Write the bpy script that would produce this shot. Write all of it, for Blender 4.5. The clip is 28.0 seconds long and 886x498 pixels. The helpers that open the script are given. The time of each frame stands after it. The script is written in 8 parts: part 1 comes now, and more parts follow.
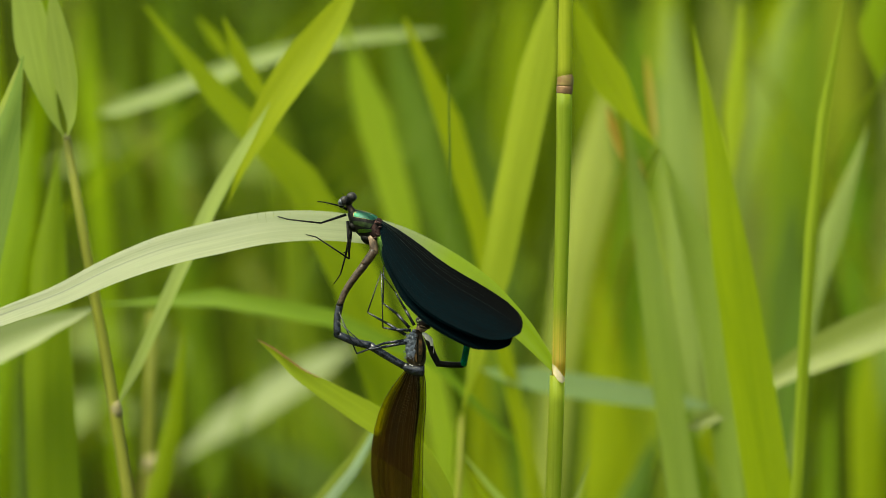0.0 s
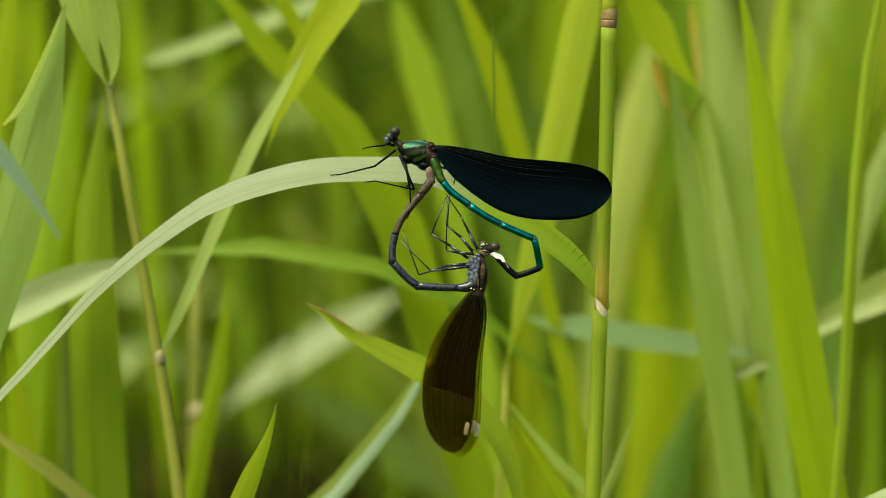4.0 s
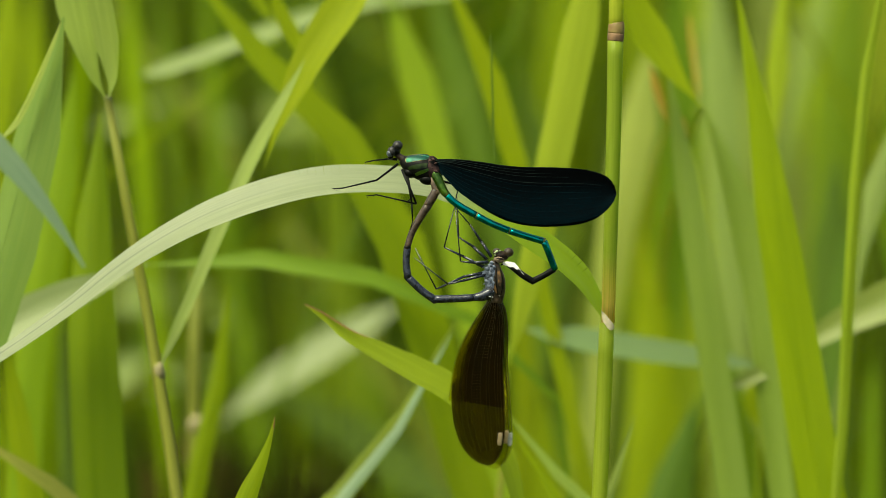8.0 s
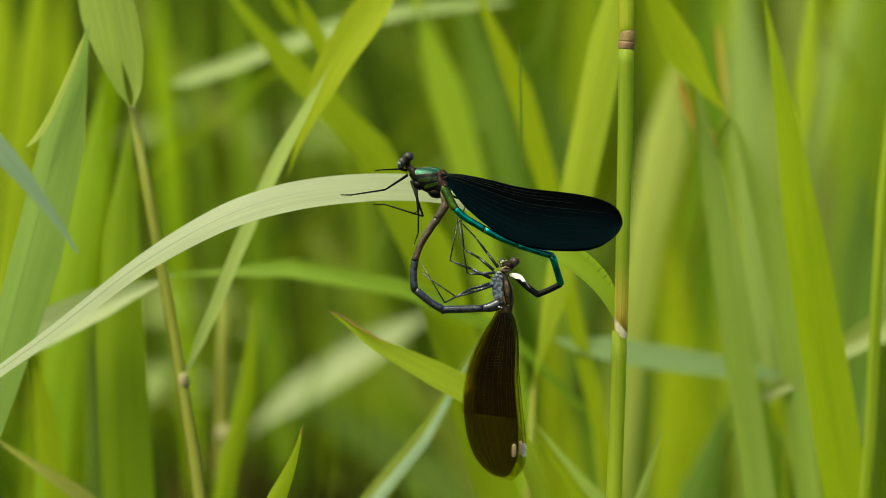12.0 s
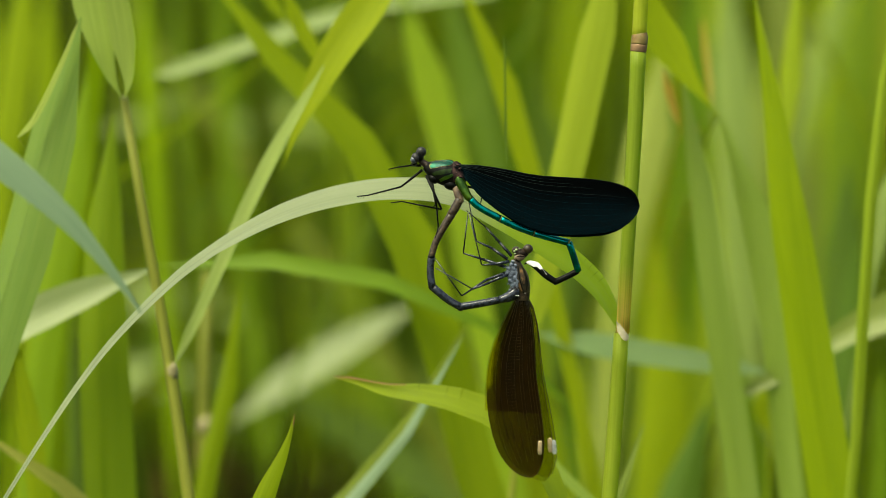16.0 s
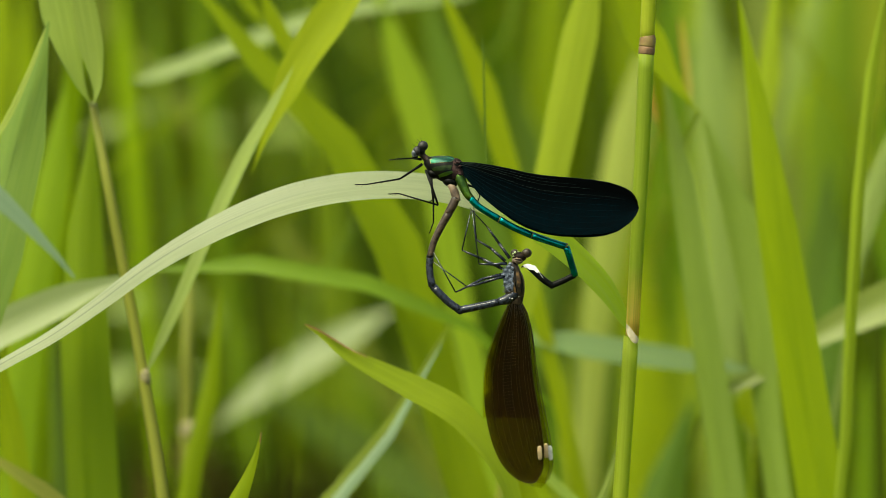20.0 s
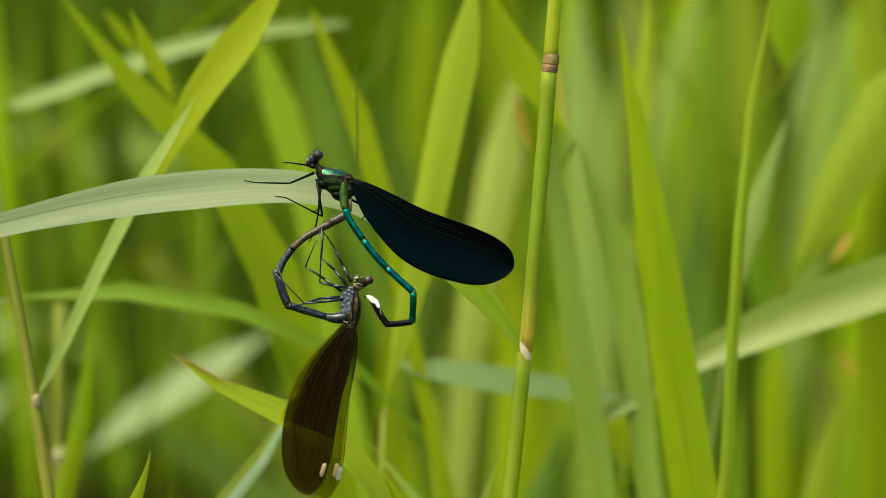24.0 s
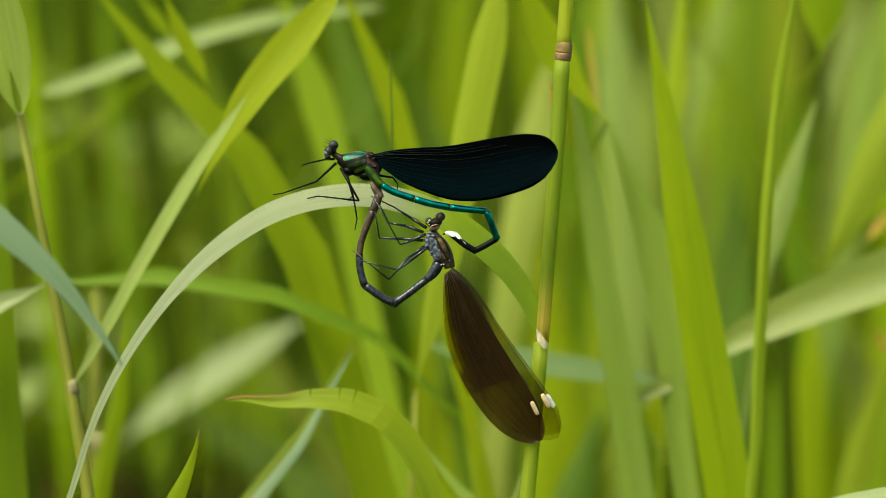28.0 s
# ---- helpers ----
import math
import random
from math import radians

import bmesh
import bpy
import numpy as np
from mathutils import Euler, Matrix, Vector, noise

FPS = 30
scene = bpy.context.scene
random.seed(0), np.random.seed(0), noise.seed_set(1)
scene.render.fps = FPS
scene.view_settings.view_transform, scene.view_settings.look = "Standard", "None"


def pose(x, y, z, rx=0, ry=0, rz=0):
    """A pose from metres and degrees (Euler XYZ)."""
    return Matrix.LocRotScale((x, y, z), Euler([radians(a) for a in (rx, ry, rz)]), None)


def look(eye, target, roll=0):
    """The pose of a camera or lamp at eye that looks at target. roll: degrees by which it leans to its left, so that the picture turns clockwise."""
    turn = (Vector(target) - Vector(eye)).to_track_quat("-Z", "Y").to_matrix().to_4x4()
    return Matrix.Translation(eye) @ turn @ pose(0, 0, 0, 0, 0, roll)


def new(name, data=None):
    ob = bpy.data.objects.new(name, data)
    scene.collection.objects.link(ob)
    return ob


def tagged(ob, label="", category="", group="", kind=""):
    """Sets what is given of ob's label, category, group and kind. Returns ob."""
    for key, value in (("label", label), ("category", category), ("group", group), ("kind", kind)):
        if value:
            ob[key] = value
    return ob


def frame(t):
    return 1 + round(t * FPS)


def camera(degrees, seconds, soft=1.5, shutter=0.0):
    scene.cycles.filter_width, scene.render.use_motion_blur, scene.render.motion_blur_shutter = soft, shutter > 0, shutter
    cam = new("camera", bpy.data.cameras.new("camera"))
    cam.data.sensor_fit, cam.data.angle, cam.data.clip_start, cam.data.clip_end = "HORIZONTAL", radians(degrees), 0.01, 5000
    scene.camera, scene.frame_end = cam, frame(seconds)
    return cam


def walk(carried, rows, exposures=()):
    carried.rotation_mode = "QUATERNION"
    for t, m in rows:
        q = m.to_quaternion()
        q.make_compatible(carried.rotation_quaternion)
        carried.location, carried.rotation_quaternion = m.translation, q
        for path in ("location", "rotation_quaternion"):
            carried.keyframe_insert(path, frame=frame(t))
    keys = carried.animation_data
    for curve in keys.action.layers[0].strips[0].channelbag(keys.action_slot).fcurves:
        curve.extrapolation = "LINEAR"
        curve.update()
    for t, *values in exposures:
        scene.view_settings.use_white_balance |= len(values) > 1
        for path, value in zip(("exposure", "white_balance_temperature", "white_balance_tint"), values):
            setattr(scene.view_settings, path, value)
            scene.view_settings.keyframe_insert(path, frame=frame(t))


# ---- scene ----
DIST = 0.97                      # from the lens to the pair of damselflies
BASE = pose(0, 0, 0.68, -5, 0, 0)  # the lens's stand: x right, y away, z up, tipped down a little


def sight(yaw, pitch, roll):
    return BASE @ pose(0, 0, 0, 0, 0, yaw) @ pose(0, 0, 0, 90 + pitch, 0, 0) @ pose(0, 0, 0, 0, 0, roll)


cam = camera(9.0, 28.0, soft=0.8)
cam.data.dof.use_dof = True
cam.data.dof.focus_distance = DIST
cam.data.dof.aperture_fstop = 11.5
walk(cam, [
    (0, sight(-0.442, 0.411, 0.24)),
    (0.2, sight(-0.495, -0.058, 0.23)),
    (0.4, sight(-0.173, -0.489, 0.23)),
    (0.5, sight(-0.029, -0.444, 0.24)),
    (1, sight(0.237, 0.085, 0.34)),
    (1.5, sight(0.240, 0.000, 0.20)),
    (2, sight(0.170, -0.082, 0.13)),
    (2.5, sight(0.104, -0.109, 0.28)),
    (4.5, sight(0.004, -0.119, 0.13)),
    (5, sight(0.283, -0.112, 0.17)),
    (5.5, sight(0.234, 0.027, 0.19)),
    (6, sight(0.002, 0.092, 0.11)),
    (6.5, sight(-0.069, 0.048, -0.07)),
    (7, sight(-0.127, 0.091, 0.04)),
    (7.5, sight(-0.052, 0.071, 0.01)),
    (8, sight(0.000, 0.000, 0.00)),
    (8.5, sight(0.054, 0.033, 0.06)),
    (9, sight(0.054, 0.120, 0.08)),
    (9.5, sight(0.089, 0.106, -0.03)),
    (10, sight(0.012, 0.044, -0.10)),
    (10.5, sight(0.006, 0.057, 0.02)),
    (11, sight(0.164, 0.077, 0.05)),
    (11.5, sight(0.274, 0.103, 0.02)),
    (13.5, sight(0.213, 0.057, 0.60)),
    (14, sight(0.306, 0.002, 0.29)),
    (14.5, sight(0.341, 0.072, 0.34)),
    (15, sight(0.086, 0.092, 0.09)),
    (15.5, sight(0.059, 0.014, 0.25)),
    (16, sight(0.117, 0.035, 0.56)),
    (16.5, sight(-0.054, 0.141, 0.64)),
    (17, sight(-0.380, 0.066, 0.38)),
    (17.5, sight(-0.403, 0.092, 0.43)),
    (18, sight(-0.301, 0.152, 0.36)),
    (18.5, sight(-0.171, 0.157, -0.03)),
    (19, sight(-0.318, 0.168, 0.13)),
    (19.5, sight(-0.293, 0.096, -0.12)),
    (20, sight(-0.079, 0.050, -0.10)),
    (20.5, sight(-0.219, 0.100, -0.31)),
    (22.5, sight(-0.274, 0.221, 0.00)),
    (23, sight(-0.192, 0.453, -0.25)),
    (23.5, sight(-0.490, 0.519, -0.10)),
    (24, sight(-1.377, 0.328, 0.00)),
    (24.2, sight(-1.093, 0.305, 0.00)),
    (24.5, sight(-0.737, 0.158, 0.00)),
    (25, sight(-1.251, 0.274, -0.10)),
    (25.5, sight(-1.025, 0.295, -0.30)),
    (26, sight(-0.722, 0.076, -0.50)),
    (26.5, sight(-1.268, 0.169, -0.10)),
    (27, sight(-1.428, -0.036, 0.20)),
    (27.5, sight(-1.298, 0.174, 0.00)),
    (27.8, sight(-1.162, 0.196, -0.23)),
    (28, sight(-1.015, 0.159, -0.40)),
], exposures=[(0, 0.86, 7350, -11), (28, 0.86, 7350, -11)])

# ---- light: a bright, hazy summer sky ----
world = bpy.data.worlds.new("sky")
scene.world = world
world.use_nodes = True
wn = world.node_tree.nodes
sky = wn.new("ShaderNodeTexSky")
sky.sky_type, sky.sun_disc = 'NISHITA', False
sky.sun_elevation, sky.sun_rotation = radians(63), radians(238)
sky.air_density, sky.dust_density, sky.ozone_density = 0.6, 6.0, 0.4
wn["Background"].inputs["Strength"].default_value = 0.20
world.node_tree.links.new(sky.outputs["Color"], wn["Background"].inputs["Color"])
sun = new("sun", bpy.data.lights.new("sun", 'SUN'))
sun.data.energy, sun.data.angle, sun.data.color = 2.2, radians(30), (1.0, 0.95, 0.86)
SUN_FROM = Vector((-0.36, -0.34, 0.87))
sun.matrix_world = look(SUN_FROM * 5, (0, 0, 0))


# ---- materials ----
def mat(name):
    m = bpy.data.materials.new(name)
    m.use_nodes = True
    nt = m.node_tree
    return m, nt, nt.nodes["Principled BSDF"], nt.nodes["Material Output"]


def node(nt, kind, **values):
    n = nt.nodes.new(kind)
    for key, value in values.items():
        n.inputs[key.replace("_", " ")].default_value = value
    return n


def blend(nt, fac, a, b):
    n = nt.nodes.new("ShaderNodeMix")
    n.data_type = 'RGBA'
    for socket, value in ((n.inputs[0], fac), (n.inputs[6], a), (n.inputs[7], b)):
        if hasattr(value, "is_linked"):
            nt.links.new(value, socket)
        else:
            socket.default_value = value
    return n.outputs[2]


def grass(name, dark, light, thin, through_it=0.42, rough=0.45, vein=0.5, island=False, dry=(0.30, 0.20, 0.06), wear=0.5, gloss=0.4, vary=1.0, flush=None, relief=0.35, fine_veins=26.0, midrib=None):
    """A grass blade: veins along it, soft blotches, dry flecks, light that shines through."""
    m, nt, bsdf, out = mat(name)
    uv = nt.nodes.new("ShaderNodeUVMap")
    run = node(nt, "ShaderNodeMapping", Scale=(fine_veins, 0.35, 1.0))
    nt.links.new(uv.outputs[0], run.inputs[0])
    fine = node(nt, "ShaderNodeTexNoise", Scale=1.0, Detail=3.0, Roughness=0.6)
    nt.links.new(run.outputs[0], fine.inputs["Vector"])
    wide = node(nt, "ShaderNodeMapping", Scale=(1.6, 0.22, 1.0))
    nt.links.new(uv.outputs[0], wide.inputs[0])
    blot = node(nt, "ShaderNodeTexNoise", Scale=1.0, Detail=4.0, Roughness=0.6)
    nt.links.new(wide.outputs[0], blot.inputs["Vector"])
    chance = nt.nodes.new("ShaderNodeNewGeometry").outputs["Random Per Island"] if island else nt.nodes.new("ShaderNodeObjectInfo").outputs["Random"]
    streak = node(nt, "ShaderNodeMapRange", **{"From_Min": 0.36, "From_Max": 0.66})
    nt.links.new(fine.outputs[0], streak.inputs[0])
    some = nt.nodes.new("ShaderNodeMath")
    some.operation = 'MULTIPLY'
    nt.links.new(streak.outputs[0], some.inputs[0])
    some.inputs[1].default_value = vein
    col = blend(nt, some.outputs[0], (*dark, 1), (*light, 1))
    patch = node(nt, "ShaderNodeMapRange", **{"From_Min": 0.42, "From_Max": 0.62, "To_Max": 0.35})
    nt.links.new(blot.outputs[0], patch.inputs[0])
    col = blend(nt, patch.outputs[0], col, (*light, 1))
    fleck = node(nt, "ShaderNodeMapRange", **{"From_Min": 0.69, "From_Max": 0.76, "To_Max": wear})
    nt.links.new(blot.outputs[0], fleck.inputs[0])
    col = blend(nt, fleck.outputs[0], col, (*dry, 1))
    if flush:
        along = nt.nodes.new("ShaderNodeSeparateXYZ")
        nt.links.new(uv.outputs[0], along.inputs[0])
        red = node(nt, "ShaderNodeMapRange", **{"From_Min": flush[0], "From_Max": flush[1], "To_Max": flush[2]})
        nt.links.new(along.outputs["Y"], red.inputs[0])
        uneven = nt.nodes.new("ShaderNodeMath")
        uneven.operation = 'MULTIPLY'
        nt.links.new(red.outputs[0], uneven.inputs[0])
        wash = node(nt, "ShaderNodeMapRange", **{"From_Min": 0.3, "From_Max": 0.55, "To_Min": flush[4]})
        nt.links.new(fine.outputs[0], wash.inputs[0])
        nt.links.new(wash.outputs[0], uneven.inputs[1])
        col = blend(nt, uneven.outputs[0], col, (*flush[3], 1))
    if midrib:
        place = nt.nodes.new("ShaderNodeSeparateXYZ")
        nt.links.new(uv.outputs[0], place.inputs[0])
        off = node(nt, "ShaderNodeMath")
        off.operation = 'SUBTRACT'
        nt.links.new(place.outputs["X"], off.inputs[0])
        off.inputs[1].default_value = midrib[0]
        far = nt.nodes.new("ShaderNodeMath")
        far.operation = 'ABSOLUTE'
        nt.links.new(off.outputs[0], far.inputs[0])
        groove = node(nt, "ShaderNodeMapRange", **{"From_Min": midrib[1] * 0.4, "From_Max": midrib[1], "To_Min": 1.0, "To_Max": 0.0})
        nt.links.new(far.outputs[0], groove.inputs[0])
        grows = node(nt, "ShaderNodeMapRange", **{"From_Min": midrib[2], "From_Max": midrib[3], "To_Max": 0.5})
        nt.links.new(place.outputs["Y"], grows.inputs[0])
        deep = nt.nodes.new("ShaderNodeMath")
        deep.operation = 'MULTIPLY'
        nt.links.new(groove.outputs[0], deep.inputs[0])
        nt.links.new(grows.outputs[0], deep.inputs[1])
        col = blend(nt, deep.outputs[0], col, (*[c * 0.3 for c in dark], 1))
    hsv = nt.nodes.new("ShaderNodeHueSaturation")
    nt.links.new(col, hsv.inputs["Color"])
    hue = node(nt, "ShaderNodeMapRange", **{"To_Min": 0.5 - 0.013 * vary, "To_Max": 0.5 + 0.012 * vary})
    val = node(nt, "ShaderNodeMapRange", **{"To_Min": 1 - 0.22 * vary, "To_Max": 1 + 0.25 * vary})
    nt.links.new(chance, hue.inputs[0])
    mixed = nt.nodes.new("ShaderNodeMath")
    mixed.operation = 'FRACT'
    more = nt.nodes.new("ShaderNodeMath")
    more.operation = 'MULTIPLY'
    more.inputs[1].default_value = 7.31
    nt.links.new(chance, more.inputs[0])
    nt.links.new(more.outputs[0], mixed.inputs[0])
    nt.links.new(mixed.outputs[0], val.inputs[0])
    nt.links.new(hue.outputs[0], hsv.inputs["Hue"])
    nt.links.new(val.outputs[0], hsv.inputs["Value"])
    nt.links.new(hsv.outputs[0], bsdf.inputs["Base Color"])
    bsdf.inputs["Roughness"].default_value = rough
    bsdf.inputs["Specular IOR Level"].default_value = gloss
    bump = node(nt, "ShaderNodeBump", Strength=relief, Distance=0.0003)
    nt.links.new(fine.outputs[0], bump.inputs["Height"])
    nt.links.new(bump.outputs[0], bsdf.inputs["Normal"])
    shine = nt.nodes.new("ShaderNodeBsdfTranslucent")
    tint = nt.nodes.new("ShaderNodeMix")
    tint.data_type, tint.blend_type = 'RGBA', 'MULTIPLY'
    tint.inputs[0].default_value = 1.0
    nt.links.new(hsv.outputs[0], tint.inputs[6])
    tint.inputs[7].default_value = (*thin, 1)
    nt.links.new(tint.outputs[2], shine.inputs["Color"])
    mix = nt.nodes.new("ShaderNodeMixShader")
    mix.inputs[0].default_value = through_it
    nt.links.new(bsdf.outputs[0], mix.inputs[1])
    nt.links.new(shine.outputs[0], mix.inputs[2])
    nt.links.new(mix.outputs[0], out.inputs["Surface"])
    return m


def plain(name, dark, light, rough=0.5, metal=0.0, scale=900.0, bumpy=0.3, gloss=0.5, coat=0.0):
    """Chitin and the like: two colours in fine mottling, with fine relief."""
    m, nt, bsdf, out = mat(name)
    tex = nt.nodes.new("ShaderNodeTexCoord")
    n1 = node(nt, "ShaderNodeTexNoise", Scale=scale, Detail=4.0)
    nt.links.new(tex.outputs["Object"], n1.inputs["Vector"])
    spread = node(nt, "ShaderNodeMapRange", **{"From_Min": 0.35, "From_Max": 0.65})
    nt.links.new(n1.outputs[0], spread.inputs[0])
    nt.links.new(blend(nt, spread.outputs[0], (*dark, 1), (*light, 1)), bsdf.inputs["Base Color"])
    bsdf.inputs["Roughness"].default_value, bsdf.inputs["Metallic"].default_value = rough, metal
    bsdf.inputs["Specular IOR Level"].default_value = gloss
    bsdf.inputs["Coat Weight"].default_value = coat
    n2 = node(nt, "ShaderNodeTexNoise", Scale=scale * 4, Detail=2.0)
    nt.links.new(tex.outputs["Object"], n2.inputs["Vector"])
    bump = node(nt, "ShaderNodeBump", Strength=bumpy, Distance=0.0001)
    nt.links.new(n2.outputs[0], bump.inputs["Height"])
    nt.links.new(bump.outputs[0], bsdf.inputs["Normal"])
    return m


def film_wing(name, dark, light, clear, rough=0.4, metal=0.0, gloss=0.3, cells=(60.0, 10.0), tint=(0.75, 0.55, 0.22), sheen=False, rim=(0.25, 1.0, 0.55, 1.7), ends=None):
    """A wing's membrane: fine net of cells, partly see-through."""
    m, nt, bsdf, out = mat(name)
    uv = nt.nodes.new("ShaderNodeUVMap")
    net = node(nt, "ShaderNodeMapping", Scale=(cells[0], cells[1], 1.0))
    nt.links.new(uv.outputs[0], net.inputs[0])
    cell = nt.nodes.new("ShaderNodeTexVoronoi")
    cell.feature = 'DISTANCE_TO_EDGE'
    nt.links.new(net.outputs[0], cell.inputs["Vector"])
    line = node(nt, "ShaderNodeMapRange", **{"From_Min": 0.02, "From_Max": 0.12})
    nt.links.new(cell.outputs["Distance"], line.inputs[0])
    soft = node(nt, "ShaderNodeTexNoise", Scale=3.0, Detail=3.0)
    nt.links.new(uv.outputs[0], soft.inputs["Vector"])
    tone = nt.nodes.new("ShaderNodeMath")
    tone.operation = 'MULTIPLY'
    nt.links.new(line.outputs[0], tone.inputs[0])
    nt.links.new(soft.outputs[0], tone.inputs[1])
    wing_tone = tone.outputs[0]
    # teal sheen put into the base colour, stronger towards the trailing edge
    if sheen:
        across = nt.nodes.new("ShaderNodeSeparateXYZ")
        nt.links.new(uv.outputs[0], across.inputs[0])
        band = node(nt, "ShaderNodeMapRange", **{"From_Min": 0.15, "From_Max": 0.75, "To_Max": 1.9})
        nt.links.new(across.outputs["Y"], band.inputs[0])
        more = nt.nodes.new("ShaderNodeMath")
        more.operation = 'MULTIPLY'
        nt.links.new(wing_tone, more.inputs[0])
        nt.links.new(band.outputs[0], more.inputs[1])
        wing_tone = more.outputs[0]
    nt.links.new(blend(nt, wing_tone, (*dark, 1), (*light, 1)), bsdf.inputs["Base Color"])
    bsdf.inputs["Roughness"].default_value, bsdf.inputs["Metallic"].default_value = rough, metal
    bsdf.inputs["Specular IOR Level"].default_value = gloss
    bump = node(nt, "ShaderNodeBump", Strength=0.4, Distance=0.0001)
    nt.links.new(cell.outputs["Distance"], bump.inputs["Height"])
    nt.links.new(bump.outputs[0], bsdf.inputs["Normal"])
    if clear > 0:
        glass = nt.nodes.new("ShaderNodeBsdfTransparent")
        glass.inputs[0].default_value = (*tint, 1)
        mix = nt.nodes.new("ShaderNodeMixShader")
        part_clear = nt.nodes.new("ShaderNodeMath")
        part_clear.operation = 'MULTIPLY'
        net_loss = node(nt, "ShaderNodeMapRange", **{"From_Min": 0.02, "From_Max": 0.12, "To_Min": 0.6})
        nt.links.new(cell.outputs["Distance"], net_loss.inputs[0])
        nt.links.new(net_loss.outputs[0], part_clear.inputs[0])
        part_clear.inputs[1].default_value = clear
        span = nt.nodes.new("ShaderNodeSeparateXYZ")
        nt.links.new(uv.outputs[0], span.inputs[0])
        thin = node(nt, "ShaderNodeMapRange", **{"From_Min": rim[0], "From_Max": rim[1], "To_Min": rim[2] * clear, "To_Max": min(1.0, rim[3] * clear)})
        margin = span.outputs["Y"]
        if ends:
            fade = node(nt, "ShaderNodeMapRange", **{"From_Min": ends[0], "From_Max": ends[1], "To_Min": 1.0, "To_Max": 0.0})
            nt.links.new(span.outputs["X"], fade.inputs[0])
            near_root = nt.nodes.new("ShaderNodeMath")
            near_root.operation = 'MULTIPLY'
            nt.links.new(fade.outputs[0], near_root.inputs[0])
            nt.links.new(margin, near_root.inputs[1])
            margin = near_root.outputs[0]
        nt.links.new(margin, thin.inputs[0])
        nt.links.new(thin.outputs[0], part_clear.inputs[1])
        nt.links.new(part_clear.outputs[0], mix.inputs[0])
        nt.links.new(bsdf.outputs[0], mix.inputs[1])
        nt.links.new(glass.outputs[0], mix.inputs[2])
        nt.links.new(mix.outputs[0], out.inputs["Surface"])
    return m


BRIGHT = grass("bright_grass", (0.178, 0.240, 0.008), (0.268, 0.332, 0.014), (1.5, 1.5, 0.6), through_it=0.45, gloss=0.1, vary=0.6)
FRESH = grass("fresh_grass", (0.150, 0.218, 0.006), (0.238, 0.312, 0.012), (1.5, 1.5, 0.6), through_it=0.45, gloss=0.1)
# deep green of dark leaves, also used to paint shade into gaps
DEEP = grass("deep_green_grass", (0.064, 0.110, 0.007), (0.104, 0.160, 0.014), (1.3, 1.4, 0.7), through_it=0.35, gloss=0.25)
BLUISH = grass("bluish_grass", (0.135, 0.20, 0.105), (0.20, 0.27, 0.15), (1.2, 1.3, 0.8), through_it=0.35, gloss=0.4)
PALE = grass("pale_grass", (0.165, 0.225, 0.028), (0.240, 0.305, 0.052), (1.2, 1.3, 0.6), through_it=0.36, rough=0.45, gloss=0.35)
PERCH = grass("perch_leaf", (0.176, 0.206, 0.108), (0.276, 0.304, 0.176), (1.5, 1.7, 0.7), through_it=0.42, rough=0.42, vein=0.5, gloss=0.35, wear=0.25, vary=0.0, fine_veins=48.0, flush=(3.7, 2.7, 1.0, (0.215, 0.305, 0.010), 0.85), relief=0.25, midrib=(2.97, 0.016, 6.5, 9.0))
CULM = grass("culm", (0.275, 0.33, 0.026), (0.36, 0.41, 0.050), (1.3, 1.4, 0.8), through_it=0.55, gloss=0.2, wear=0.3, dry=(0.34, 0.17, 0.07))
SHEATH = grass("flushed_sheath", (0.275, 0.33, 0.026), (0.36, 0.41, 0.050), (1.3, 1.4, 0.8), through_it=0.55, gloss=0.2, wear=0.15, dry=(0.34, 0.20, 0.07), flush=(3.7, 4.8, 0.62, (0.92, 0.52, 0.17), 0.28))
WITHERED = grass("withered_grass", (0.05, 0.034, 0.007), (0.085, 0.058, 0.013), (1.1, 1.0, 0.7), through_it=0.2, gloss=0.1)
RUSTY = grass("rusty_grass", (0.32, 0.23, 0.03), (0.44, 0.27, 0.05), (1.4, 1.2, 0.6), through_it=0.4)
STALK = grass("dull_stalk", (0.20, 0.225, 0.032), (0.285, 0.30, 0.055), (1.2, 1.2, 0.7), through_it=0.35, wear=0.55, dry=(0.28, 0.15, 0.045), gloss=0.2)
DRY = grass("dry_rim", (0.17, 0.10, 0.03), (0.26, 0.16, 0.05), (1.2, 1.0, 0.7), through_it=0.3, gloss=0.2)
SOFT_GREEN = grass("soft_green_leaf", (0.175, 0.22, 0.036), (0.255, 0.30, 0.062), (1.3, 1.3, 0.7), through_it=0.4, gloss=0.25, wear=0.6)
RETURN = grass("full_green_grass", (0.094, 0.146, 0.004), (0.142, 0.202, 0.010), (1.4, 1.5, 0.6), through_it=0.4, gloss=0.2)
# near-black litter colour: dead thatch, with the shade of the gaps painted in
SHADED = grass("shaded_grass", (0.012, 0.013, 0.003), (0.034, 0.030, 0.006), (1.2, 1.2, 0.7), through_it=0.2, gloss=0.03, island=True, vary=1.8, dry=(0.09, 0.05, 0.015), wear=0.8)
CLEAR = grass("clear_green_grass", (0.192, 0.260, 0.016), (0.270, 0.340, 0.032), (1.4, 1.5, 0.6), through_it=0.45, gloss=0.1)
ASHEN = grass("ashen_grass", (0.150, 0.190, 0.070), (0.205, 0.250, 0.105), (1.2, 1.3, 0.8), through_it=0.36, gloss=0.3)
LEAFY = grass("leaf_green_grass", (0.110, 0.185, 0.006), (0.165, 0.245, 0.014), (1.4, 1.5, 0.6), through_it=0.42, gloss=0.15)
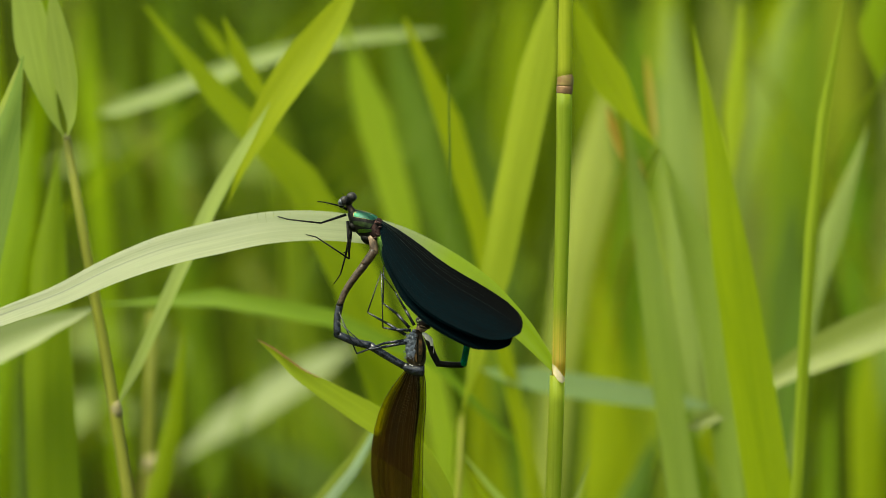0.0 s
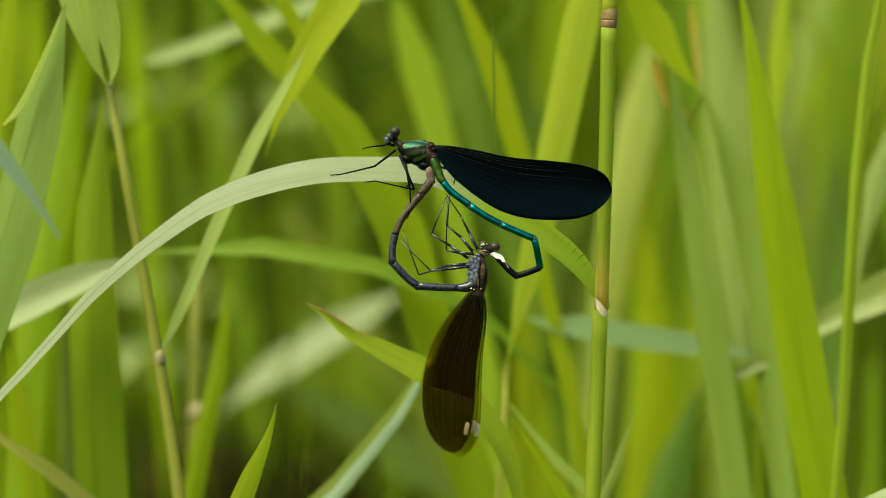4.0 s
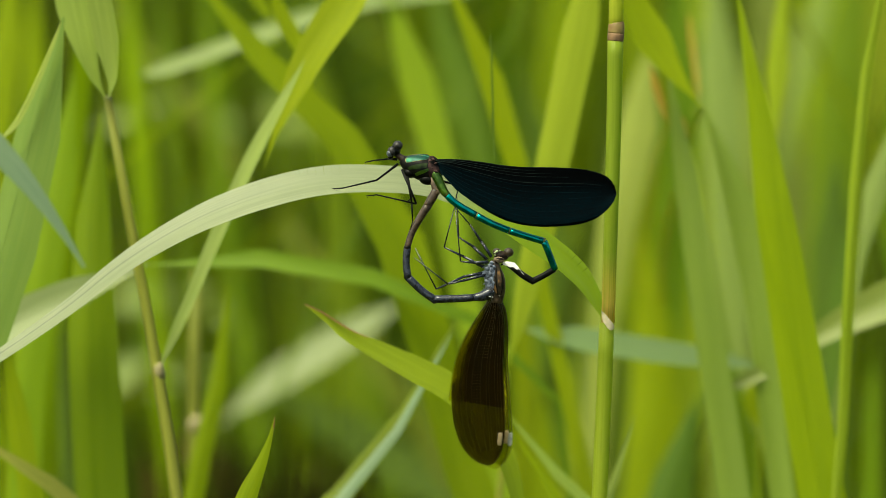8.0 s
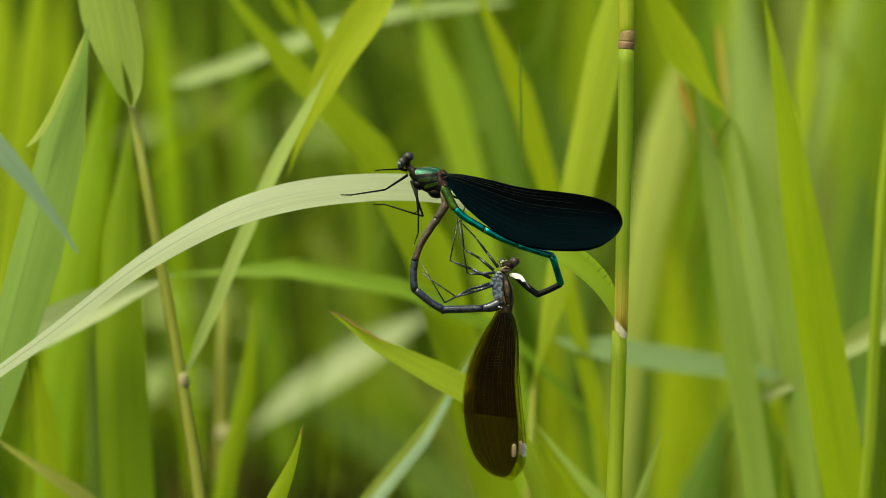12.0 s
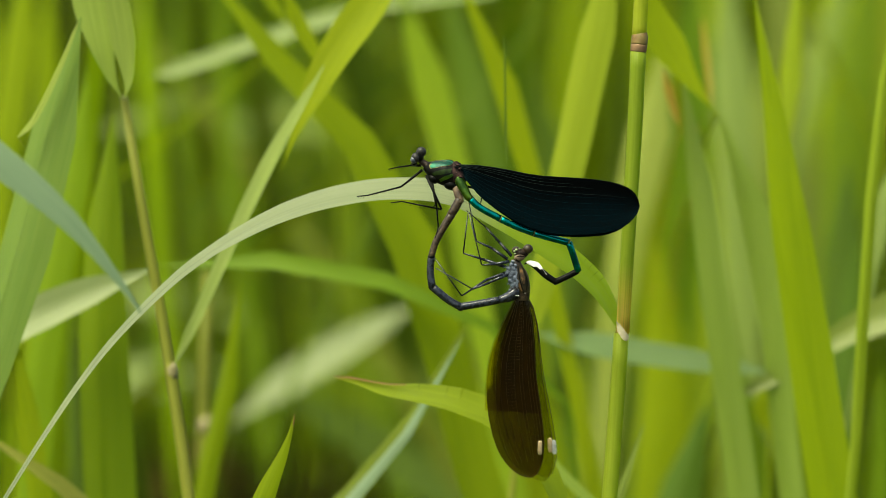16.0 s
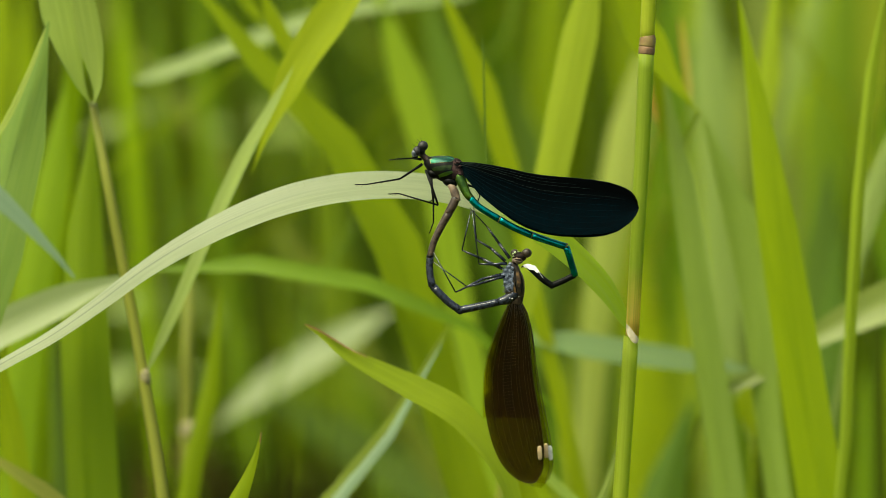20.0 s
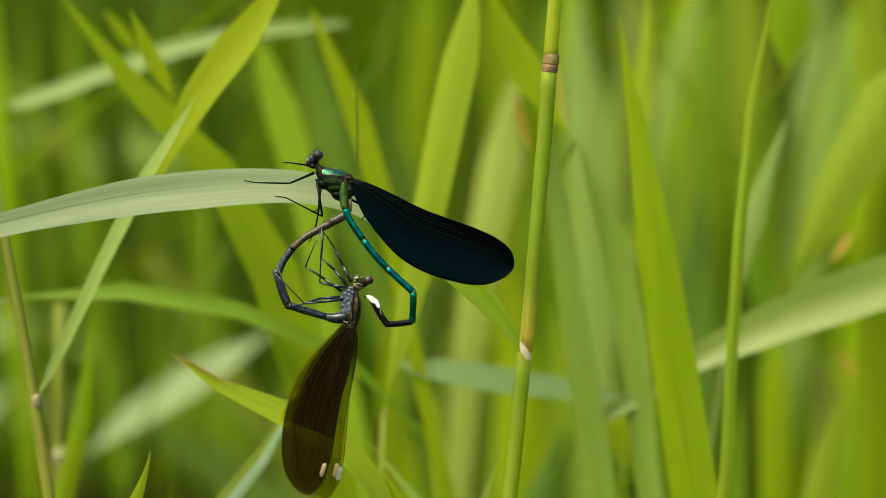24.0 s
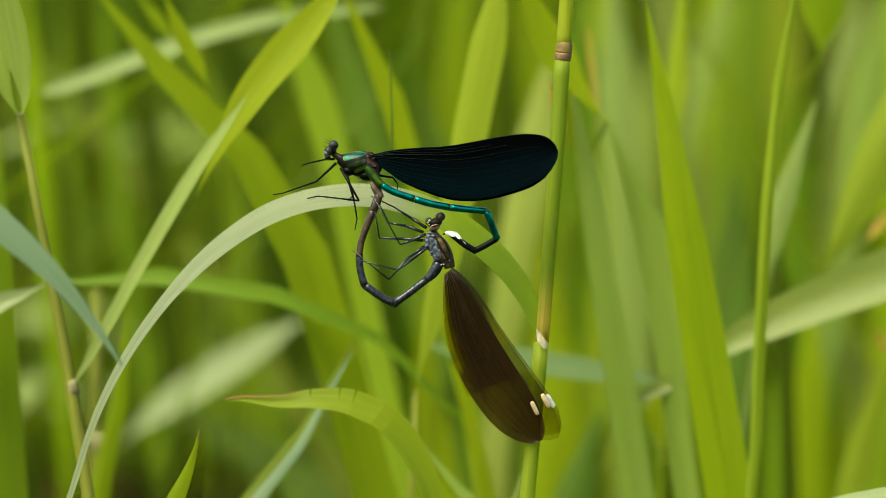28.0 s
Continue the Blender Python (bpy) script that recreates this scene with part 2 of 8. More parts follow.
COOL = grass("cool_green_grass", (0.118, 0.195, 0.062), (0.170, 0.262, 0.095), (1.2, 1.4, 0.8), through_it=0.36, gloss=0.3)
# dark olive that paints the shade of gaps onto grass blades
GAP_SHADE = grass("gap_shade_grass", (0.022, 0.038, 0.002), (0.046, 0.070, 0.005), (1.3, 1.4, 0.6), through_it=0.3, gloss=0.05)
MID = grass("mid_green_grass", (0.120, 0.186, 0.024), (0.182, 0.248, 0.042), (1.3, 1.4, 0.7), through_it=0.38, gloss=0.3)
SILVERY = grass("silvery_grass", (0.180, 0.235, 0.045), (0.250, 0.310, 0.076), (1.2, 1.3, 0.7), through_it=0.36, gloss=0.35)
SPEAR = grass("spear_blade", (0.215, 0.285, 0.008), (0.305, 0.38, 0.018), (1.4, 1.4, 0.6), through_it=0.45, gloss=0.3, vary=0.0)
NODE_BROWN = plain("node_brown", (0.09, 0.05, 0.02), (0.18, 0.10, 0.04), rough=0.6, scale=500)
JOINT_BROWN = plain("node_tan", (0.12, 0.06, 0.016), (0.20, 0.155, 0.035), rough=0.6, scale=420)
JOINT = plain("pale_joint", (0.17, 0.15, 0.06), (0.28, 0.24, 0.11), rough=0.6, scale=500)
COLLAR = plain("collar", (0.36, 0.32, 0.17), (0.60, 0.52, 0.34), rough=0.6, scale=500)
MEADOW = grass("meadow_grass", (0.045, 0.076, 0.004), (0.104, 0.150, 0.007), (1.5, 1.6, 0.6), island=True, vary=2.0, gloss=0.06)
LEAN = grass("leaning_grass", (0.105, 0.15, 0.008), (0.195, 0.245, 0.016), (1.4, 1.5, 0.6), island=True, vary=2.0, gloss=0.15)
# far and low meadow greens, darkened so gaps between blades read as shade
FAR_SHADE = grass("far_shade_grass", (0.014, 0.026, 0.002), (0.045, 0.068, 0.006), (1.5, 1.6, 0.6), island=True, vary=1.8, gloss=0.05)
SHADE_GREEN = grass("low_shade_grass", (0.03, 0.045, 0.002), (0.06, 0.08, 0.005), (1.4, 1.4, 0.8), island=True, through_it=0.3, vary=1.6, gloss=0.05)
SOIL = plain("soil", (0.02, 0.022, 0.005), (0.05, 0.06, 0.012), rough=0.95, scale=6.0, gloss=0.05)

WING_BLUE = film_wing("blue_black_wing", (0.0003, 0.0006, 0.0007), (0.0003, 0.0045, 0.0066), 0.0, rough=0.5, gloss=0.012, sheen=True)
WING_VEIN = plain("wing_vein", (0.002, 0.006, 0.006), (0.007, 0.015, 0.014), rough=0.5, gloss=0.1)
WING_RIB = plain("wing_rib", (0.0006, 0.004, 0.006), (0.001, 0.009, 0.013), rough=0.6, gloss=0.02)
WING_BROWN = film_wing("brown_wing", (0.008, 0.0045, 0.001), (0.058, 0.025, 0.0025), 0.46, rough=0.4, gloss=0.12, tint=(0.92, 0.74, 0.18), rim=(0.70, 0.92, 0.34, 2.0), ends=(0.44, 0.60))
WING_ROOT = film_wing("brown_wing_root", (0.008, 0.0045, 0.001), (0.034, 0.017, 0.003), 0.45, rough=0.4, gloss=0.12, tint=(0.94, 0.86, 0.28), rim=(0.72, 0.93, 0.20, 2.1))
WING_AMBER = film_wing("amber_wing", (0.03, 0.03, 0.004), (0.09, 0.09, 0.010), 0.94, rough=0.4, gloss=0.12, tint=(0.95, 0.90, 0.45), rim=(0.1, 1.0, 0.8, 1.0))
VEIN_BROWN = plain("brown_vein", (0.012, 0.008, 0.003), (0.04, 0.025, 0.010), rough=0.4, gloss=0.4)
VEIN_MID = plain("fine_cross_vein", (0.012, 0.008, 0.004), (0.034, 0.024, 0.014), rough=0.4, gloss=0.3)
VEIN_PALE = plain("pale_vein", (0.05, 0.036, 0.018), (0.13, 0.10, 0.055), rough=0.4, gloss=0.4)
TEAL = plain("teal_metal", (0.001, 0.09, 0.10), (0.003, 0.26, 0.21), rough=0.24, metal=0.9, scale=500, gloss=0.6)
EMERALD = plain("emerald_metal", (0.001, 0.022, 0.017), (0.004, 0.070, 0.036), rough=0.4, metal=0.65, scale=900)
LIME = plain("lime_metal", (0.016, 0.045, 0.004), (0.075, 0.15, 0.012), rough=0.32, metal=0.7, scale=900)
SPECK = plain("pale_green_speck", (0.16, 0.20, 0.08), (0.36, 0.42, 0.22), rough=0.3, scale=1500)
OLIVE = plain("olive_metal", (0.003, 0.007, 0.002), (0.014, 0.028, 0.004), rough=0.4, metal=0.3, scale=900, gloss=0.15)
GOLD = plain("gold_metal", (0.045, 0.045, 0.010), (0.10, 0.09, 0.025), rough=0.42, metal=0.6, scale=900)
PLEURA = plain("brown_pleura", (0.005, 0.003, 0.003), (0.045, 0.022, 0.019), rough=0.5, scale=1600, gloss=0.12)
BLACK = plain("black_chitin", (0.0015, 0.002, 0.0015), (0.006, 0.006, 0.005), rough=0.38, gloss=0.07)
DARK_BROWN = plain("dark_brown_chitin", (0.006, 0.004, 0.003), (0.028, 0.016, 0.010), rough=0.5, gloss=0.12, scale=1500)
SLATE = plain("slate_chitin", (0.004, 0.005, 0.009), (0.017, 0.021, 0.032), rough=0.26, gloss=0.5, scale=1200)
ASH = plain("ash_bloom", (0.045, 0.056, 0.078), (0.17, 0.20, 0.26), rough=0.7, scale=1600, gloss=0.3)
UMBER = plain("umber_chitin", (0.008, 0.005, 0.003), (0.070, 0.046, 0.028), rough=0.38, gloss=0.3, scale=1300)
PLATE = plain("olive_brown_plate", (0.008, 0.006, 0.003), (0.038, 0.029, 0.013), rough=0.42, gloss=0.22, scale=700)
TAN = plain("tan_chitin", (0.05, 0.032, 0.020), (0.26, 0.18, 0.115), rough=0.55, scale=700)
OCHRE = plain("ochre_chitin", (0.04, 0.022, 0.007), (0.17, 0.09, 0.027), rough=0.42, gloss=0.35, scale=1500)
CREAM = plain("cream_spot", (0.52, 0.37, 0.20), (0.70, 0.52, 0.30), rough=0.7)
WHITE = plain("white_bloom", (0.36, 0.35, 0.34), (0.74, 0.72, 0.69), rough=0.7)
EYE_DARK = plain("dark_eye", (0.008, 0.008, 0.008), (0.028, 0.026, 0.024), rough=0.45, gloss=0.25, scale=2500)
EYE_BROWN = plain("brown_eye", (0.016, 0.011, 0.006), (0.045, 0.030, 0.016), rough=0.35, gloss=0.35, scale=2500)
FACE_GREY = plain("grey_face", (0.035, 0.042, 0.055), (0.12, 0.135, 0.17), rough=0.35, scale=1400)


# ---- building ----
def spot(x, z, rot=0.0, yaw=0.0, d=0.0, tilt=0.0):
    """A pose by millimetres across and up in the pair's plane, and d metres behind it."""
    s = (DIST + d) / DIST / 1000
    return BASE @ pose(x * s, DIST + d, z * s, tilt, rot, yaw)


def swung(place, degrees):
    """A hanging wing's pose, turned about its own long axis."""
    return place @ Matrix.Rotation(radians(-degrees), 4, 'Z')


def world_of(p, d):
    return spot(p[0], p[1], d=d).translation


def obj(name, verts, faces, material, parent=None, label="", uvs=None, smooth=True):
    me = bpy.data.meshes.new(name)
    me.from_pydata([tuple(v) for v in verts], [], faces)
    if uvs is not None:
        layer = me.uv_layers.new(name="UVMap")
        loops = np.empty(len(me.loops), dtype=np.int32)
        me.loops.foreach_get("vertex_index", loops)
        layer.data.foreach_set("uv", np.asarray(uvs, dtype=np.float32)[loops].ravel())
    if smooth:
        me.polygons.foreach_set("use_smooth", [True] * len(me.polygons))
    for m in material if isinstance(material, (list, tuple)) else (material,):
        me.materials.append(m)
    ob = new(name, me)
    ob.parent = parent
    if label:
        tagged(ob, label)
    return ob


def part(name, mesh, material, parent, label=""):
    return obj(name, mesh[0], mesh[1], material, parent, label, mesh[2] if len(mesh) > 2 else None)


def join(*meshes):
    verts, faces, uvs = [], [], []
    for me in meshes:
        n = len(verts)
        verts += list(me[0])
        faces += [tuple(i + n for i in f) for f in me[1]]
        uvs += list(me[2]) if len(me) > 2 else [(0, 0)] * len(me[0])
    return verts, faces, uvs


def curve(points, n):
    """n + 1 points evenly spread on a smooth line through the given ones."""
    p = [np.array(q, float) for q in points]
    p = [2 * p[0] - p[1]] + p + [2 * p[-1] - p[-2]]
    fine = []
    for a, b, c, e in zip(p, p[1:], p[2:], p[3:]):
        for u in np.linspace(0, 1, 10, endpoint=False):
            fine.append(0.5 * (2 * b + (c - a) * u + (2 * a - 5 * b + 4 * c - e) * u * u + (3 * b - a - 3 * c + e) * u ** 3))
    fine = np.array(fine + [p[-2]])
    run = np.r_[0, np.cumsum(np.linalg.norm(np.diff(fine, axis=0), axis=1))]
    at = np.linspace(0, run[-1], n + 1)
    return np.stack([np.interp(at, run, fine[:, k]) for k in range(fine.shape[1])], 1), at


def spread(values, n):
    return np.interp(np.linspace(0, 1, n + 1), np.linspace(0, 1, len(values)), values)


def tube(points, radii, sides=10, steps=0, flat=1.0):
    """A round body along points (millimetres), closed at both ends."""
    if steps:
        pts, _ = curve(points, steps)
        rad = spread(radii, steps)
    else:
        pts, rad = np.array(points, float), np.array(radii, float)
    verts, faces, uvs = [], [], []
    run = 0.0
    for i, p in enumerate(pts):
        way = pts[min(i + 1, len(pts) - 1)] - pts[max(i - 1, 0)]
        way = way / np.linalg.norm(way)
        side = np.cross(way, (0, 1, 0))
        side = side / (np.linalg.norm(side) + 1e-9)
        other = np.cross(way, side)
        if i:
            run += float(np.linalg.norm(p - pts[i - 1]))
        for k in range(sides):
            a = 2 * math.pi * k / sides
            verts.append(tuple((p + rad[i] * (math.cos(a) * side + flat * math.sin(a) * other)) / 1000))
            uvs.append((k / sides * 6.28 * rad[i] / 10, run / 10))
    m = len(pts)
    for i in range(m - 1):
        for k in range(sides):
            j = (k + 1) % sides
            faces.append((i * sides + k, i * sides + j, (i + 1) * sides + j, (i + 1) * sides + k))
    faces.append(tuple(range(sides))[::-1])
    faces.append(tuple((m - 1) * sides + k for k in range(sides)))
    return verts, faces, uvs


def ball(centre, radii, rot=0.0, n=14, m=9):
    """An egg-shaped body, turned in the pair's plane by rot degrees."""
    c, s = math.cos(radians(rot)), math.sin(radians(rot))
    verts, faces = [], []
    for i in range(m + 1):
        a = math.pi * i / m
        for k in range(n):
            b = 2 * math.pi * k / n
            x, y, z = radii[0] * math.cos(a), radii[1] * math.sin(a) * math.cos(b), radii[2] * math.sin(a) * math.sin(b)
            verts.append(((centre[0] + x * c + z * s) / 1000, (centre[1] + y) / 1000, (centre[2] - x * s + z * c) / 1000))
    for i in range(m):
        for k in range(n):
            j = (k + 1) % n
            faces.append((i * n + k, i * n + j, (i + 1) * n + j, (i + 1) * n + k))
    return verts, faces


def ribbon(points, ways, widths, across=4, fold=0.18, start=0.0):
    """A blade along 3D points (metres): ways gives the direction of its width, fold the depth of its keel, start its distance along the whole leaf."""
    n = len(points)
    verts, faces, uvs = [], [], []
    run = start
    for i in range(n):
        tangent = points[min(i + 1, n - 1)] - points[max(i - 1, 0)]
        face = np.cross(tangent, ways[i])
        face = face / (np.linalg.norm(face) + 1e-12)
        if i:
            run += float(np.linalg.norm(points[i] - points[i - 1]))
        for k in range(across + 1):
            u = 2 * k / across - 1
            verts.append(tuple(points[i] + ways[i] * (u * widths[i] / 2) + face * (fold * widths[i] * (abs(u) - 0.5))))
            uvs.append((u * widths[i] / 2 * 100 + 3, run * 100))
    w = across + 1
    for i in range(n - 1):
        for k in range(across):
            faces.append((i * w + k, i * w + k + 1, (i + 1) * w + k + 1, (i + 1) * w + k))
    return verts, faces, uvs


LABELS = {"bright_grass": "bright yellow-green grass blade in soft light", "fresh_grass": "fresh green grass blade with fine veins",
          "deep_green_grass": "dark green grass blade, its darkness partly painted shade", "bluish_grass": "bluish-green grass blade with a waxy bloom",
          "pale_grass": "pale green arching grass blade catching the light", "rusty_grass": "grass blade turned rusty orange",
          "spear_blade": "lime-green grass blade in bright light", "clear_green_grass": "broad clear green grass leaf standing upright", "mid_green_grass": "plain green grass leaf lying across the stems", "dull_stalk": "dull olive grass stalk", "withered_grass": "withered brownish grass leaf low in the thicket", "silvery_grass": "pale silvery-green grass leaf arching over", "culm": "thin yellow-green grass stem", "full_green_grass": "full green grass leaf arching over", "shaded_grass": "grass leaf coloured dark for the shade deep in the thicket", "cool_green_grass": "cool green grass leaf lying across the stems", "soft_green_leaf": "soft pale-green grass leaf standing far back", "gap_shade_grass": "grass blade coloured dark olive for a shaded gap in the thicket", "ashen_grass": "broad greyish-green grass leaf arching over", "leaf_green_grass": "upright leaf-green grass blade with a soft fold"}


def blade_mesh(points, widths, d, tilt, root, n, taper=2.2):
    """Points and widths in millimetres in the pair's plane; root: which end goes down to the soil."""
    pts = [np.array(world_of(p, d + (p[2] if len(p) > 2 else 0))) for p in points]
    s = (DIST + d) / DIST / 1000
    wid = [w * s for w in widths]
    if len(wid) != len(pts):
        wid = list(spread(wid, len(pts) - 1))
    if root:
        end, nxt = (pts[-1], pts[-2]) if root == 'b' else (pts[0], pts[1])
        way = (end - nxt) / np.linalg.norm(end - nxt)
        low = end + 0.10 * way
        foot = np.array((low[0] + 0.12 * way[0], low[1] + 0.03, 0.0))
        extra = [low, 0.5 * (low + foot), foot] if low[2] > 0.15 else [foot]
        last = wid[-1] if root == 'b' else wid[0]
        more = [last * 0.95, last * 0.8, last * 0.6][:len(extra)]
        if root == 'b':
            pts, wid = pts + extra, wid + more
        else:
            pts, wid = extra[::-1] + pts, more[::-1] + wid
        n += 8
    line, _ = curve(pts, n)
    wid = np.maximum(spread_at(pts, wid, n), 0.0002)
    run = np.linspace(0, sum(np.linalg.norm(b - a) for a, b in zip(pts, pts[1:])), n + 1)
    for free, gone in (('a', run), ('b', run[-1] - run)):
        if root != free:
            wid = wid * np.clip(gone / (taper * wid.max()), 0.05, 1) ** 0.6
    ways = []
    right, away, up = (np.array(BASE.to_3x3().col[k]) for k in range(3))
    for i in range(n + 1):
        t = line[min(i + 1, n)] - line[max(i - 1, 0)]
        tx, tz = t @ right, t @ up
        length = math.hypot(tx, tz) + 1e-12
        px, pz = -tz / length, tx / length
        ways.append((px, pz))
    lean = sum((b[0] - a[0]) + 0.4 * (b[1] - a[1]) for a, b in zip(points, points[1:]))
    flip = 1 if lean > 0 else -1
    ways = [flip * (w[0] * right + w[1] * up) + math.tan(radians(tilt)) * away for w in ways]
    return line, ways, wid


def spread_at(pts, values, n):
    run = np.r_[0, np.cumsum([np.linalg.norm(b - a) for a, b in zip(pts, pts[1:])])]
    return np.interp(np.linspace(0, run[-1], n + 1), run, values)


def blade(points, widths, d, material, tilt=25, root='', fold=0.15, label="", n=22, taper=2.2):
    """One grass leaf as a thing of its own: blade and midrib, its origin at its lower end."""
    line, ways, wid = blade_mesh(points, widths, d, tilt, root, n, taper)
    low = line[np.argmin(line[:, 2])].copy()
    plant = tagged(new("grass_plant"), label or LABELS[material.name], "grass", "grass of the meadow")
    plant.location = low
    part("blade", ribbon(line - low, ways, wid, fold=fold), material, plant)
    keel = []
    for i in range(1, n, 2):
        face = np.cross(line[i + 1] - line[i - 1], ways[i])
        keel.append((line[i] - low - face / np.linalg.norm(face) * (0.5 * fold * wid[i])) * 1000)
    part("midrib", tube(keel, [max(0.05, 0.008 * 1000 * w) for w in wid[1:n:2]], 5), material, plant)
    if not root:
        end = -1 if line[-1][2] < line[0][2] else 0
        back = line[end] + np.array((0.0, 0.05, -0.01))
        way = [line[end], back, back + np.array((0.0, 0.16, -0.10)), np.array((back[0], back[1] + 0.24, 0.0))]
        part("stalk", tube([(p - low) * 1000 for p in way], [r * min(1.0, 200 * wid.max()) for r in (0.3, 0.6, 0.9, 1.1)], 6, 16), material, plant)
    return plant


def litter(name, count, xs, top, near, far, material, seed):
    """A tangle of narrow dead blades, coloured dark for the shade between the stems: xs and top in millimetres in the
    pair's plane.
    """
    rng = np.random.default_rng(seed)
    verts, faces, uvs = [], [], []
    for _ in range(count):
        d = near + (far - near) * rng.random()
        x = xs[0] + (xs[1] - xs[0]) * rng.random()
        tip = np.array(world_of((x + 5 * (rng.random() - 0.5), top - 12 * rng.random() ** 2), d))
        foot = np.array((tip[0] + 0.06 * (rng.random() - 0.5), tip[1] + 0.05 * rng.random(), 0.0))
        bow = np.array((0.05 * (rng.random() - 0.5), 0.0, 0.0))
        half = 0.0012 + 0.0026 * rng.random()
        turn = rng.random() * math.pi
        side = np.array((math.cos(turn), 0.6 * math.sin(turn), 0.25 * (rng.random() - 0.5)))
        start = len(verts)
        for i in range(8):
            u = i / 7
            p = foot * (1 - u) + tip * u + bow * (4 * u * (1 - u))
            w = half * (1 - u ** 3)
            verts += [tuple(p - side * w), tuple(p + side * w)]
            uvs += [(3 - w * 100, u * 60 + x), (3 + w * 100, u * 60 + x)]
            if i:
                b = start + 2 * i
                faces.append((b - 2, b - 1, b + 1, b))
    return tagged(obj(name, verts, faces, material, None, "", uvs), "dead grass litter coloured near black for the shade between the stems", "grass", kind="stuff")


def rod(points, widths, d, material, root='', label="", parent=None):
    """One round stem with a swollen node, as a thing or as a part of a plant."""
    pts = [np.array(world_of(p, d)) for p in points]
    s = (DIST + d) / DIST / 2000
    rad = [w * s for w in widths]
    if len(rad) != len(pts):
        rad = list(spread(rad, len(pts) - 1))
    if root:
        way = (pts[-1] - pts[-2]) / np.linalg.norm(pts[-1] - pts[-2])
        low = pts[-1] + 0.1 * way
        pts += [low, np.array((low[0] + 0.1 * way[0], low[1] + 0.02, 0.0))]
        rad += [rad[-1] * 1.1, rad[-1] * 1.2]
    low = pts[-1].copy()
    if parent is None:
        parent = tagged(new("grass_plant"), label or LABELS[material.name], "grass", "grass of the meadow")
        parent.location = low
        shift = low
    else:
        shift = np.array(parent.location)
    line, _ = curve([(p - shift) * 1000 for p in pts], 30)
    thick = spread_at([p - shift for p in pts], [r * 1000 for r in rad], 30)
    part("stem", tube(line, thick, 8), material, parent)
    part("node", tube(line[17:20], thick[17:20] * 1.18, 8), COLLAR, parent)
    return parent


def plane(p, d):
    """Millimetres in the world from a place in the pair's plane, d metres behind it."""
    return tuple(1000 * v for v in world_of(p, d))


def leaf_part(points, widths, d, material, tilt, owner):
    """A leaf as a part of its plant."""
    line, ways, wid = blade_mesh(points, widths, d, tilt, '', 18)
    return part("leaf", ribbon(line, ways, wid, fold=0.14), material, owner)


def wind_blade(points, widths, anchor, d, tilt):
    """Line, ways and widths of a blade about its own tip, in its own space."""
    s = (DIST + d) / DIST / 1000
    pts = [np.array(((p[0] - anchor[0]) * s, 0.0, (p[1] - anchor[1]) * s)) for p in points]
    n = 26
    line, _ = curve(pts, n)
    wid = spread_at(pts, [w * 0.10 * s for w in widths], n)
    ways = []
    for i in range(n + 1):
        t = line[min(i + 1, n)] - line[max(i - 1, 0)]
        length = math.hypot(t[0], t[2])
        px, pz = -t[2] / length, t[0] / length
        if pz < 0:
            px, pz = -px, -pz
        ways.append(np.array((px, math.tan(radians(tilt)), pz)))
    return line, ways, wid


def stand(m, d):
    """The pose m moved back by d metres, along its line of sight."""
    rel = BASE.inverted() @ m
    s = (DIST + d) / DIST
    return BASE @ Matrix.Translation((rel.translation.x * s, DIST + d, rel.translation.z * s)) @ rel.to_quaternion().to_matrix().to_4x4()


# ---- ground and far meadow ----
def disc(radius, rings=24, spokes=48):
    verts, faces = [(0, 0, 0)], []
    for i in range(rings):
        r = radius * ((i + 1) / rings) ** 4
        for k in range(spokes):
            a = 2 * math.pi * k / spokes
            verts.append((r * math.cos(a), r * math.sin(a), 0.0))
    for k in range(spokes):
        faces.append((0, 1 + k, 1 + (k + 1) % spokes))
    for i in range(rings - 1):
        for k in range(spokes):
            j = (k + 1) % spokes
            faces.append((1 + i * spokes + k, 1 + (i + 1) * spokes + k, 1 + (i + 1) * spokes + j, 1 + i * spokes + j))
    return verts, faces


tagged(part("ground", disc(2000.0), SOIL, None), "dark soil and thatch under the meadow", "ground", kind="structure")


def meadow(name, count, near, far, low, high, wide, material, label, seed, bent=(0.08, 0.83), gaps=0.0):
    """Many blades in one sheet of stuff, each rooted in the soil, bowed by its own weight."""
    rng = np.random.default_rng(seed)
    verts, faces, uvs = [], [], []
    for _ in range(count):
        y = near + (far - near) * rng.random() ** 1.3
        x = (rng.random() - 0.5) * 2 * (0.17 * y + wide)
        h = low + (high - low) * rng.random()
        aim = rng.random() * 2 * math.pi
        bow = h * (bent[0] + (bent[1] - bent[0]) * rng.random() ** 1.7)
        if noise.noise((x * 14, y * 1.4, seed)) < gaps:
            continue
        w = (0.004 + 0.007 * rng.random()) * (1 + 0.12 * y)
        turn = rng.random() * math.pi
        side = np.array((math.cos(turn), 0.5 * math.sin(turn), 0.0))
        run = len(verts)
        for i in range(8):
            u = i / 7
            p = np.array((x + bow * math.cos(aim) * u * u, y + 0.6 * bow * math.sin(aim) * u * u, h * (u - 0.12 * u * u * (bow / h) * 3)))
            half = w / 2 * (1 - u ** 2.4) * (0.6 + 0.8 * u if u < 0.5 else 1)
            verts += [tuple(p - side * half), tuple(p + side * half)]
            uvs += [(3 - half * 100, u * h * 100 + x * 9), (3 + half * 100, u * h * 100 + x * 9)]
            if i:
                b = run + 2 * i
                faces.append((b - 2, b - 1, b + 1, b))
    ob = obj(name, verts, faces, material, None, "", uvs)
    return tagged(ob, label, "grass", kind="stuff")


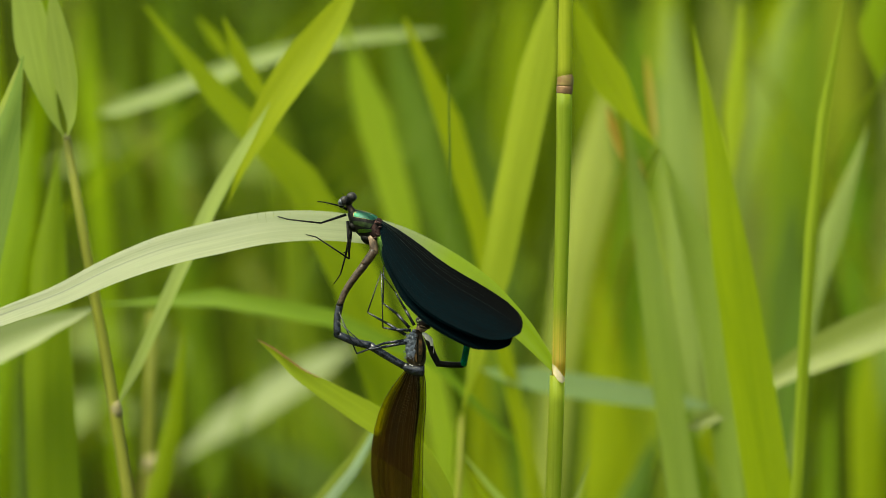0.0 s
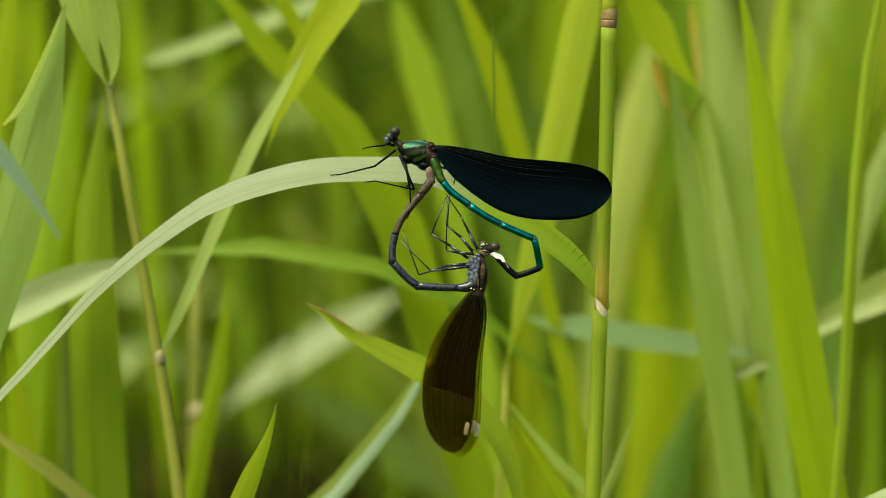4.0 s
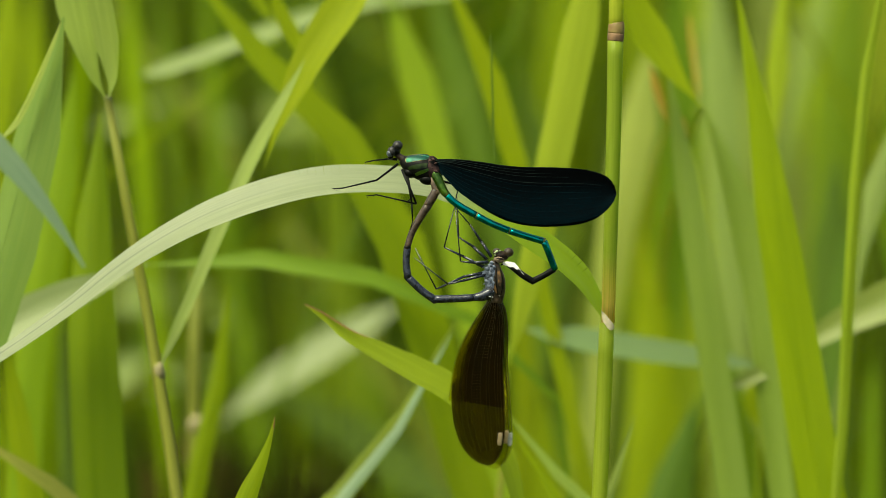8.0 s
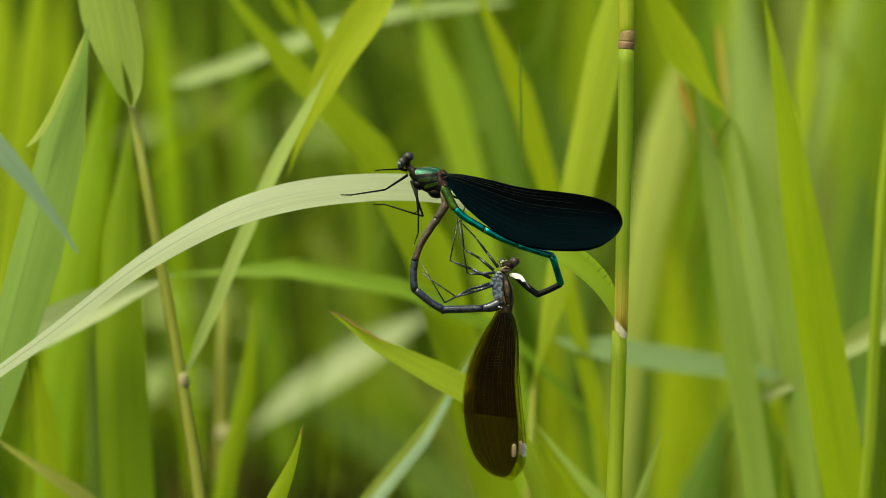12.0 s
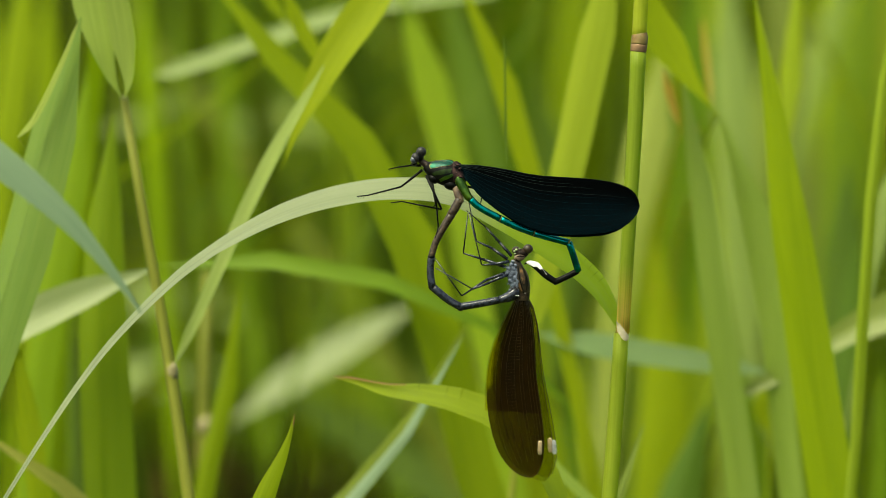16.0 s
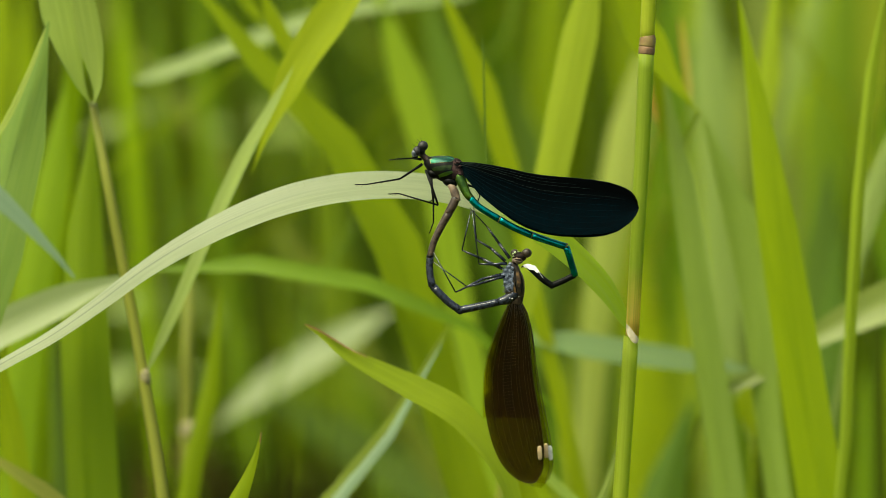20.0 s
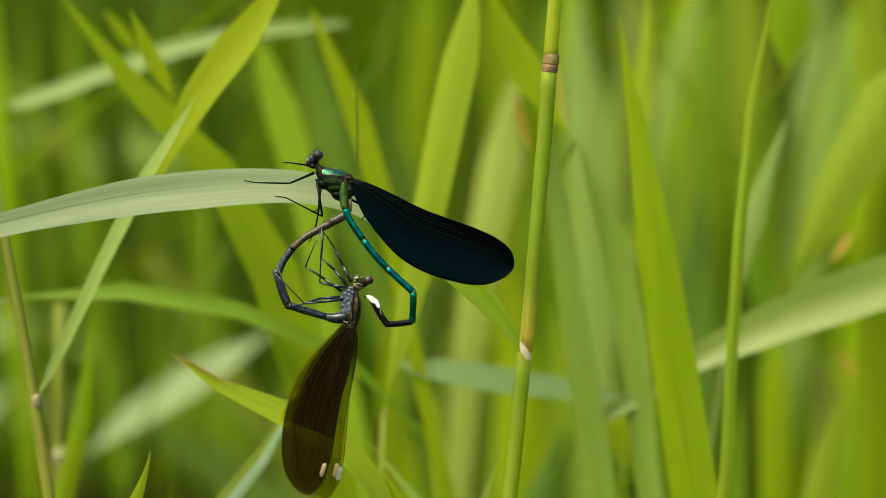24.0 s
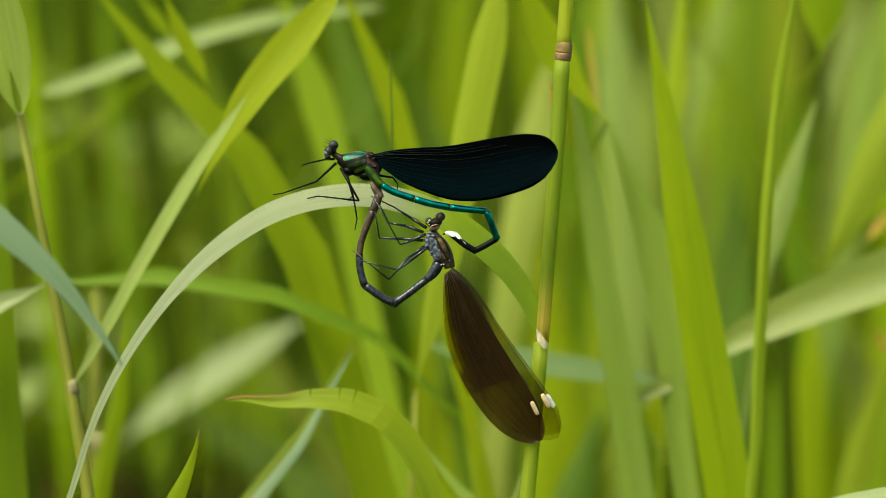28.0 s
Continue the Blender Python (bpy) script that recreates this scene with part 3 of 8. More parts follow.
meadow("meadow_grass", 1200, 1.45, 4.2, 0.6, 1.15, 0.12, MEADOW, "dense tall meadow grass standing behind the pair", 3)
meadow("far_meadow_grass", 2600, 4.0, 11.0, 0.7, 1.2, 0.3, FAR_SHADE, "far meadow grass, a soft green mass coloured dark for shade", 5)
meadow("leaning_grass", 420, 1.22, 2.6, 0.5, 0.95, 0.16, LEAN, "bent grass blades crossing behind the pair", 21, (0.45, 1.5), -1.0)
meadow("undergrowth", 2600, 1.15, 4.0, 0.15, 0.5, 0.12, SHADE_GREEN, "low grass under the tall blades, coloured dark for shade", 8)

def wide_meadow(count, reach, seed):
    """The meadow goes on round the stand, trodden low where the lens looks out."""
    rng = np.random.default_rng(seed)
    verts, faces, uvs = [], [], []
    while len(faces) < count * 4:
        x, y = (rng.random(2) - 0.5) * 2 * reach
        if math.hypot(x, y) < 0.7 or (y > 0 and abs(x) < 0.19 * y + 0.22) or math.hypot(x, y) > reach:
            continue
        h = 0.25 + 0.45 * rng.random()
        aim, bow, turn = rng.random() * 6.28, h * 0.5 * rng.random(), rng.random() * math.pi
        side = np.array((math.cos(turn), math.sin(turn), 0.0))
        w, run = 0.006 + 0.010 * rng.random(), len(verts)
        for i in range(5):
            u = i / 4
            p = np.array((x + bow * math.cos(aim) * u * u, y + bow * math.sin(aim) * u * u, h * (u - 0.2 * u * u)))
            half = w / 2 * (1 - u ** 2)
            verts += [tuple(p - side * half), tuple(p + side * half)]
            uvs += [(3 - half * 100, u * h * 100), (3 + half * 100, u * h * 100)]
            if i:
                b = run + 2 * i
                faces.append((b - 2, b - 1, b + 1, b))
    return tagged(obj("surrounding_meadow", verts, faces, MEADOW, None, "", uvs), "lower meadow grass all round", "grass", kind="stuff")


wide_meadow(16000, 6.0, 12)

# ---- standing blades behind the pair ----
# broad dark leaf at the edge, with its pale rim
edge_leaf = blade(((-65.4, 40.0), (-67.1, 34.2), (-69.5, 23.5), (-72.9, 6.9), (-78.3, -11.6), (-82.2, -25.2)), (1.9, 5.4, 7.8, 9.3, 8.8, 6.8), 0.03, MID, 30, 'b', fold=0.2)
edge_rim = blade(((-65.8, 39.1), (-69.3, 30.3), (-73.2, 22.3), (-76.0, 19.1)), (0.4, 0.9, 1.1, 0.9), 0.027, SOFT_GREEN, 30, label="thin pale-green grass leaf along a dark one")
blade(((-63.5, 31.1), (-64.5, 23.5), (-65.8, 13.7), (-68.4, 0.1), (-70.3, -11.6), (-71.5, -25.2), (-72.5, -43.7)), (0.6, 3.3, 5.5, 6.2, 6.0, 5.8, 5.6), 0.12, LEAFY, 20, 'b')
blade(((-59.0, 23.5), (-60.0, 13.7), (-60.8, 0.0), (-61.0, -11.6), (-60.3, -25.2), (-59.4, -43.7)), (1.6, 4.7, 7.0, 8.6, 9.0, 9.3), 0.07, LEAFY, 20, 'b', fold=0.3)
# a dark blade whose colour stands for the shaded gap here
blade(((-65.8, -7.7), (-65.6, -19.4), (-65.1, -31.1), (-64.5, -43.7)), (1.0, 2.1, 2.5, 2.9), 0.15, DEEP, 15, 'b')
blade(((-76.4, -11.6), (-73.9, -25.2), (-71.0, -43.7)), (1.4, 3.9, 4.5), 0.06, BRIGHT, 20, 'b')
blade(((-73.9, 53.7), (-74.9, 39.1), (-76.8, 23.5), (-79.3, 4.0)), (4.5, 5.6, 5.6, 4.9), 0.2, BRIGHT, 20, 'b')
blade(((-81.2, 53.7), (-82.2, 37.1), (-83.7, 19.6), (-86.1, 2.0)), (4.9, 6.4, 6.4, 4.9), 0.26, BRIGHT, 20, 'b')
blade(((-41.3, 48.8), (-40.8, 37.1), (-40.1, 25.4), (-38.9, 12.8), (-37.4, 0.1)), (2.6, 2.9, 3.0, 2.9, 2.4), 0.3, RETURN, 15, 'b')
blade(((-48.6, 48.8), (-47.9, 35.2), (-46.9, 19.6), (-45.4, 2.0)), (2.1, 2.4, 2.4, 2.0), 0.34, RETURN, 15, 'b')
blade(((-54.4, 48.8), (-53.8, 35.2), (-52.0, 18.6), (-50.8, 2.0)), (3.5, 3.9, 3.7, 2.9), 0.3, FRESH, 15, 'b')
blade(((-70.5, 48.8), (-70.3, 37.1), (-70.7, 25.4), (-71.5, 13.7)), (3.9, 4.3, 3.5, 1.9), 0.24, FRESH, 15, 'b')
# the arching pale leaf low on the one side, and its darker return
blade(((-91.9, -25.2), (-82.2, -16.9), (-70.5, -10.8), (-61.7, -6.9), (-55.4, -4.6), (-50.8, -2.6)), (5.8, 6.4, 6.2, 5.1, 3.3, 0.6), 0.06, ASHEN, 18)
blade(((-51.2, -2.8), (-46.2, -1.5), (-38.4, -1.1), (-29.6, -1.9), (-21.8, -2.8), (-14.0, -4.5), (-6.2, -6.9), (1.6, -10.4), (9.3, -14.5), (17.1, -20.4), (21.0, -31.1), (22.0, -43.7)), (0.6, 2.1, 2.9, 3.3, 3.3, 3.1, 2.7, 2.1, 1.6, 1.2, 1.0, 1.0), 0.085, RETURN, 28, 'b')
# broad blade crossing behind the pair
broad_blade = blade(((-44.2, 48.8), (-40.1, 42.9), (-35.9, 38.1), (-31.6, 33.2), (-27.5, 28.3), (-21.8, 23.0), (-17.1, 18.6), (-13.5, 13.2), (-10.1, 6.9), (-7.2, 0.0), (-4.8, -7.7), (-1.9, -17.4), (1.6, -31.1)), (2.5, 2.9, 3.3, 4.1, 4.5, 5.6, 6.0, 6.8, 7.6, 8.4, 8.0, 7.8, 7.4), 0.09, BRIGHT, 25, 'b')
blade(((-30.6, 46.8), (-28.9, 42.9), (-26.9, 38.6), (-24.6, 34.4), (-22.8, 30.3)), (1.4, 2.1, 2.7, 2.5, 0.6), 0.075, BRIGHT, 20)
blade(((-35.0, 46.8), (-32.7, 43.9), (-30.6, 41.2), (-28.2, 38.3)), (1.9, 2.3, 2.1, 0.6), 0.12, BRIGHT, 20)
# pale blade arching along the top
blade(((-52.0, 29.9), (-48.1, 31.1), (-43.2, 32.7), (-37.4, 35.0), (-31.6, 36.9), (-25.7, 39.1), (-18.9, 41.0), (-12.1, 42.6), (-2.3, 43.7), (7.4, 44.5)), (1.2, 2.7, 2.8, 2.9, 3.0, 3.0, 2.8, 2.5, 2.1, 0.8), 0.16, SILVERY, 30, taper=0.6)
blade(((-61.7, 19.6), (-55.4, 22.3), (-47.1, 25.6), (-41.3, 27.4)), (0.6, 1.6, 1.4, 0.4), 0.42, SILVERY, 30)
blade(((-40.3, 20.4), (-33.5, 22.3), (-25.7, 22.1), (-17.9, 19.6)), (1.9, 5.3, 5.6, 3.9), 0.6, MID, 30)
# upright leaves behind the pair's heads
blade(((-10.6, 46.8), (-7.0, 37.1), (-4.3, 28.3), (-1.9, 20.5), (0.6, 10.8), (2.3, 0.1)), (5.5, 6.2, 6.0, 5.6, 5.3, 4.7), 0.16, CLEAR, 15, 'b')
blade(((0.6, 46.8), (5.3, 37.1), (7.9, 30.3), (10.3, 22.5), (12.8, 14.7), (15.0, 5.0), (16.7, -4.8)), (4.3, 4.5, 4.3, 4.1, 3.9, 3.3, 2.7), 0.1, BRIGHT, 18, 'b')
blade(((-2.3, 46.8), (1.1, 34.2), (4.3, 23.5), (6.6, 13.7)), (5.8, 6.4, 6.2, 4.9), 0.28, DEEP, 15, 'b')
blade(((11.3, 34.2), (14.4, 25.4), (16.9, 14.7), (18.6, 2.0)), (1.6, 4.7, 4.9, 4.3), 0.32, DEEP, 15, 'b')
blade(((8.2, 37.6), (8.4, 31.3), (8.6, 23.5), (9.0, 15.2)), (0.1, 0.3, 0.4, 0.3), 0.03, DEEP, 5)
blade(((15.2, 48.8), (13.7, 41.0), (11.3, 36.1), (9.3, 32.7)), (3.9, 5.5, 3.9, 0.8), 0.22, RETURN, 20, 'b')
# this blade's dark colour stands for the shaded gap beside the stem
blade(((28.3, 34.2), (29.8, 28.3), (28.6, 19.6), (26.9, 10.8)), (1.0, 3.3, 3.9, 2.9), 0.26, GAP_SHADE, 20, 'b')
# leaf that rises from its collar low behind the pair
clear_leaf = blade(((26.1, 51.7), (24.5, 42.9), (22.5, 33.2), (20.5, 23.5), (18.5, 13.7), (16.7, 4.0), (14.9, -3.8), (13.2, -11.6), (11.8, -17.4), (10.8, -21.5)), (5.6, 6.0, 6.2, 6.0, 5.8, 5.3, 4.3, 3.3, 1.8, 0.6), 0.07, CLEAR, 28)
clear_stem = rod(((10.9, -21.3), (10.6, -31.1), (9.8, -43.7)), (0.7, 0.9, 1.0), 0.075, STALK, 'b')
# cross leaf, turning dark towards its tip
blade(((14.2, -13.7), (17.1, -14.5), (23.0, -15.5), (30.8, -16.8), (40.5, -18.2), (49.3, -19.4), (56.1, -20.4)), (1.6, 3.7, 4.1, 4.3, 3.9, 2.9, 0.8), 0.1, COOL, 40)
# right hand blades
spear_leaf = blade(((50.4, 45.9), (51.8, 37.1), (53.4, 29.3), (54.6, 21.5), (56.1, 11.8), (57.6, 2.0), (59.2, -7.7), (61.2, -19.4), (63.1, -31.1), (65.1, -43.7)), (0.3, 1.4, 2.7, 4.1, 5.6, 7.0, 7.4, 7.6, 7.8, 8.0), 0.055, BRIGHT, 22, 'b')
bent_leaf = blade(((29.8, 49.8), (31.6, 44.9), (34.4, 39.1), (37.8, 33.5), (41.2, 28.6), (44.7, 24.3)), (5.8, 6.8, 6.8, 5.5, 3.5, 0.8), 0.07, BRIGHT, 18)
bent_leaf_fall = blade(((45.0, 24.8), (46.9, 19.8), (49.3, 13.7), (51.4, 6.9), (53.2, 0.0), (54.6, -9.6), (55.7, -21.3)), (0.6, 3.9, 4.9, 5.3, 5.3, 4.9, 4.3), 0.085, PALE, 25, 'b')
grey_leaf = blade(((38.4, 32.2), (39.7, 25.4), (41.1, 17.6), (42.1, 9.8), (43.2, 0.0), (45.4, -11.6), (47.1, -23.3), (48.8, -35.0), (50.1, -44.7)), (0.6, 2.1, 3.5, 4.3, 4.7, 4.7, 5.1, 5.5, 5.6), 0.08, PALE, 25, 'b')
blade(((35.4, 32.2), (36.6, 28.3), (37.8, 24.4), (38.8, 21.3)), (0.3, 1.6, 1.2, 0.3), 0.08, RUSTY, 18)
blade(((40.1, 24.6), (41.0, 22.0), (41.7, 19.1), (42.3, 16.7)), (0.4, 1.5, 1.2, 0.3), 0.082, RUSTY, 18)
blade(((42.2, 41.0), (42.9, 35.2), (43.6, 29.3), (44.0, 25.4)), (0.4, 0.9, 0.8, 0.3), 0.12, RUSTY, 15)
blade(((36.4, 38.1), (34.9, 28.3), (33.3, 20.5), (31.4, 11.8), (29.4, 2.0), (27.9, -7.7), (26.9, -21.3)), (1.0, 5.8, 7.4, 7.0, 6.0, 5.1, 4.5), 0.2, SOFT_GREEN, 22, 'b')
blade(((38.6, 18.6), (41.0, 9.8), (43.6, 1.1), (45.6, -9.6)), (0.8, 3.3, 4.1, 3.9), 0.13, RETURN, 20, 'b')
blade(((40.5, 48.8), (41.0, 37.1), (41.3, 25.4), (40.5, 11.8), (39.5, -1.9)), (5.5, 6.4, 6.4, 5.8, 5.5), 0.3, LEAFY, 15, 'b')
blade(((46.6, 48.8), (47.1, 37.1), (47.8, 23.5), (48.8, 9.8), (49.3, -3.8)), (5.8, 6.8, 7.0, 6.4, 5.8), 0.26, SILVERY, 15, 'b')
blade(((53.2, 37.1), (52.7, 25.4), (52.0, 13.7), (51.2, 0.0)), (1.9, 3.9, 4.5, 4.5), 0.3, PALE, 15, 'b')
blade(((59.0, 49.8), (58.4, 42.9), (57.8, 35.2), (57.3, 27.4), (56.9, 20.5), (56.7, 15.2)), (4.5, 4.5, 4.3, 3.5, 2.1, 0.6), 0.12, SPEAR, 22, 'b')
side_culm = blade(((76.6, 50.7), (74.8, 41.0), (73.1, 31.3), (71.6, 16.7), (70.2, 1.1), (69.6, -15.5), (68.8, -31.1), (67.6, -44.7)), (1.6, 1.9, 2.0, 2.1, 2.1, 2.0, 1.9, 1.9), 0.05, CLEAR, 10, 'b', fold=0.3)
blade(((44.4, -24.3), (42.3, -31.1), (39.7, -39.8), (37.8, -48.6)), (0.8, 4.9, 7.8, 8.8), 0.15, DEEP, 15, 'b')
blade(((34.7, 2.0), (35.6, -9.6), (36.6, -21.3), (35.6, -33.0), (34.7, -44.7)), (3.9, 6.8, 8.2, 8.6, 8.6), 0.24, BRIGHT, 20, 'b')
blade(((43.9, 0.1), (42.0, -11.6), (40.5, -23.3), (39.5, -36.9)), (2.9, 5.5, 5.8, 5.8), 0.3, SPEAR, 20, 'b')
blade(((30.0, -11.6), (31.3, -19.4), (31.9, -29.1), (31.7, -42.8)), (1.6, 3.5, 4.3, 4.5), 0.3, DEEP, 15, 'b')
blade(((33.2, -28.6), (31.6, -33.5), (29.6, -39.8), (28.0, -44.7)), (0.3, 1.2, 1.4, 1.4), 0.05, PALE, 15, 'b')
blade(((50.3, -11.6), (51.4, -21.3), (52.4, -33.0), (53.2, -44.7)), (2.3, 4.5, 5.1, 5.3), 0.26, FRESH, 20, 'b')
# leaves at the far side, some seen only as the view turns
blade(((68.7, 52.4), (66.7, 46.6), (64.7, 40.7), (63.0, 34.9), (61.6, 27.6)), (9.7, 9.3, 7.4, 4.9, 2.1), 0.28, MID, 20, 'b')
blade(((72.8, 52.4), (71.0, 42.7), (68.9, 32.9), (67.9, 21.2), (67.1, 11.5)), (6.8, 7.8, 8.2, 8.8, 7.8), 0.34, LEAFY, 20, 'b')
# two dark blades, coloured as the shaded column between the stems
blade(((67.7, 16.4), (67.5, 7.6), (66.9, -0.2), (66.7, -11.9)), (2.3, 5.8, 7.0, 6.2), 0.22, DEEP, 20, 'b')
blade(((69.3, 4.7), (68.9, -2.1), (68.5, -9.9)), (1.4, 3.9, 4.3), 0.16, DEEP, 20, 'b')
silver_leaf = blade(((80.8, 28.5), (79.5, 24.6), (77.7, 19.3), (76.0, 14.4), (74.3, 9.5), (73.0, 4.7), (72.1, -1.2), (71.3, -7.0)), (0.6, 2.7, 4.5, 4.7, 4.1, 3.1, 1.9, 1.0), 0.1, SILVERY, 22, 'b')
blade(((83.1, 54.3), (83.1, 46.6), (82.9, 40.2), (82.5, 35.1)), (8.6, 8.2, 5.8, 1.0), 0.12, FRESH, 20, taper=1)
blade(((90.5, 44.6), (87.6, 37.0), (85.1, 31.0), (83.7, 24.6)), (0.6, 2.1, 2.1, 0.8), 0.18, SILVERY, 20)
blade(((103.9, 36.8), (97.9, 26.5), (93.4, 19.5), (90.0, 12.7), (87.0, 6.6), (84.5, 1.8), (83.0, -1.2)), (10.7, 10.3, 9.0, 7.0, 4.9, 2.7, 1.2), 0.11, CLEAR, 20, taper=0.5)
blade(((94.4, 9.1), (92.4, 6.1), (90.3, 3.5)), (0.6, 2.3, 1.2), 0.13, RUSTY, 15)
blade(((91.4, -11.5), (93.2, -14.3), (95.1, -16.6)), (0.6, 2.3, 0.8), 0.15, RUSTY, 15)
blade(((48.6, -24.2), (53.3, -22.1), (58.1, -19.5), (65.4, -14.6), (70.8, -11.7), (76.6, -9.0), (83.5, -6.2), (91.3, -3.3), (99.8, -0.4), (110.7, 2.7)), (1.8, 2.4, 2.7, 3.7, 5.3, 6.8, 7.6, 8.4, 9.0, 9.0), 0.085, PALE, 22, taper=0.3)
blade(((76.6, -9.9), (76.3, -18.7), (75.7, -28.4), (75.2, -39.2)), (1.9, 4.9, 5.5, 5.5), 0.24, LEAFY, 20, 'b')
blade(((80.7, -6.0), (80.5, -17.7), (80.2, -29.4), (79.8, -43.0)), (2.3, 5.6, 6.0, 6.0), 0.22, BRIGHT, 20, 'b')
blade(((93.7, -15.8), (90.9, -26.5), (87.9, -37.2), (86.4, -45.0)), (1.6, 4.9, 5.8, 5.8), 0.16, CLEAR, 20, 'b')
blade(((85.4, -9.9), (85.0, -21.6), (83.9, -33.3), (83.3, -44.0)), (1.9, 4.9, 5.3, 5.3), 0.3, FRESH, 20, 'b')
blade(((97.6, -9.9), (96.6, -21.6), (95.1, -34.3), (94.4, -45.0)), (1.9, 5.8, 6.8, 6.8), 0.24, LEAFY, 20, 'b')
blade(((55.0, -19.2), (54.6, -25.0), (55.2, -29.9), (56.4, -33.5)), (1.9, 6.2, 4.9, 0.8), 0.12, BRIGHT, 20, taper=1)
blade(((95.9, 54.3), (97.4, 43.6), (100.0, 32.9), (103.3, 21.2)), (5.8, 6.8, 7.0, 5.8), 0.2, CLEAR, 20, 'b')
blade(((93.7, 46.6), (91.6, 34.9), (89.9, 23.2), (88.3, 12.5)), (4.9, 6.8, 6.0, 4.9), 0.3, MID, 20, 'b')
blade(((102.0, 19.3), (101.0, 7.6), (100.5, -6.0)), (5.8, 7.8, 7.8), 0.3, FRESH, 20, 'b')
blade(((77.6, 31.0), (78.1, 21.2), (78.4, 9.5), (78.1, -2.1)), (1.9, 4.9, 4.9, 3.9), 0.3, LEAFY, 20, 'b')
blade(((68.8, -46.2), (73.6, -45.1), (79.5, -43.5), (89.2, -41.6), (104.8, -39.4)), (0.6, 1.9, 2.7, 3.4, 3.8), 0.02, ASHEN, 50)
# low blades between the pair and the soil
blade(((10.5, -27.7), (15.0, -33.8), (19.6, -38.7), (24.4, -44.2)), (0.4, 1.4, 1.6, 1.8), 0.06, PALE, 30, 'b')
blade(((11.8, -31.1), (16.2, -37.9), (22.0, -46.6)), (0.4, 1.4, 2.1), 0.05, FRESH, 25, 'b')
blade(((22.8, -16.5), (22.6, -25.2), (22.4, -35.0), (22.0, -44.7)), (1.0, 2.7, 3.3, 3.5), 0.15, CLEAR, 15, 'b')
blade(((17.1, -23.3), (17.7, -32.0), (18.1, -44.7)), (1.2, 3.9, 4.9), 0.2, BRIGHT, 15, 'b')
blade(((6.4, -19.4), (5.9, -29.1), (5.3, -44.7)), (1.9, 4.3, 5.1), 0.3, FRESH, 15, 'b')
blade(((13.2, -2.8), (14.0, -13.5), (14.2, -27.2), (13.7, -44.7)), (1.9, 3.9, 4.3, 4.3), 0.22, FRESH, 15, 'b')
blade(((-38.8, -30.7), (-34.5, -26.8), (-27.7, -22.0), (-19.9, -17.1), (-12.1, -12.3), (-5.7, -8.7)), (0.6, 3.6, 5.4, 5.6, 4.2, 0.9), 0.26, ASHEN, 35, taper=2)
blade(((-64.7, -24.3), (-56.9, -22.1), (-48.1, -21.7), (-38.4, -20.8)), (1.6, 5.5, 5.3, 1.9), 0.5, SILVERY, 35)
blade(((-59.8, -9.6), (-51.0, -8.2), (-41.3, -9.6), (-35.4, -13.5)), (1.9, 6.8, 6.4, 1.9), 0.55, SILVERY, 35)
blade(((-25.7, -11.6), (-17.9, -15.5), (-8.2, -20.4), (0.6, -24.3)), (1.0, 4.9, 5.3, 1.9), 0.6, MID, 35)
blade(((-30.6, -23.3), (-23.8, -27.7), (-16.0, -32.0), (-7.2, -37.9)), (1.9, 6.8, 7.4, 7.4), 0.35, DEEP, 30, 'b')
blade(((-14.0, -20.4), (-9.2, -22.5), (-3.8, -24.3), (0.6, -25.2)), (1.0, 3.3, 2.9, 0.8), 0.4, MID, 35)
blade(((-35.4, -11.6), (-30.6, -17.4), (-25.7, -21.3)), (1.9, 3.9, 2.9), 0.55, RETURN, 30, 'b')
blade(((2.7, -11.6), (0.6, -16.5), (-3.8, -24.3), (-8.2, -30.6), (-14.0, -37.9), (-20.4, -45.7)), (0.5, 1.4, 2.3, 2.9, 3.5, 3.9), 0.065, RETURN, 25, 'b')
blade(((1.6, -14.5), (-1.6, -21.3), (-6.6, -29.6), (-12.1, -36.4), (-17.9, -43.7)), (0.3, 0.9, 1.5, 1.9, 2.1), 0.058, BLUISH, 25, 'b')
blade(((-37.0, -5.7), (-37.8, -16.5), (-39.5, -27.2), (-42.1, -37.9), (-43.2, -44.7)), (1.0, 2.7, 3.3, 3.5, 3.7), 0.1, FRESH, 18, 'b')
blade(((-82.2, -31.1), (-75.4, -35.0), (-68.6, -39.8), (-61.7, -46.6)), (1.8, 2.3, 2.6, 2.8), 0.05, STALK, 30, 'b')
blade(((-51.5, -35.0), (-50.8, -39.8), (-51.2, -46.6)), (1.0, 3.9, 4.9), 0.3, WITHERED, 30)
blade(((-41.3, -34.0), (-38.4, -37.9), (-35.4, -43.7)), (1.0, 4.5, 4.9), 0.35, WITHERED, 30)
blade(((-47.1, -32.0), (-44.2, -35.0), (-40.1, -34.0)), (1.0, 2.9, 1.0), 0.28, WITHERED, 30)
blade(((-25.7, 39.1), (-21.8, 27.4), (-18.9, 13.7), (-17.9, 0.0)), (2.9, 3.9, 4.3, 3.9), 0.36, RETURN, 15, 'b')
blade(((-32.0, 17.6), (-30.6, 5.9), (-28.6, -5.7), (-27.7, -19.4)), (1.9, 3.9, 4.3, 3.9), 0.4, FRESH, 15, 'b')
blade(((-14.0, -11.6), (-12.6, -23.3), (-11.6, -35.0)), (1.9, 4.3, 4.9), 0.45, RETURN, 15, 'b')
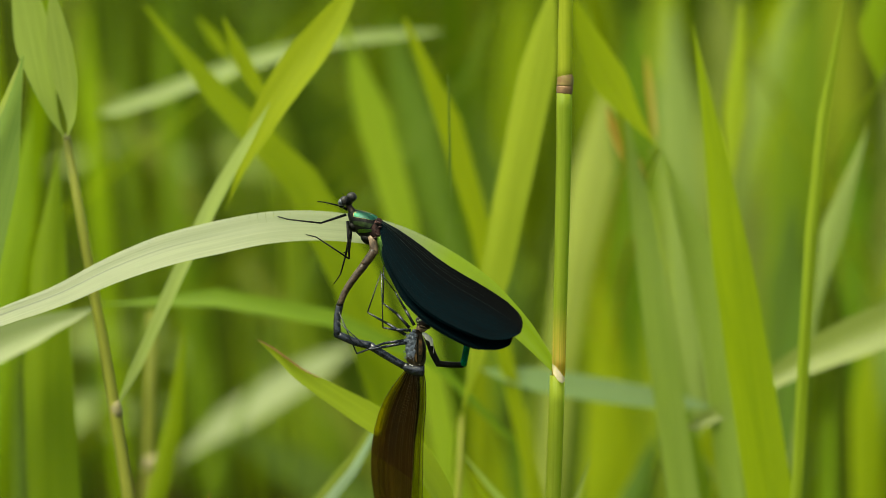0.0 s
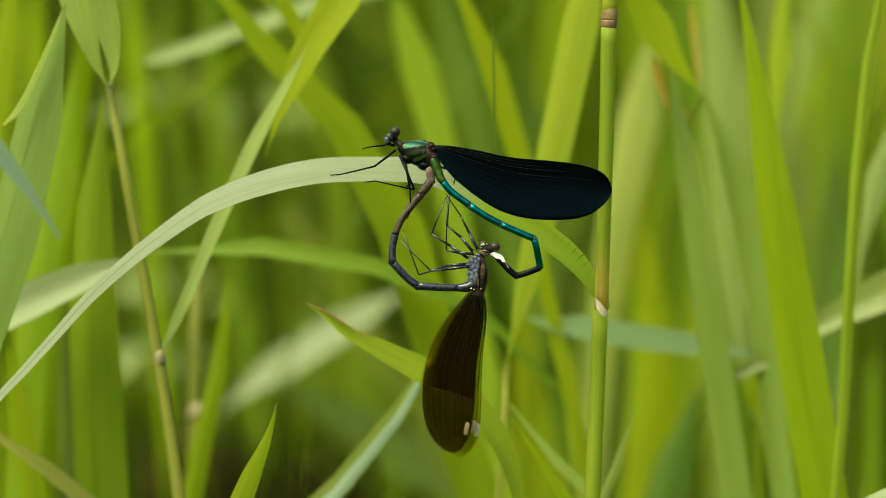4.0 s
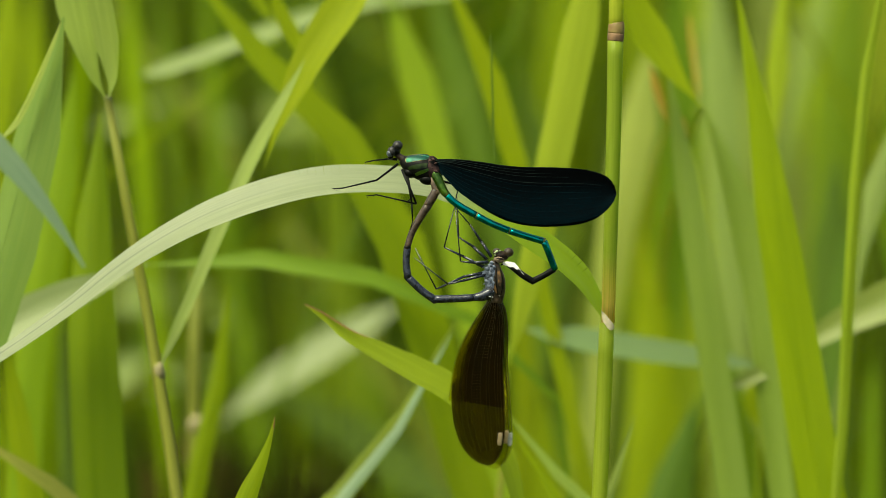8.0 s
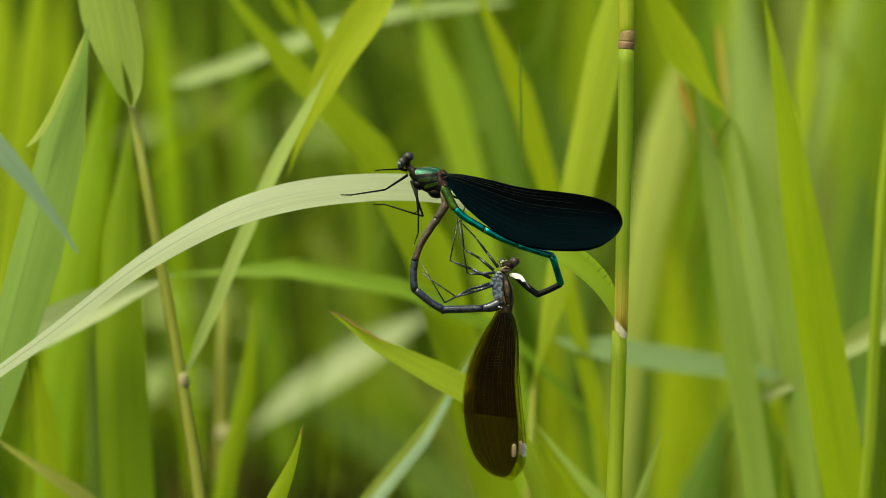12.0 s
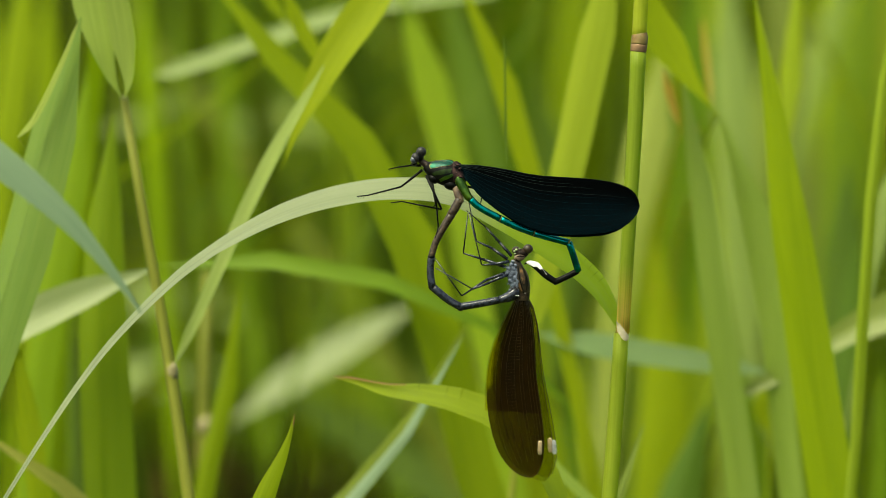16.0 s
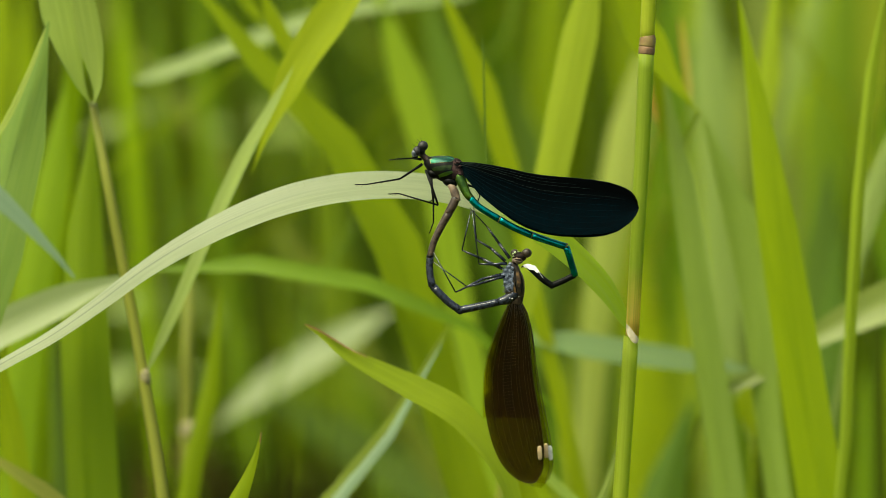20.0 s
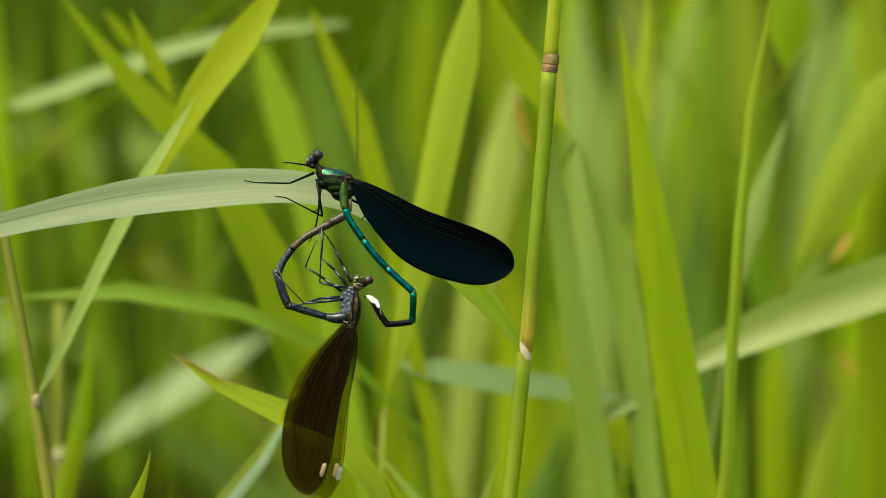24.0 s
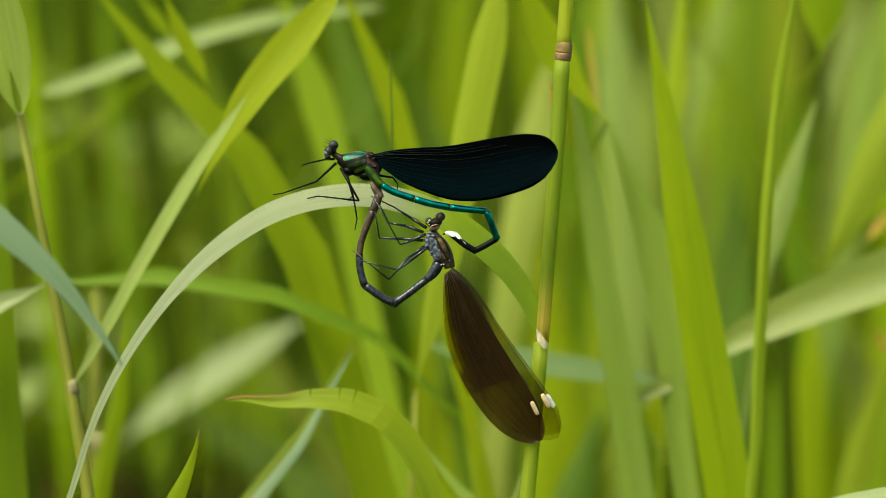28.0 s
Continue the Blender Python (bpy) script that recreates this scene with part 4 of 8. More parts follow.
# the thin stalk with a pinkish joint
far_stalk = rod(((-42.6, -3.9), (-42.8, -16.0), (-42.9, -28.0), (-43.0, -45.0)), (1.4, 1.9, 2.2, 2.2), 0.13, STALK, 'b')
part("joint", tube([[a - 1000 * b for a, b in zip(plane(p, 0.13), far_stalk.location)] for p in ((-42.7, -28.6), (-42.6, -29.8), (-42.6, -30.8), (-42.7, -32.0))], (1.1, 1.7, 1.7, 1.1), 10), JOINT, far_stalk, "pale swollen joint")
# dead litter between the stems, coloured near black for the shaded gaps
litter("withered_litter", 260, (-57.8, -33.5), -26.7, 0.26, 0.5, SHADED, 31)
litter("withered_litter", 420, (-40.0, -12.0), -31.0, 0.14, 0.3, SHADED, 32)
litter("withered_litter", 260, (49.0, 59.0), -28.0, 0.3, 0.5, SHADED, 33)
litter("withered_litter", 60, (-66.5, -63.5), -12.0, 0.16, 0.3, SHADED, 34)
# blades coloured dark to stand for the shade deep in the thicket
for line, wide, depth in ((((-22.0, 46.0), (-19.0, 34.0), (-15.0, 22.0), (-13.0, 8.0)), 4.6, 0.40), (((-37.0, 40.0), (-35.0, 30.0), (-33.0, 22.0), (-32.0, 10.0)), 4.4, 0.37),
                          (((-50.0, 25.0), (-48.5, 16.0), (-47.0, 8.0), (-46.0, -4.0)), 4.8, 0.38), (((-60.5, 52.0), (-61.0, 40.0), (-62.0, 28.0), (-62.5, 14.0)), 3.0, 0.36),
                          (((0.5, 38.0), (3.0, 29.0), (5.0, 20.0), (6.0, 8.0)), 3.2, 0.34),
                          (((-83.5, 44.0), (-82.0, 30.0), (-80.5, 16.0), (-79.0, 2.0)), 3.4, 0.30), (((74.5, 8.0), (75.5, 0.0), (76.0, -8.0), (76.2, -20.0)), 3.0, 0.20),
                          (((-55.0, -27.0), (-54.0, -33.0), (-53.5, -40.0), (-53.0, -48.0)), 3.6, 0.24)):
    blade(line, (wide * 0.4, wide, wide, wide), depth, GAP_SHADE, 18, 'b')
# pale leaves standing far back
for line, wide, depth, hue in ((((33.0, 60.0), (33.5, 45.0), (34.0, 30.0), (34.0, 10.0)), 7.0, 0.36, FRESH), (((45.0, 60.0), (45.5, 45.0), (46.0, 30.0), (46.5, 10.0)), 6.0, 0.40, CLEAR),
                               (((55.0, 60.0), (56.0, 45.0), (58.0, 30.0), (60.0, 10.0)), 7.0, 0.42, SOFT_GREEN), (((64.0, 60.0), (65.0, 45.0), (65.0, 30.0), (64.0, 10.0)), 7.0, 0.45, FRESH),
                               (((75.0, 60.0), (76.0, 40.0), (77.0, 20.0), (78.0, 0.0)), 6.5, 0.40, CLEAR), (((88.0, 60.0), (88.0, 40.0), (87.0, 20.0), (86.0, 0.0)), 7.0, 0.45, SOFT_GREEN),
                               (((98.0, 60.0), (97.0, 40.0), (96.0, 20.0), (95.0, 0.0)), 7.0, 0.40, FRESH), (((22.0, 60.0), (20.5, 45.0), (19.0, 30.0), (18.0, 10.0)), 5.0, 0.42, FRESH)):
    blade(line, (wide, wide, wide * 0.9, wide * 0.8), depth, hue, 18, 'b')
# leaves beyond the edge of the first view
blade(((112.6, 48.8), (108.7, 27.4), (104.8, 7.9), (101.9, -11.6), (100.4, -35.0)), (5.8, 8.8, 9.3, 8.8, 7.8), 0.30, PALE, 25, 'b')
blade(((106.7, 48.8), (102.8, 29.3), (98.9, 9.8), (98.0, -11.6), (97.0, -44.7)), (4.9, 5.8, 5.8, 5.8, 5.8), 0.12, BRIGHT, 15, 'b')

# ---- the stem with the sheathing leaf, and the long leaf that rises from its joint ----
side_plant = tagged(new("grass_plant"), "yellow-green grass stem with a joint and a broad upright leaf", "grass", "grass of the meadow")
rod(((-57.8, 26.2), (-56.6, 18.6), (-54.8, 9.3), (-53.0, 0.0), (-51.4, -7.7), (-50.3, -14.5), (-49.1, -20.8), (-47.9, -28.6), (-46.7, -36.4), (-45.7, -44.7)), (1.3, 1.7, 1.8, 1.8, 1.9, 1.9, 1.9, 2.1, 2.2, 2.3), 0.038, STALK, 'b', parent=side_plant)
leaf_part(((-58.0, 25.8), (-59.8, 29.3), (-61.6, 35.2), (-63.3, 42.9), (-65.1, 51.7), (-66.2, 58.5)), (0.6, 3.9, 5.8, 7.0, 7.2, 6.4), 0.034, SOFT_GREEN, 25, side_plant)
leaf_part(((-57.7, 25.8), (-57.0, 29.3), (-57.8, 35.6), (-59.1, 42.9), (-60.5, 51.7)), (0.6, 3.2, 4.3, 4.5, 4.1), 0.03, SOFT_GREEN, 25, side_plant)
rising_pale = leaf_part(((-48.8, -20.4), (-45.7, -13.5), (-42.8, -6.7), (-39.3, 1.6), (-35.4, 10.3), (-32.0, 17.6), (-28.6, 24.0), (-25.5, 29.5), (-23.8, 32.7)), (1.0, 1.9, 2.1, 2.4, 2.6, 2.5, 1.9, 1.0, 0.2), 0.045, SILVERY, 30, side_plant)
rising_leaf = leaf_part(((-31.0, 13.7), (-28.8, 20.1), (-26.2, 26.2), (-23.1, 32.7), (-19.1, 38.9), (-15.2, 44.4), (-9.2, 53.7)), (0.2, 2.1, 4.1, 5.6, 6.4, 7.0, 7.2), 0.05, BRIGHT, 25, side_plant)
part("joint", tube([plane(p, 0.038) for p in ((-49.35, -19.6), (-49.15, -20.6), (-48.98, -21.4), (-48.85, -22.3))], (0.95, 1.12, 1.12, 1.0), 10), JOINT, side_plant, "pale swollen joint")
part("ligule", ball(plane((-57.84, 26.00), 0.036), (0.7, 0.6, 0.4), 20), JOINT, side_plant, "pale rim where the leaf leaves the stem")

# ---- the plant that carries the perch leaf ----
SC = (28.48, -12.38)
perch_plant = tagged(new("perch_plant"), "upright jointed grass plant whose arching leaf carries the damselflies", "grass")
foot_at = spot(*(22.98, -181.02), d=0.008).translation
perch_plant.location = (foot_at.x, foot_at.y, 0)


def local(points, anchor, y=0.0):
    return [(p[0] - anchor[0], y, p[1] - anchor[1]) for p in points]


culm = part("stem", tube(local(((30.19, 57.55), (29.89, 44.89), (29.80, 38.07)), SC), (1.20, 1.24, 1.28), 12, 8), CULM, perch_plant)
part("sheath", tube(local(((29.70, 36.60), (29.50, 23.47), (28.92, 3.99), (28.43, -12.76)), SC), (1.36, 1.32, 1.22, 1.16), 12, 16), SHEATH, culm, "sheath reddening towards the collar")
part("lower_stem", tube(local(((28.24, -12.76), (27.65, -27.17), (26.88, -44.69), (25.41, -83.64), (23.95, -171.28)), SC), (1.32, 1.38, 1.42, 1.5, 1.6), 12, 30), CULM, culm)
part("node", tube(local(((29.99, 39.9), (29.92, 39.1), (29.88, 38.3), (29.80, 37.5)), SC), (1.05, 1.40, 1.44, 1.42), 12, 8), JOINT_BROWN, culm, "brown swollen node")
part("node_ring", tube(local(((29.80, 37.5), (29.76, 36.9), (29.70, 36.2)), SC), (1.42, 1.44, 1.37), 12, 6), NODE_BROWN, culm, "dark ring under the node")

part("foot", tube([(0, 0, 0), (0.8, 2, 160), (1.5, 3, 330)], (1.7, 1.7, 1.6), 10, 10), CULM, perch_plant)

# ---- the perch leaf, in stiff pieces along its arch ----
PIECES, LEAF_DEPTH = 108, 0.009
STEP = 146.06 / PIECES
LEAF_WIDTH = (12, 38, 46, 46, 46, 50, 55, 57, 54, 46, 37, 31, 27, 23, 20, 16)
leaf_w = [w * 0.10 for w in spread(LEAF_WIDTH, PIECES)]
leaf_pieces = []
for i in range(PIECES):
    verts, faces, uvs = [], [], []
    for a in range(4):
        x = STEP * (-0.015 + 1.03 * a / 3)
        f = min(1.0, max(0.0, x / STEP))
        w = leaf_w[i] * (1 - f) + leaf_w[i + 1] * f
        for k in range(9):
            u = k / 4 - 1
            keel = 0.10 * w * (abs(u) - 0.5) + 0.012 * w * math.cos(9 * u)
            verts.append((x / 1000, (-u * w / 2 * min(0.75, 0.02 * (i + x / STEP)) - keel + 0.02 * (1 - x / STEP)) / 1000, u * w / 2000))
            uvs.append((u * w / 20 + 3, (i * STEP + x) / 10))
    for a in range(3):
        for k in range(8):
            b = a * 9 + k
            faces.append((b, b + 1, b + 10, b + 9))
    leaf_pieces.append(part("leaf_piece", (verts, faces, uvs), PERCH, perch_plant, "pale green stretch of the arching leaf"))
LEAF_LINES, LEAF_ROLL = {}, {}


def bend(t, roll, *xz):
    LEAF_ROLL[t] = roll
    LEAF_LINES[t] = list(zip(xz[::2], xz[1::2]))


# ---- near blades that stir in the wind ----
def wind_plant(label, foot):
    plant = tagged(new("grass_plant"), label, "grass", "grass of the meadow")
    plant.location = foot
    return plant


def stalk(plant, points, d, radius, material):
    """The still lower part of a plant whose blade stirs."""
    low = np.array(plant.location)
    pts = [(np.array(world_of(p, d)) - low) * 1000 for p in points] + [(0, 0, 0)]
    return part("stalk", tube(pts, (radius, radius, radius * 1.3), 8, 14), material, plant)


def floor_under(p, d):
    q = world_of(p, d)
    return (q.x, q.y, 0)


TIP = (-23.76, -9.64)
pointed_plant = wind_plant("pointed bright green grass blade curving down", floor_under((16.16, -103.12), 0.024))
POINTED = ((-23.76, -9.64), (-20.64, -11.59), (-16.75, -14.70), (-11.10, -17.62), (-4.77, -20.84), (1.56, -24.25), (6.43, -29.11), (10.32, -34.96), (12.76, -42.75), (14.22, -54.43))
POINTED_WIDTH = (2, 11, 20, 33, 44, 48, 44, 35, 24, 17)
POINTED_GIVES = ((3, 8), (3.5, 9), (4, 12), (4.5, 8), (5, 4))  # where along it the blade gives in a gust, and by how many degrees
pointed_line, pointed_ways, pointed_wide = wind_blade(POINTED, POINTED_WIDTH, TIP, 0.024, 35)
hinges = []
for k, _ in POINTED_GIVES:
    p, q, f = POINTED[int(k)], POINTED[int(k) + 1], k - int(k)
    place = np.array(((p[0] * (1 - f) + q[0] * f - TIP[0]), 0.0, (p[1] * (1 - f) + q[1] * f - TIP[1]))) * ((DIST + 0.024) / DIST / 1000)
    hinges.append(int(np.argmin(np.linalg.norm(np.array(pointed_line) - place, axis=1))))
pointed_pieces = []
for a, b in zip([0] + hinges, hinges + [len(pointed_line) - 1]):
    name = "blade_tip" if a == 0 else "blade_root" if b == len(pointed_line) - 1 else "blade_piece"
    pointed_pieces.append(part(name, ribbon(pointed_line[a:b + 1], pointed_ways[a:b + 1], pointed_wide[a:b + 1], fold=0.12, start=a * float(np.linalg.norm(pointed_line[1] - pointed_line[0]))), SPEAR, pointed_plant))
pointed = pointed_pieces[0]
part("dry_rim", ribbon(*wind_blade(((-23.86, -9.54), (-21.23, -10.71), (-18.70, -12.27), (-15.77, -14.02), (-12.85, -15.29)), (2, 3, 3, 2.5, 1.5), TIP, 0.0235, 35), fold=0.12), DRY, pointed, "thin browned rim")
stalk(pointed_plant, ((13.73, -52.97), (15.19, -103.12)), 0.024, 0.9, CULM)
SPIKE = (-29.11, -29.31)
spike_plant = wind_plant("short pointed grass tip with a browned edge", floor_under((-39.34, -103.12), 0.004))
spike = part("blade", ribbon(*wind_blade(((-29.11, -29.31), (-29.80, -32.52), (-31.35, -36.90), (-33.50, -41.77), (-35.93, -48.59), (-38.37, -60.27)), (2, 8, 20, 34, 44, 44), SPIKE, 0.004, 15), fold=0.12), FRESH, spike_plant)
part("dry_tip", ribbon(*wind_blade(((-29.02, -29.02), (-29.31, -30.58), (-29.70, -32.81), (-30.19, -34.96)), (2, 5, 4, 1.5), SPIKE, 0.0035, 15), fold=0.12), DRY, spike, "browned tip")
stalk(spike_plant, ((-38.17, -59.30), (-39.34, -103.12)), 0.004, 1.6, CULM)
FRONT = (-61.93, -3.02)
front_plant = wind_plant("bluish grass blade arching over towards the perch leaf", floor_under((-193.19, -44.69), -0.045))
front = part("blade", ribbon(*wind_blade(((-61.73, -3.21), (-64.46, 1.07), (-69.04, 7.40), (-74.39, 13.73), (-82.18, 21.03), (-93.87, 30.09), (-108.47, 40.02), (-123.08, 47.81), (-150.34, 48.78)), (4, 11, 23, 37, 51, 65, 76, 78, 70), FRONT, -0.045, 30), fold=0.10), BLUISH, front_plant)
stalk(front_plant, ((-148.40, 48.30), (-188.32, -25.22)), -0.045, 1.6, CULM)

# ---- the male ----
MT = (-1.34, 14.76)
male = tagged(new("damselfly"), "male demoiselle damselfly with blue-black wings and teal abdomen", "damselfly")


def at(p, anchor, y=0.0, grow=1.0):
    return ((p[0] - anchor[0]) * grow, y, (p[1] - anchor[1]) * grow)


thorax = part("thorax", join(tube([at(p, MT) for p in ((-7.40, 15.29), (-6.62, 15.00), (-5.45, 14.51), (-3.89, 14.02), (-2.34, 13.53), (-1.17, 12.95), (-0.39, 12.37))], (0.68, 1.46, 1.95, 2.14, 2.04, 1.66, 0.88), 18, 18, 0.85),
                             ball(at((-5.84, 13.15), MT), (1.17, 1.5, 0.88), 20), ball(at((-2.73, 11.98), MT), (1.46, 1.5, 0.97), 10)), BLACK, male)
THORAX_LINE = ((-7.40, 15.29), (-6.62, 15.00), (-5.45, 14.51), (-3.89, 14.02), (-2.34, 13.53), (-1.17, 12.95), (-0.39, 12.37))
THORAX_GIRTH = (0.68, 1.46, 1.95, 2.14, 2.04, 1.66, 0.88)


def patch(name, upper, lower, line, girth, anchor, material, owner, label="", lift=0.04, flat=0.85):
    """A field of colour lying close on a round body, between two of its edges."""
    top, _ = curve([p[:2] for p in upper], 12)
    low, _ = curve([p[:2] for p in lower], 12)
    axis, _ = curve([p[:2] for p in line], 60)
    thick = spread(girth, 60)
    verts, faces = [], []
    for i in range(13):
        for k in range(7):
            p = top[i] * (1 - k / 6) + low[i] * (k / 6)
            away = np.linalg.norm(axis - p, axis=1)
            near = int(np.argmin(away))
            deep = flat * math.sqrt(max(thick[near] ** 2 - away[near] ** 2, 0.03)) + lift
            verts.append(((p[0] - anchor[0]) / 1000, -deep / 1000, (p[1] - anchor[1]) / 1000))
    for i in range(12):
        for k in range(6):
            c = i * 7 + k
            faces.append((c, c + 1, c + 8, c + 7))
    return part(name, (verts, faces), material, owner, label)


patch("collar", ((27.26, -10.61), (27.95, -11.20), (28.73, -12.17), (29.50, -13.15)), ((27.46, -12.37), (28.24, -13.53), (28.92, -14.02), (29.50, -13.73)), ((28.82, -7.69), (28.63, -10.61), (28.43, -13.05), (28.24, -16.46)), (1.41, 1.41, 1.41, 1.41), SC, COLLAR, culm, "pale torn collar", 0.15, 1.0)
TH = (THORAX_LINE, THORAX_GIRTH, MT)
patch("stripe_rim", ((-6.48, 15.51), (-5.80, 16.19), (-4.09, 16.38), (-2.68, 16.33), (-2.14, 15.95)), ((-6.23, 14.83), (-5.26, 14.96), (-4.09, 15.18), (-2.68, 15.36), (-2.24, 15.78)), *TH, GOLD, thorax, "thin gold rim of the stripe", 0.02)
patch("shoulder_stripe", ((-6.33, 15.53), (-5.75, 16.12), (-4.09, 16.31), (-2.73, 16.26), (-2.24, 15.92)), ((-6.13, 14.90), (-5.26, 15.03), (-4.09, 15.25), (-2.73, 15.42), (-2.34, 15.82)), *TH, EMERALD, thorax, "shining emerald stripe", 0.06)
patch("side_stripe", ((-5.84, 14.12), (-4.67, 14.51), (-3.51, 14.70), (-2.34, 14.80)), ((-5.75, 13.63), (-4.58, 13.73), (-3.51, 13.83), (-2.53, 14.02)), *TH, OLIVE, thorax, "dark green metallic stripe")
patch("side_stripe", ((-4.67, 12.95), (-3.89, 13.34), (-3.12, 13.63), (-2.24, 13.88)), ((-4.48, 12.51), (-3.70, 12.76), (-2.92, 13.05), (-2.04, 13.53)), *TH, LIME, thorax, "yellow-green metallic stripe")
patch("side_plate", ((-2.34, 15.97), (-1.75, 16.07), (-1.17, 15.77), (-0.68, 15.29)), ((-2.14, 11.98), (-1.56, 11.78), (-0.97, 11.78), (-0.39, 11.98)), *TH, PLEURA, thorax, "mottled purplish-brown plate under the wings", 0.05)
for p, r, turn in (((-1.46, 15.38), 4, 20), ((-1.07, 14.70), 3.5, -30), ((-1.56, 13.92), 3.5, 40), ((-0.97, 13.34), 4, 10), ((-1.27, 12.66), 3.5, -20)):
    part("wing_joint", ball(at(p, MT, -1.15), (r * 0.10, 0.4, r * 0.06), turn), PLEURA, thorax)
head = part("head", join(ball(at((-8.47, 16.94), MT), (0.88, 1.5, 0.97), -50), ball(at((-9.15, 15.87), MT, -0.2), (0.49, 0.9, 0.49))), BLACK, male)
part("eye", ball(at((-7.94, 17.82), MT, -0.1), (0.88, 0.95, 0.88), -50), EYE_DARK, head, "glossy dark eye")
part("eye", ball(at((-8.76, 16.85), MT, -0.9), (0.78, 0.75, 0.83)), EYE_DARK, head, "glossy dark eye")
part("face", ball(at((-9.15, 16.46), MT, -0.9), (0.54, 0.8, 0.68)), FACE_GREY, head, "bluish-grey face")
for a, b in (((-8.47, 18.40), (-9.06, 18.99)), ((-8.18, 18.50), (-8.37, 19.28)), ((-9.15, 17.62), (-9.83, 18.01)), ((-8.76, 18.21), (-9.54, 18.60))):
    part("bristle", tube([at(a, MT, -0.3), at(b, MT, -0.5)], (0.06, 0.02), 5), BLACK, head)
neck = part("neck", tube([at((-8.18, 16.36), MT), at((-7.40, 15.77), MT), at((-6.52, 15.09), MT)], (0.49, 0.58, 0.88), 10, 5), DARK_BROWN, male)


def leg(points, anchor, owner, material, y, radii=(0.26, 0.17, 0.12, 0.08), name="leg"):
    """A jointed leg with spines along the shin."""
    p = [at(q, anchor, y[i]) for i, q in enumerate(points)]
    ob = part(name, join(*[tube([p[i], p[i + 1]], (radii[min(i, 3)], radii[min(i + 1, 3)]), 7) for i in range(len(p) - 1)]), material, owner)
    for i in range(1, len(p) - 1):
        a, b = np.array(p[i]), np.array(p[i + 1])
        for f in (0.25, 0.5, 0.75):
            c = a + (b - a) * f
            part("spine", tube([tuple(c), tuple(c + np.array((-0.25, -0.1, -0.45)))], (0.035, 0.012), 4), material, ob)
    return ob


leg(((-7.69, 14.70), (-11.39, 11.88), (-17.33, 10.52), (-19.18, 10.42)), MT, male, BLACK, (-0.8, -1.2, -1.4, -1.4))
leg(((-7.01, 13.73), (-4.28, 7.79), (-11.30, 9.35), (-13.24, 9.15)), MT, male, BLACK, (-0.9, -1.8, -1.5, -1.5))
leg(((-6.04, 12.56), (-5.16, 8.08), (-4.97, 4.77), (-5.55, 2.82)), MT, male, BLACK, (-0.9, -1.6, -1.6, -1.6))
leg(((-8.18, 15.48), (-9.93, 15.58), (-12.56, 15.29), (-14.02, 15.00)), MT, male, BLACK, (0.6, 1.2, 1.2, 1.2))
leg(((-6.72, 13.73), (-6.04, 10.81), (-5.65, 8.86), (-6.62, 8.08)), MT, male, BLACK, (0.6, 1.0, 1.2, 1.2))
leg(((-1.36, 11.98), (1.56, 11.20), (2.34, 10.03), (2.04, 8.67)), MT, male, BLACK, (0.6, 1.2, 1.2, 1.2))

LEAD = ((-1.36, 15.38), (1.56, 15.48), (6.43, 15.00), (12.56, 14.12), (21.03, 13.92), (25.90, 13.44), (28.82, 12.37), (29.99, 11.00), (30.38, 9.83))
TRAIL = ((-1.17, 14.12), (0.39, 12.56), (2.73, 10.13), (6.43, 7.69), (11.30, 5.26), (16.16, 4.28), (21.23, 4.38), (26.39, 5.26), (28.82, 6.82), (29.89, 7.98), (30.38, 9.25))


def wing(name, lead, trail, anchor, owner, material, vein_material, y, rot=0.0, grow=1.0, veins=9, label="", lift=0.0, stretch=1.0, fine_material=None):
    """A wing from its two edges: corrugated membrane, veins fanning from the root."""
    c, s = math.cos(radians(rot)), math.sin(radians(rot))

    def turned(p):
        x, z = (p[0] - anchor[0]) * grow, (p[1] - anchor[1]) * grow * stretch
        return (x * c + z * s, 0.0, -x * s + z * c)

    n, m = 34, 18
    top, _ = curve([turned(p) for p in lead], n)
    low, _ = curve([turned(p) for p in trail], n)
    verts, faces, uvs = [], [], []
    grid = np.zeros((n + 1, m + 1, 3))
    for i in range(n + 1):
        for k in range(m + 1):
            f = k / m
            p = top[i] * (1 - f) + low[i] * f
            wavy = 0.05 * math.cos(math.pi * k) * min(1, i / 4) * (1 - (i / n) ** 4)
            p = p + np.array((0, y + wavy + lift * (i / n) ** 2 + 0.3 * math.sin(math.pi * f) * (i / n), 0))
            grid[i, k] = p
            verts.append(tuple(p / 1000))
            uvs.append((i / n, f))
    for i in range(n):
        for k in range(m):
            b = i * (m + 1) + k
            faces.append((b, b + 1, b + m + 2, b + m + 1))
    ob = part(name, (verts, faces, uvs), material, owner, label)
    for v in range(veins):
        k = round(m * (v / (veins - 1)) ** 1.5)
        stop = n + 1 if k in (0, m) else n - 1 if k > 5 or not fine_material else round(n * (0.55 + 0.07 * k))
        rad = 0.09 if k == 0 else 0.04 if k < m else 0.04
        pts = [tuple(grid[i, k] - np.array((0, 0.06, 0))) for i in range(0, stop, 3)]
        part("wing_vein", tube(pts, [rad * (1 - 0.6 * j / len(pts)) for j in range(len(pts))], 5), fine_material if fine_material and k > 5 else vein_material, ob)
    return ob


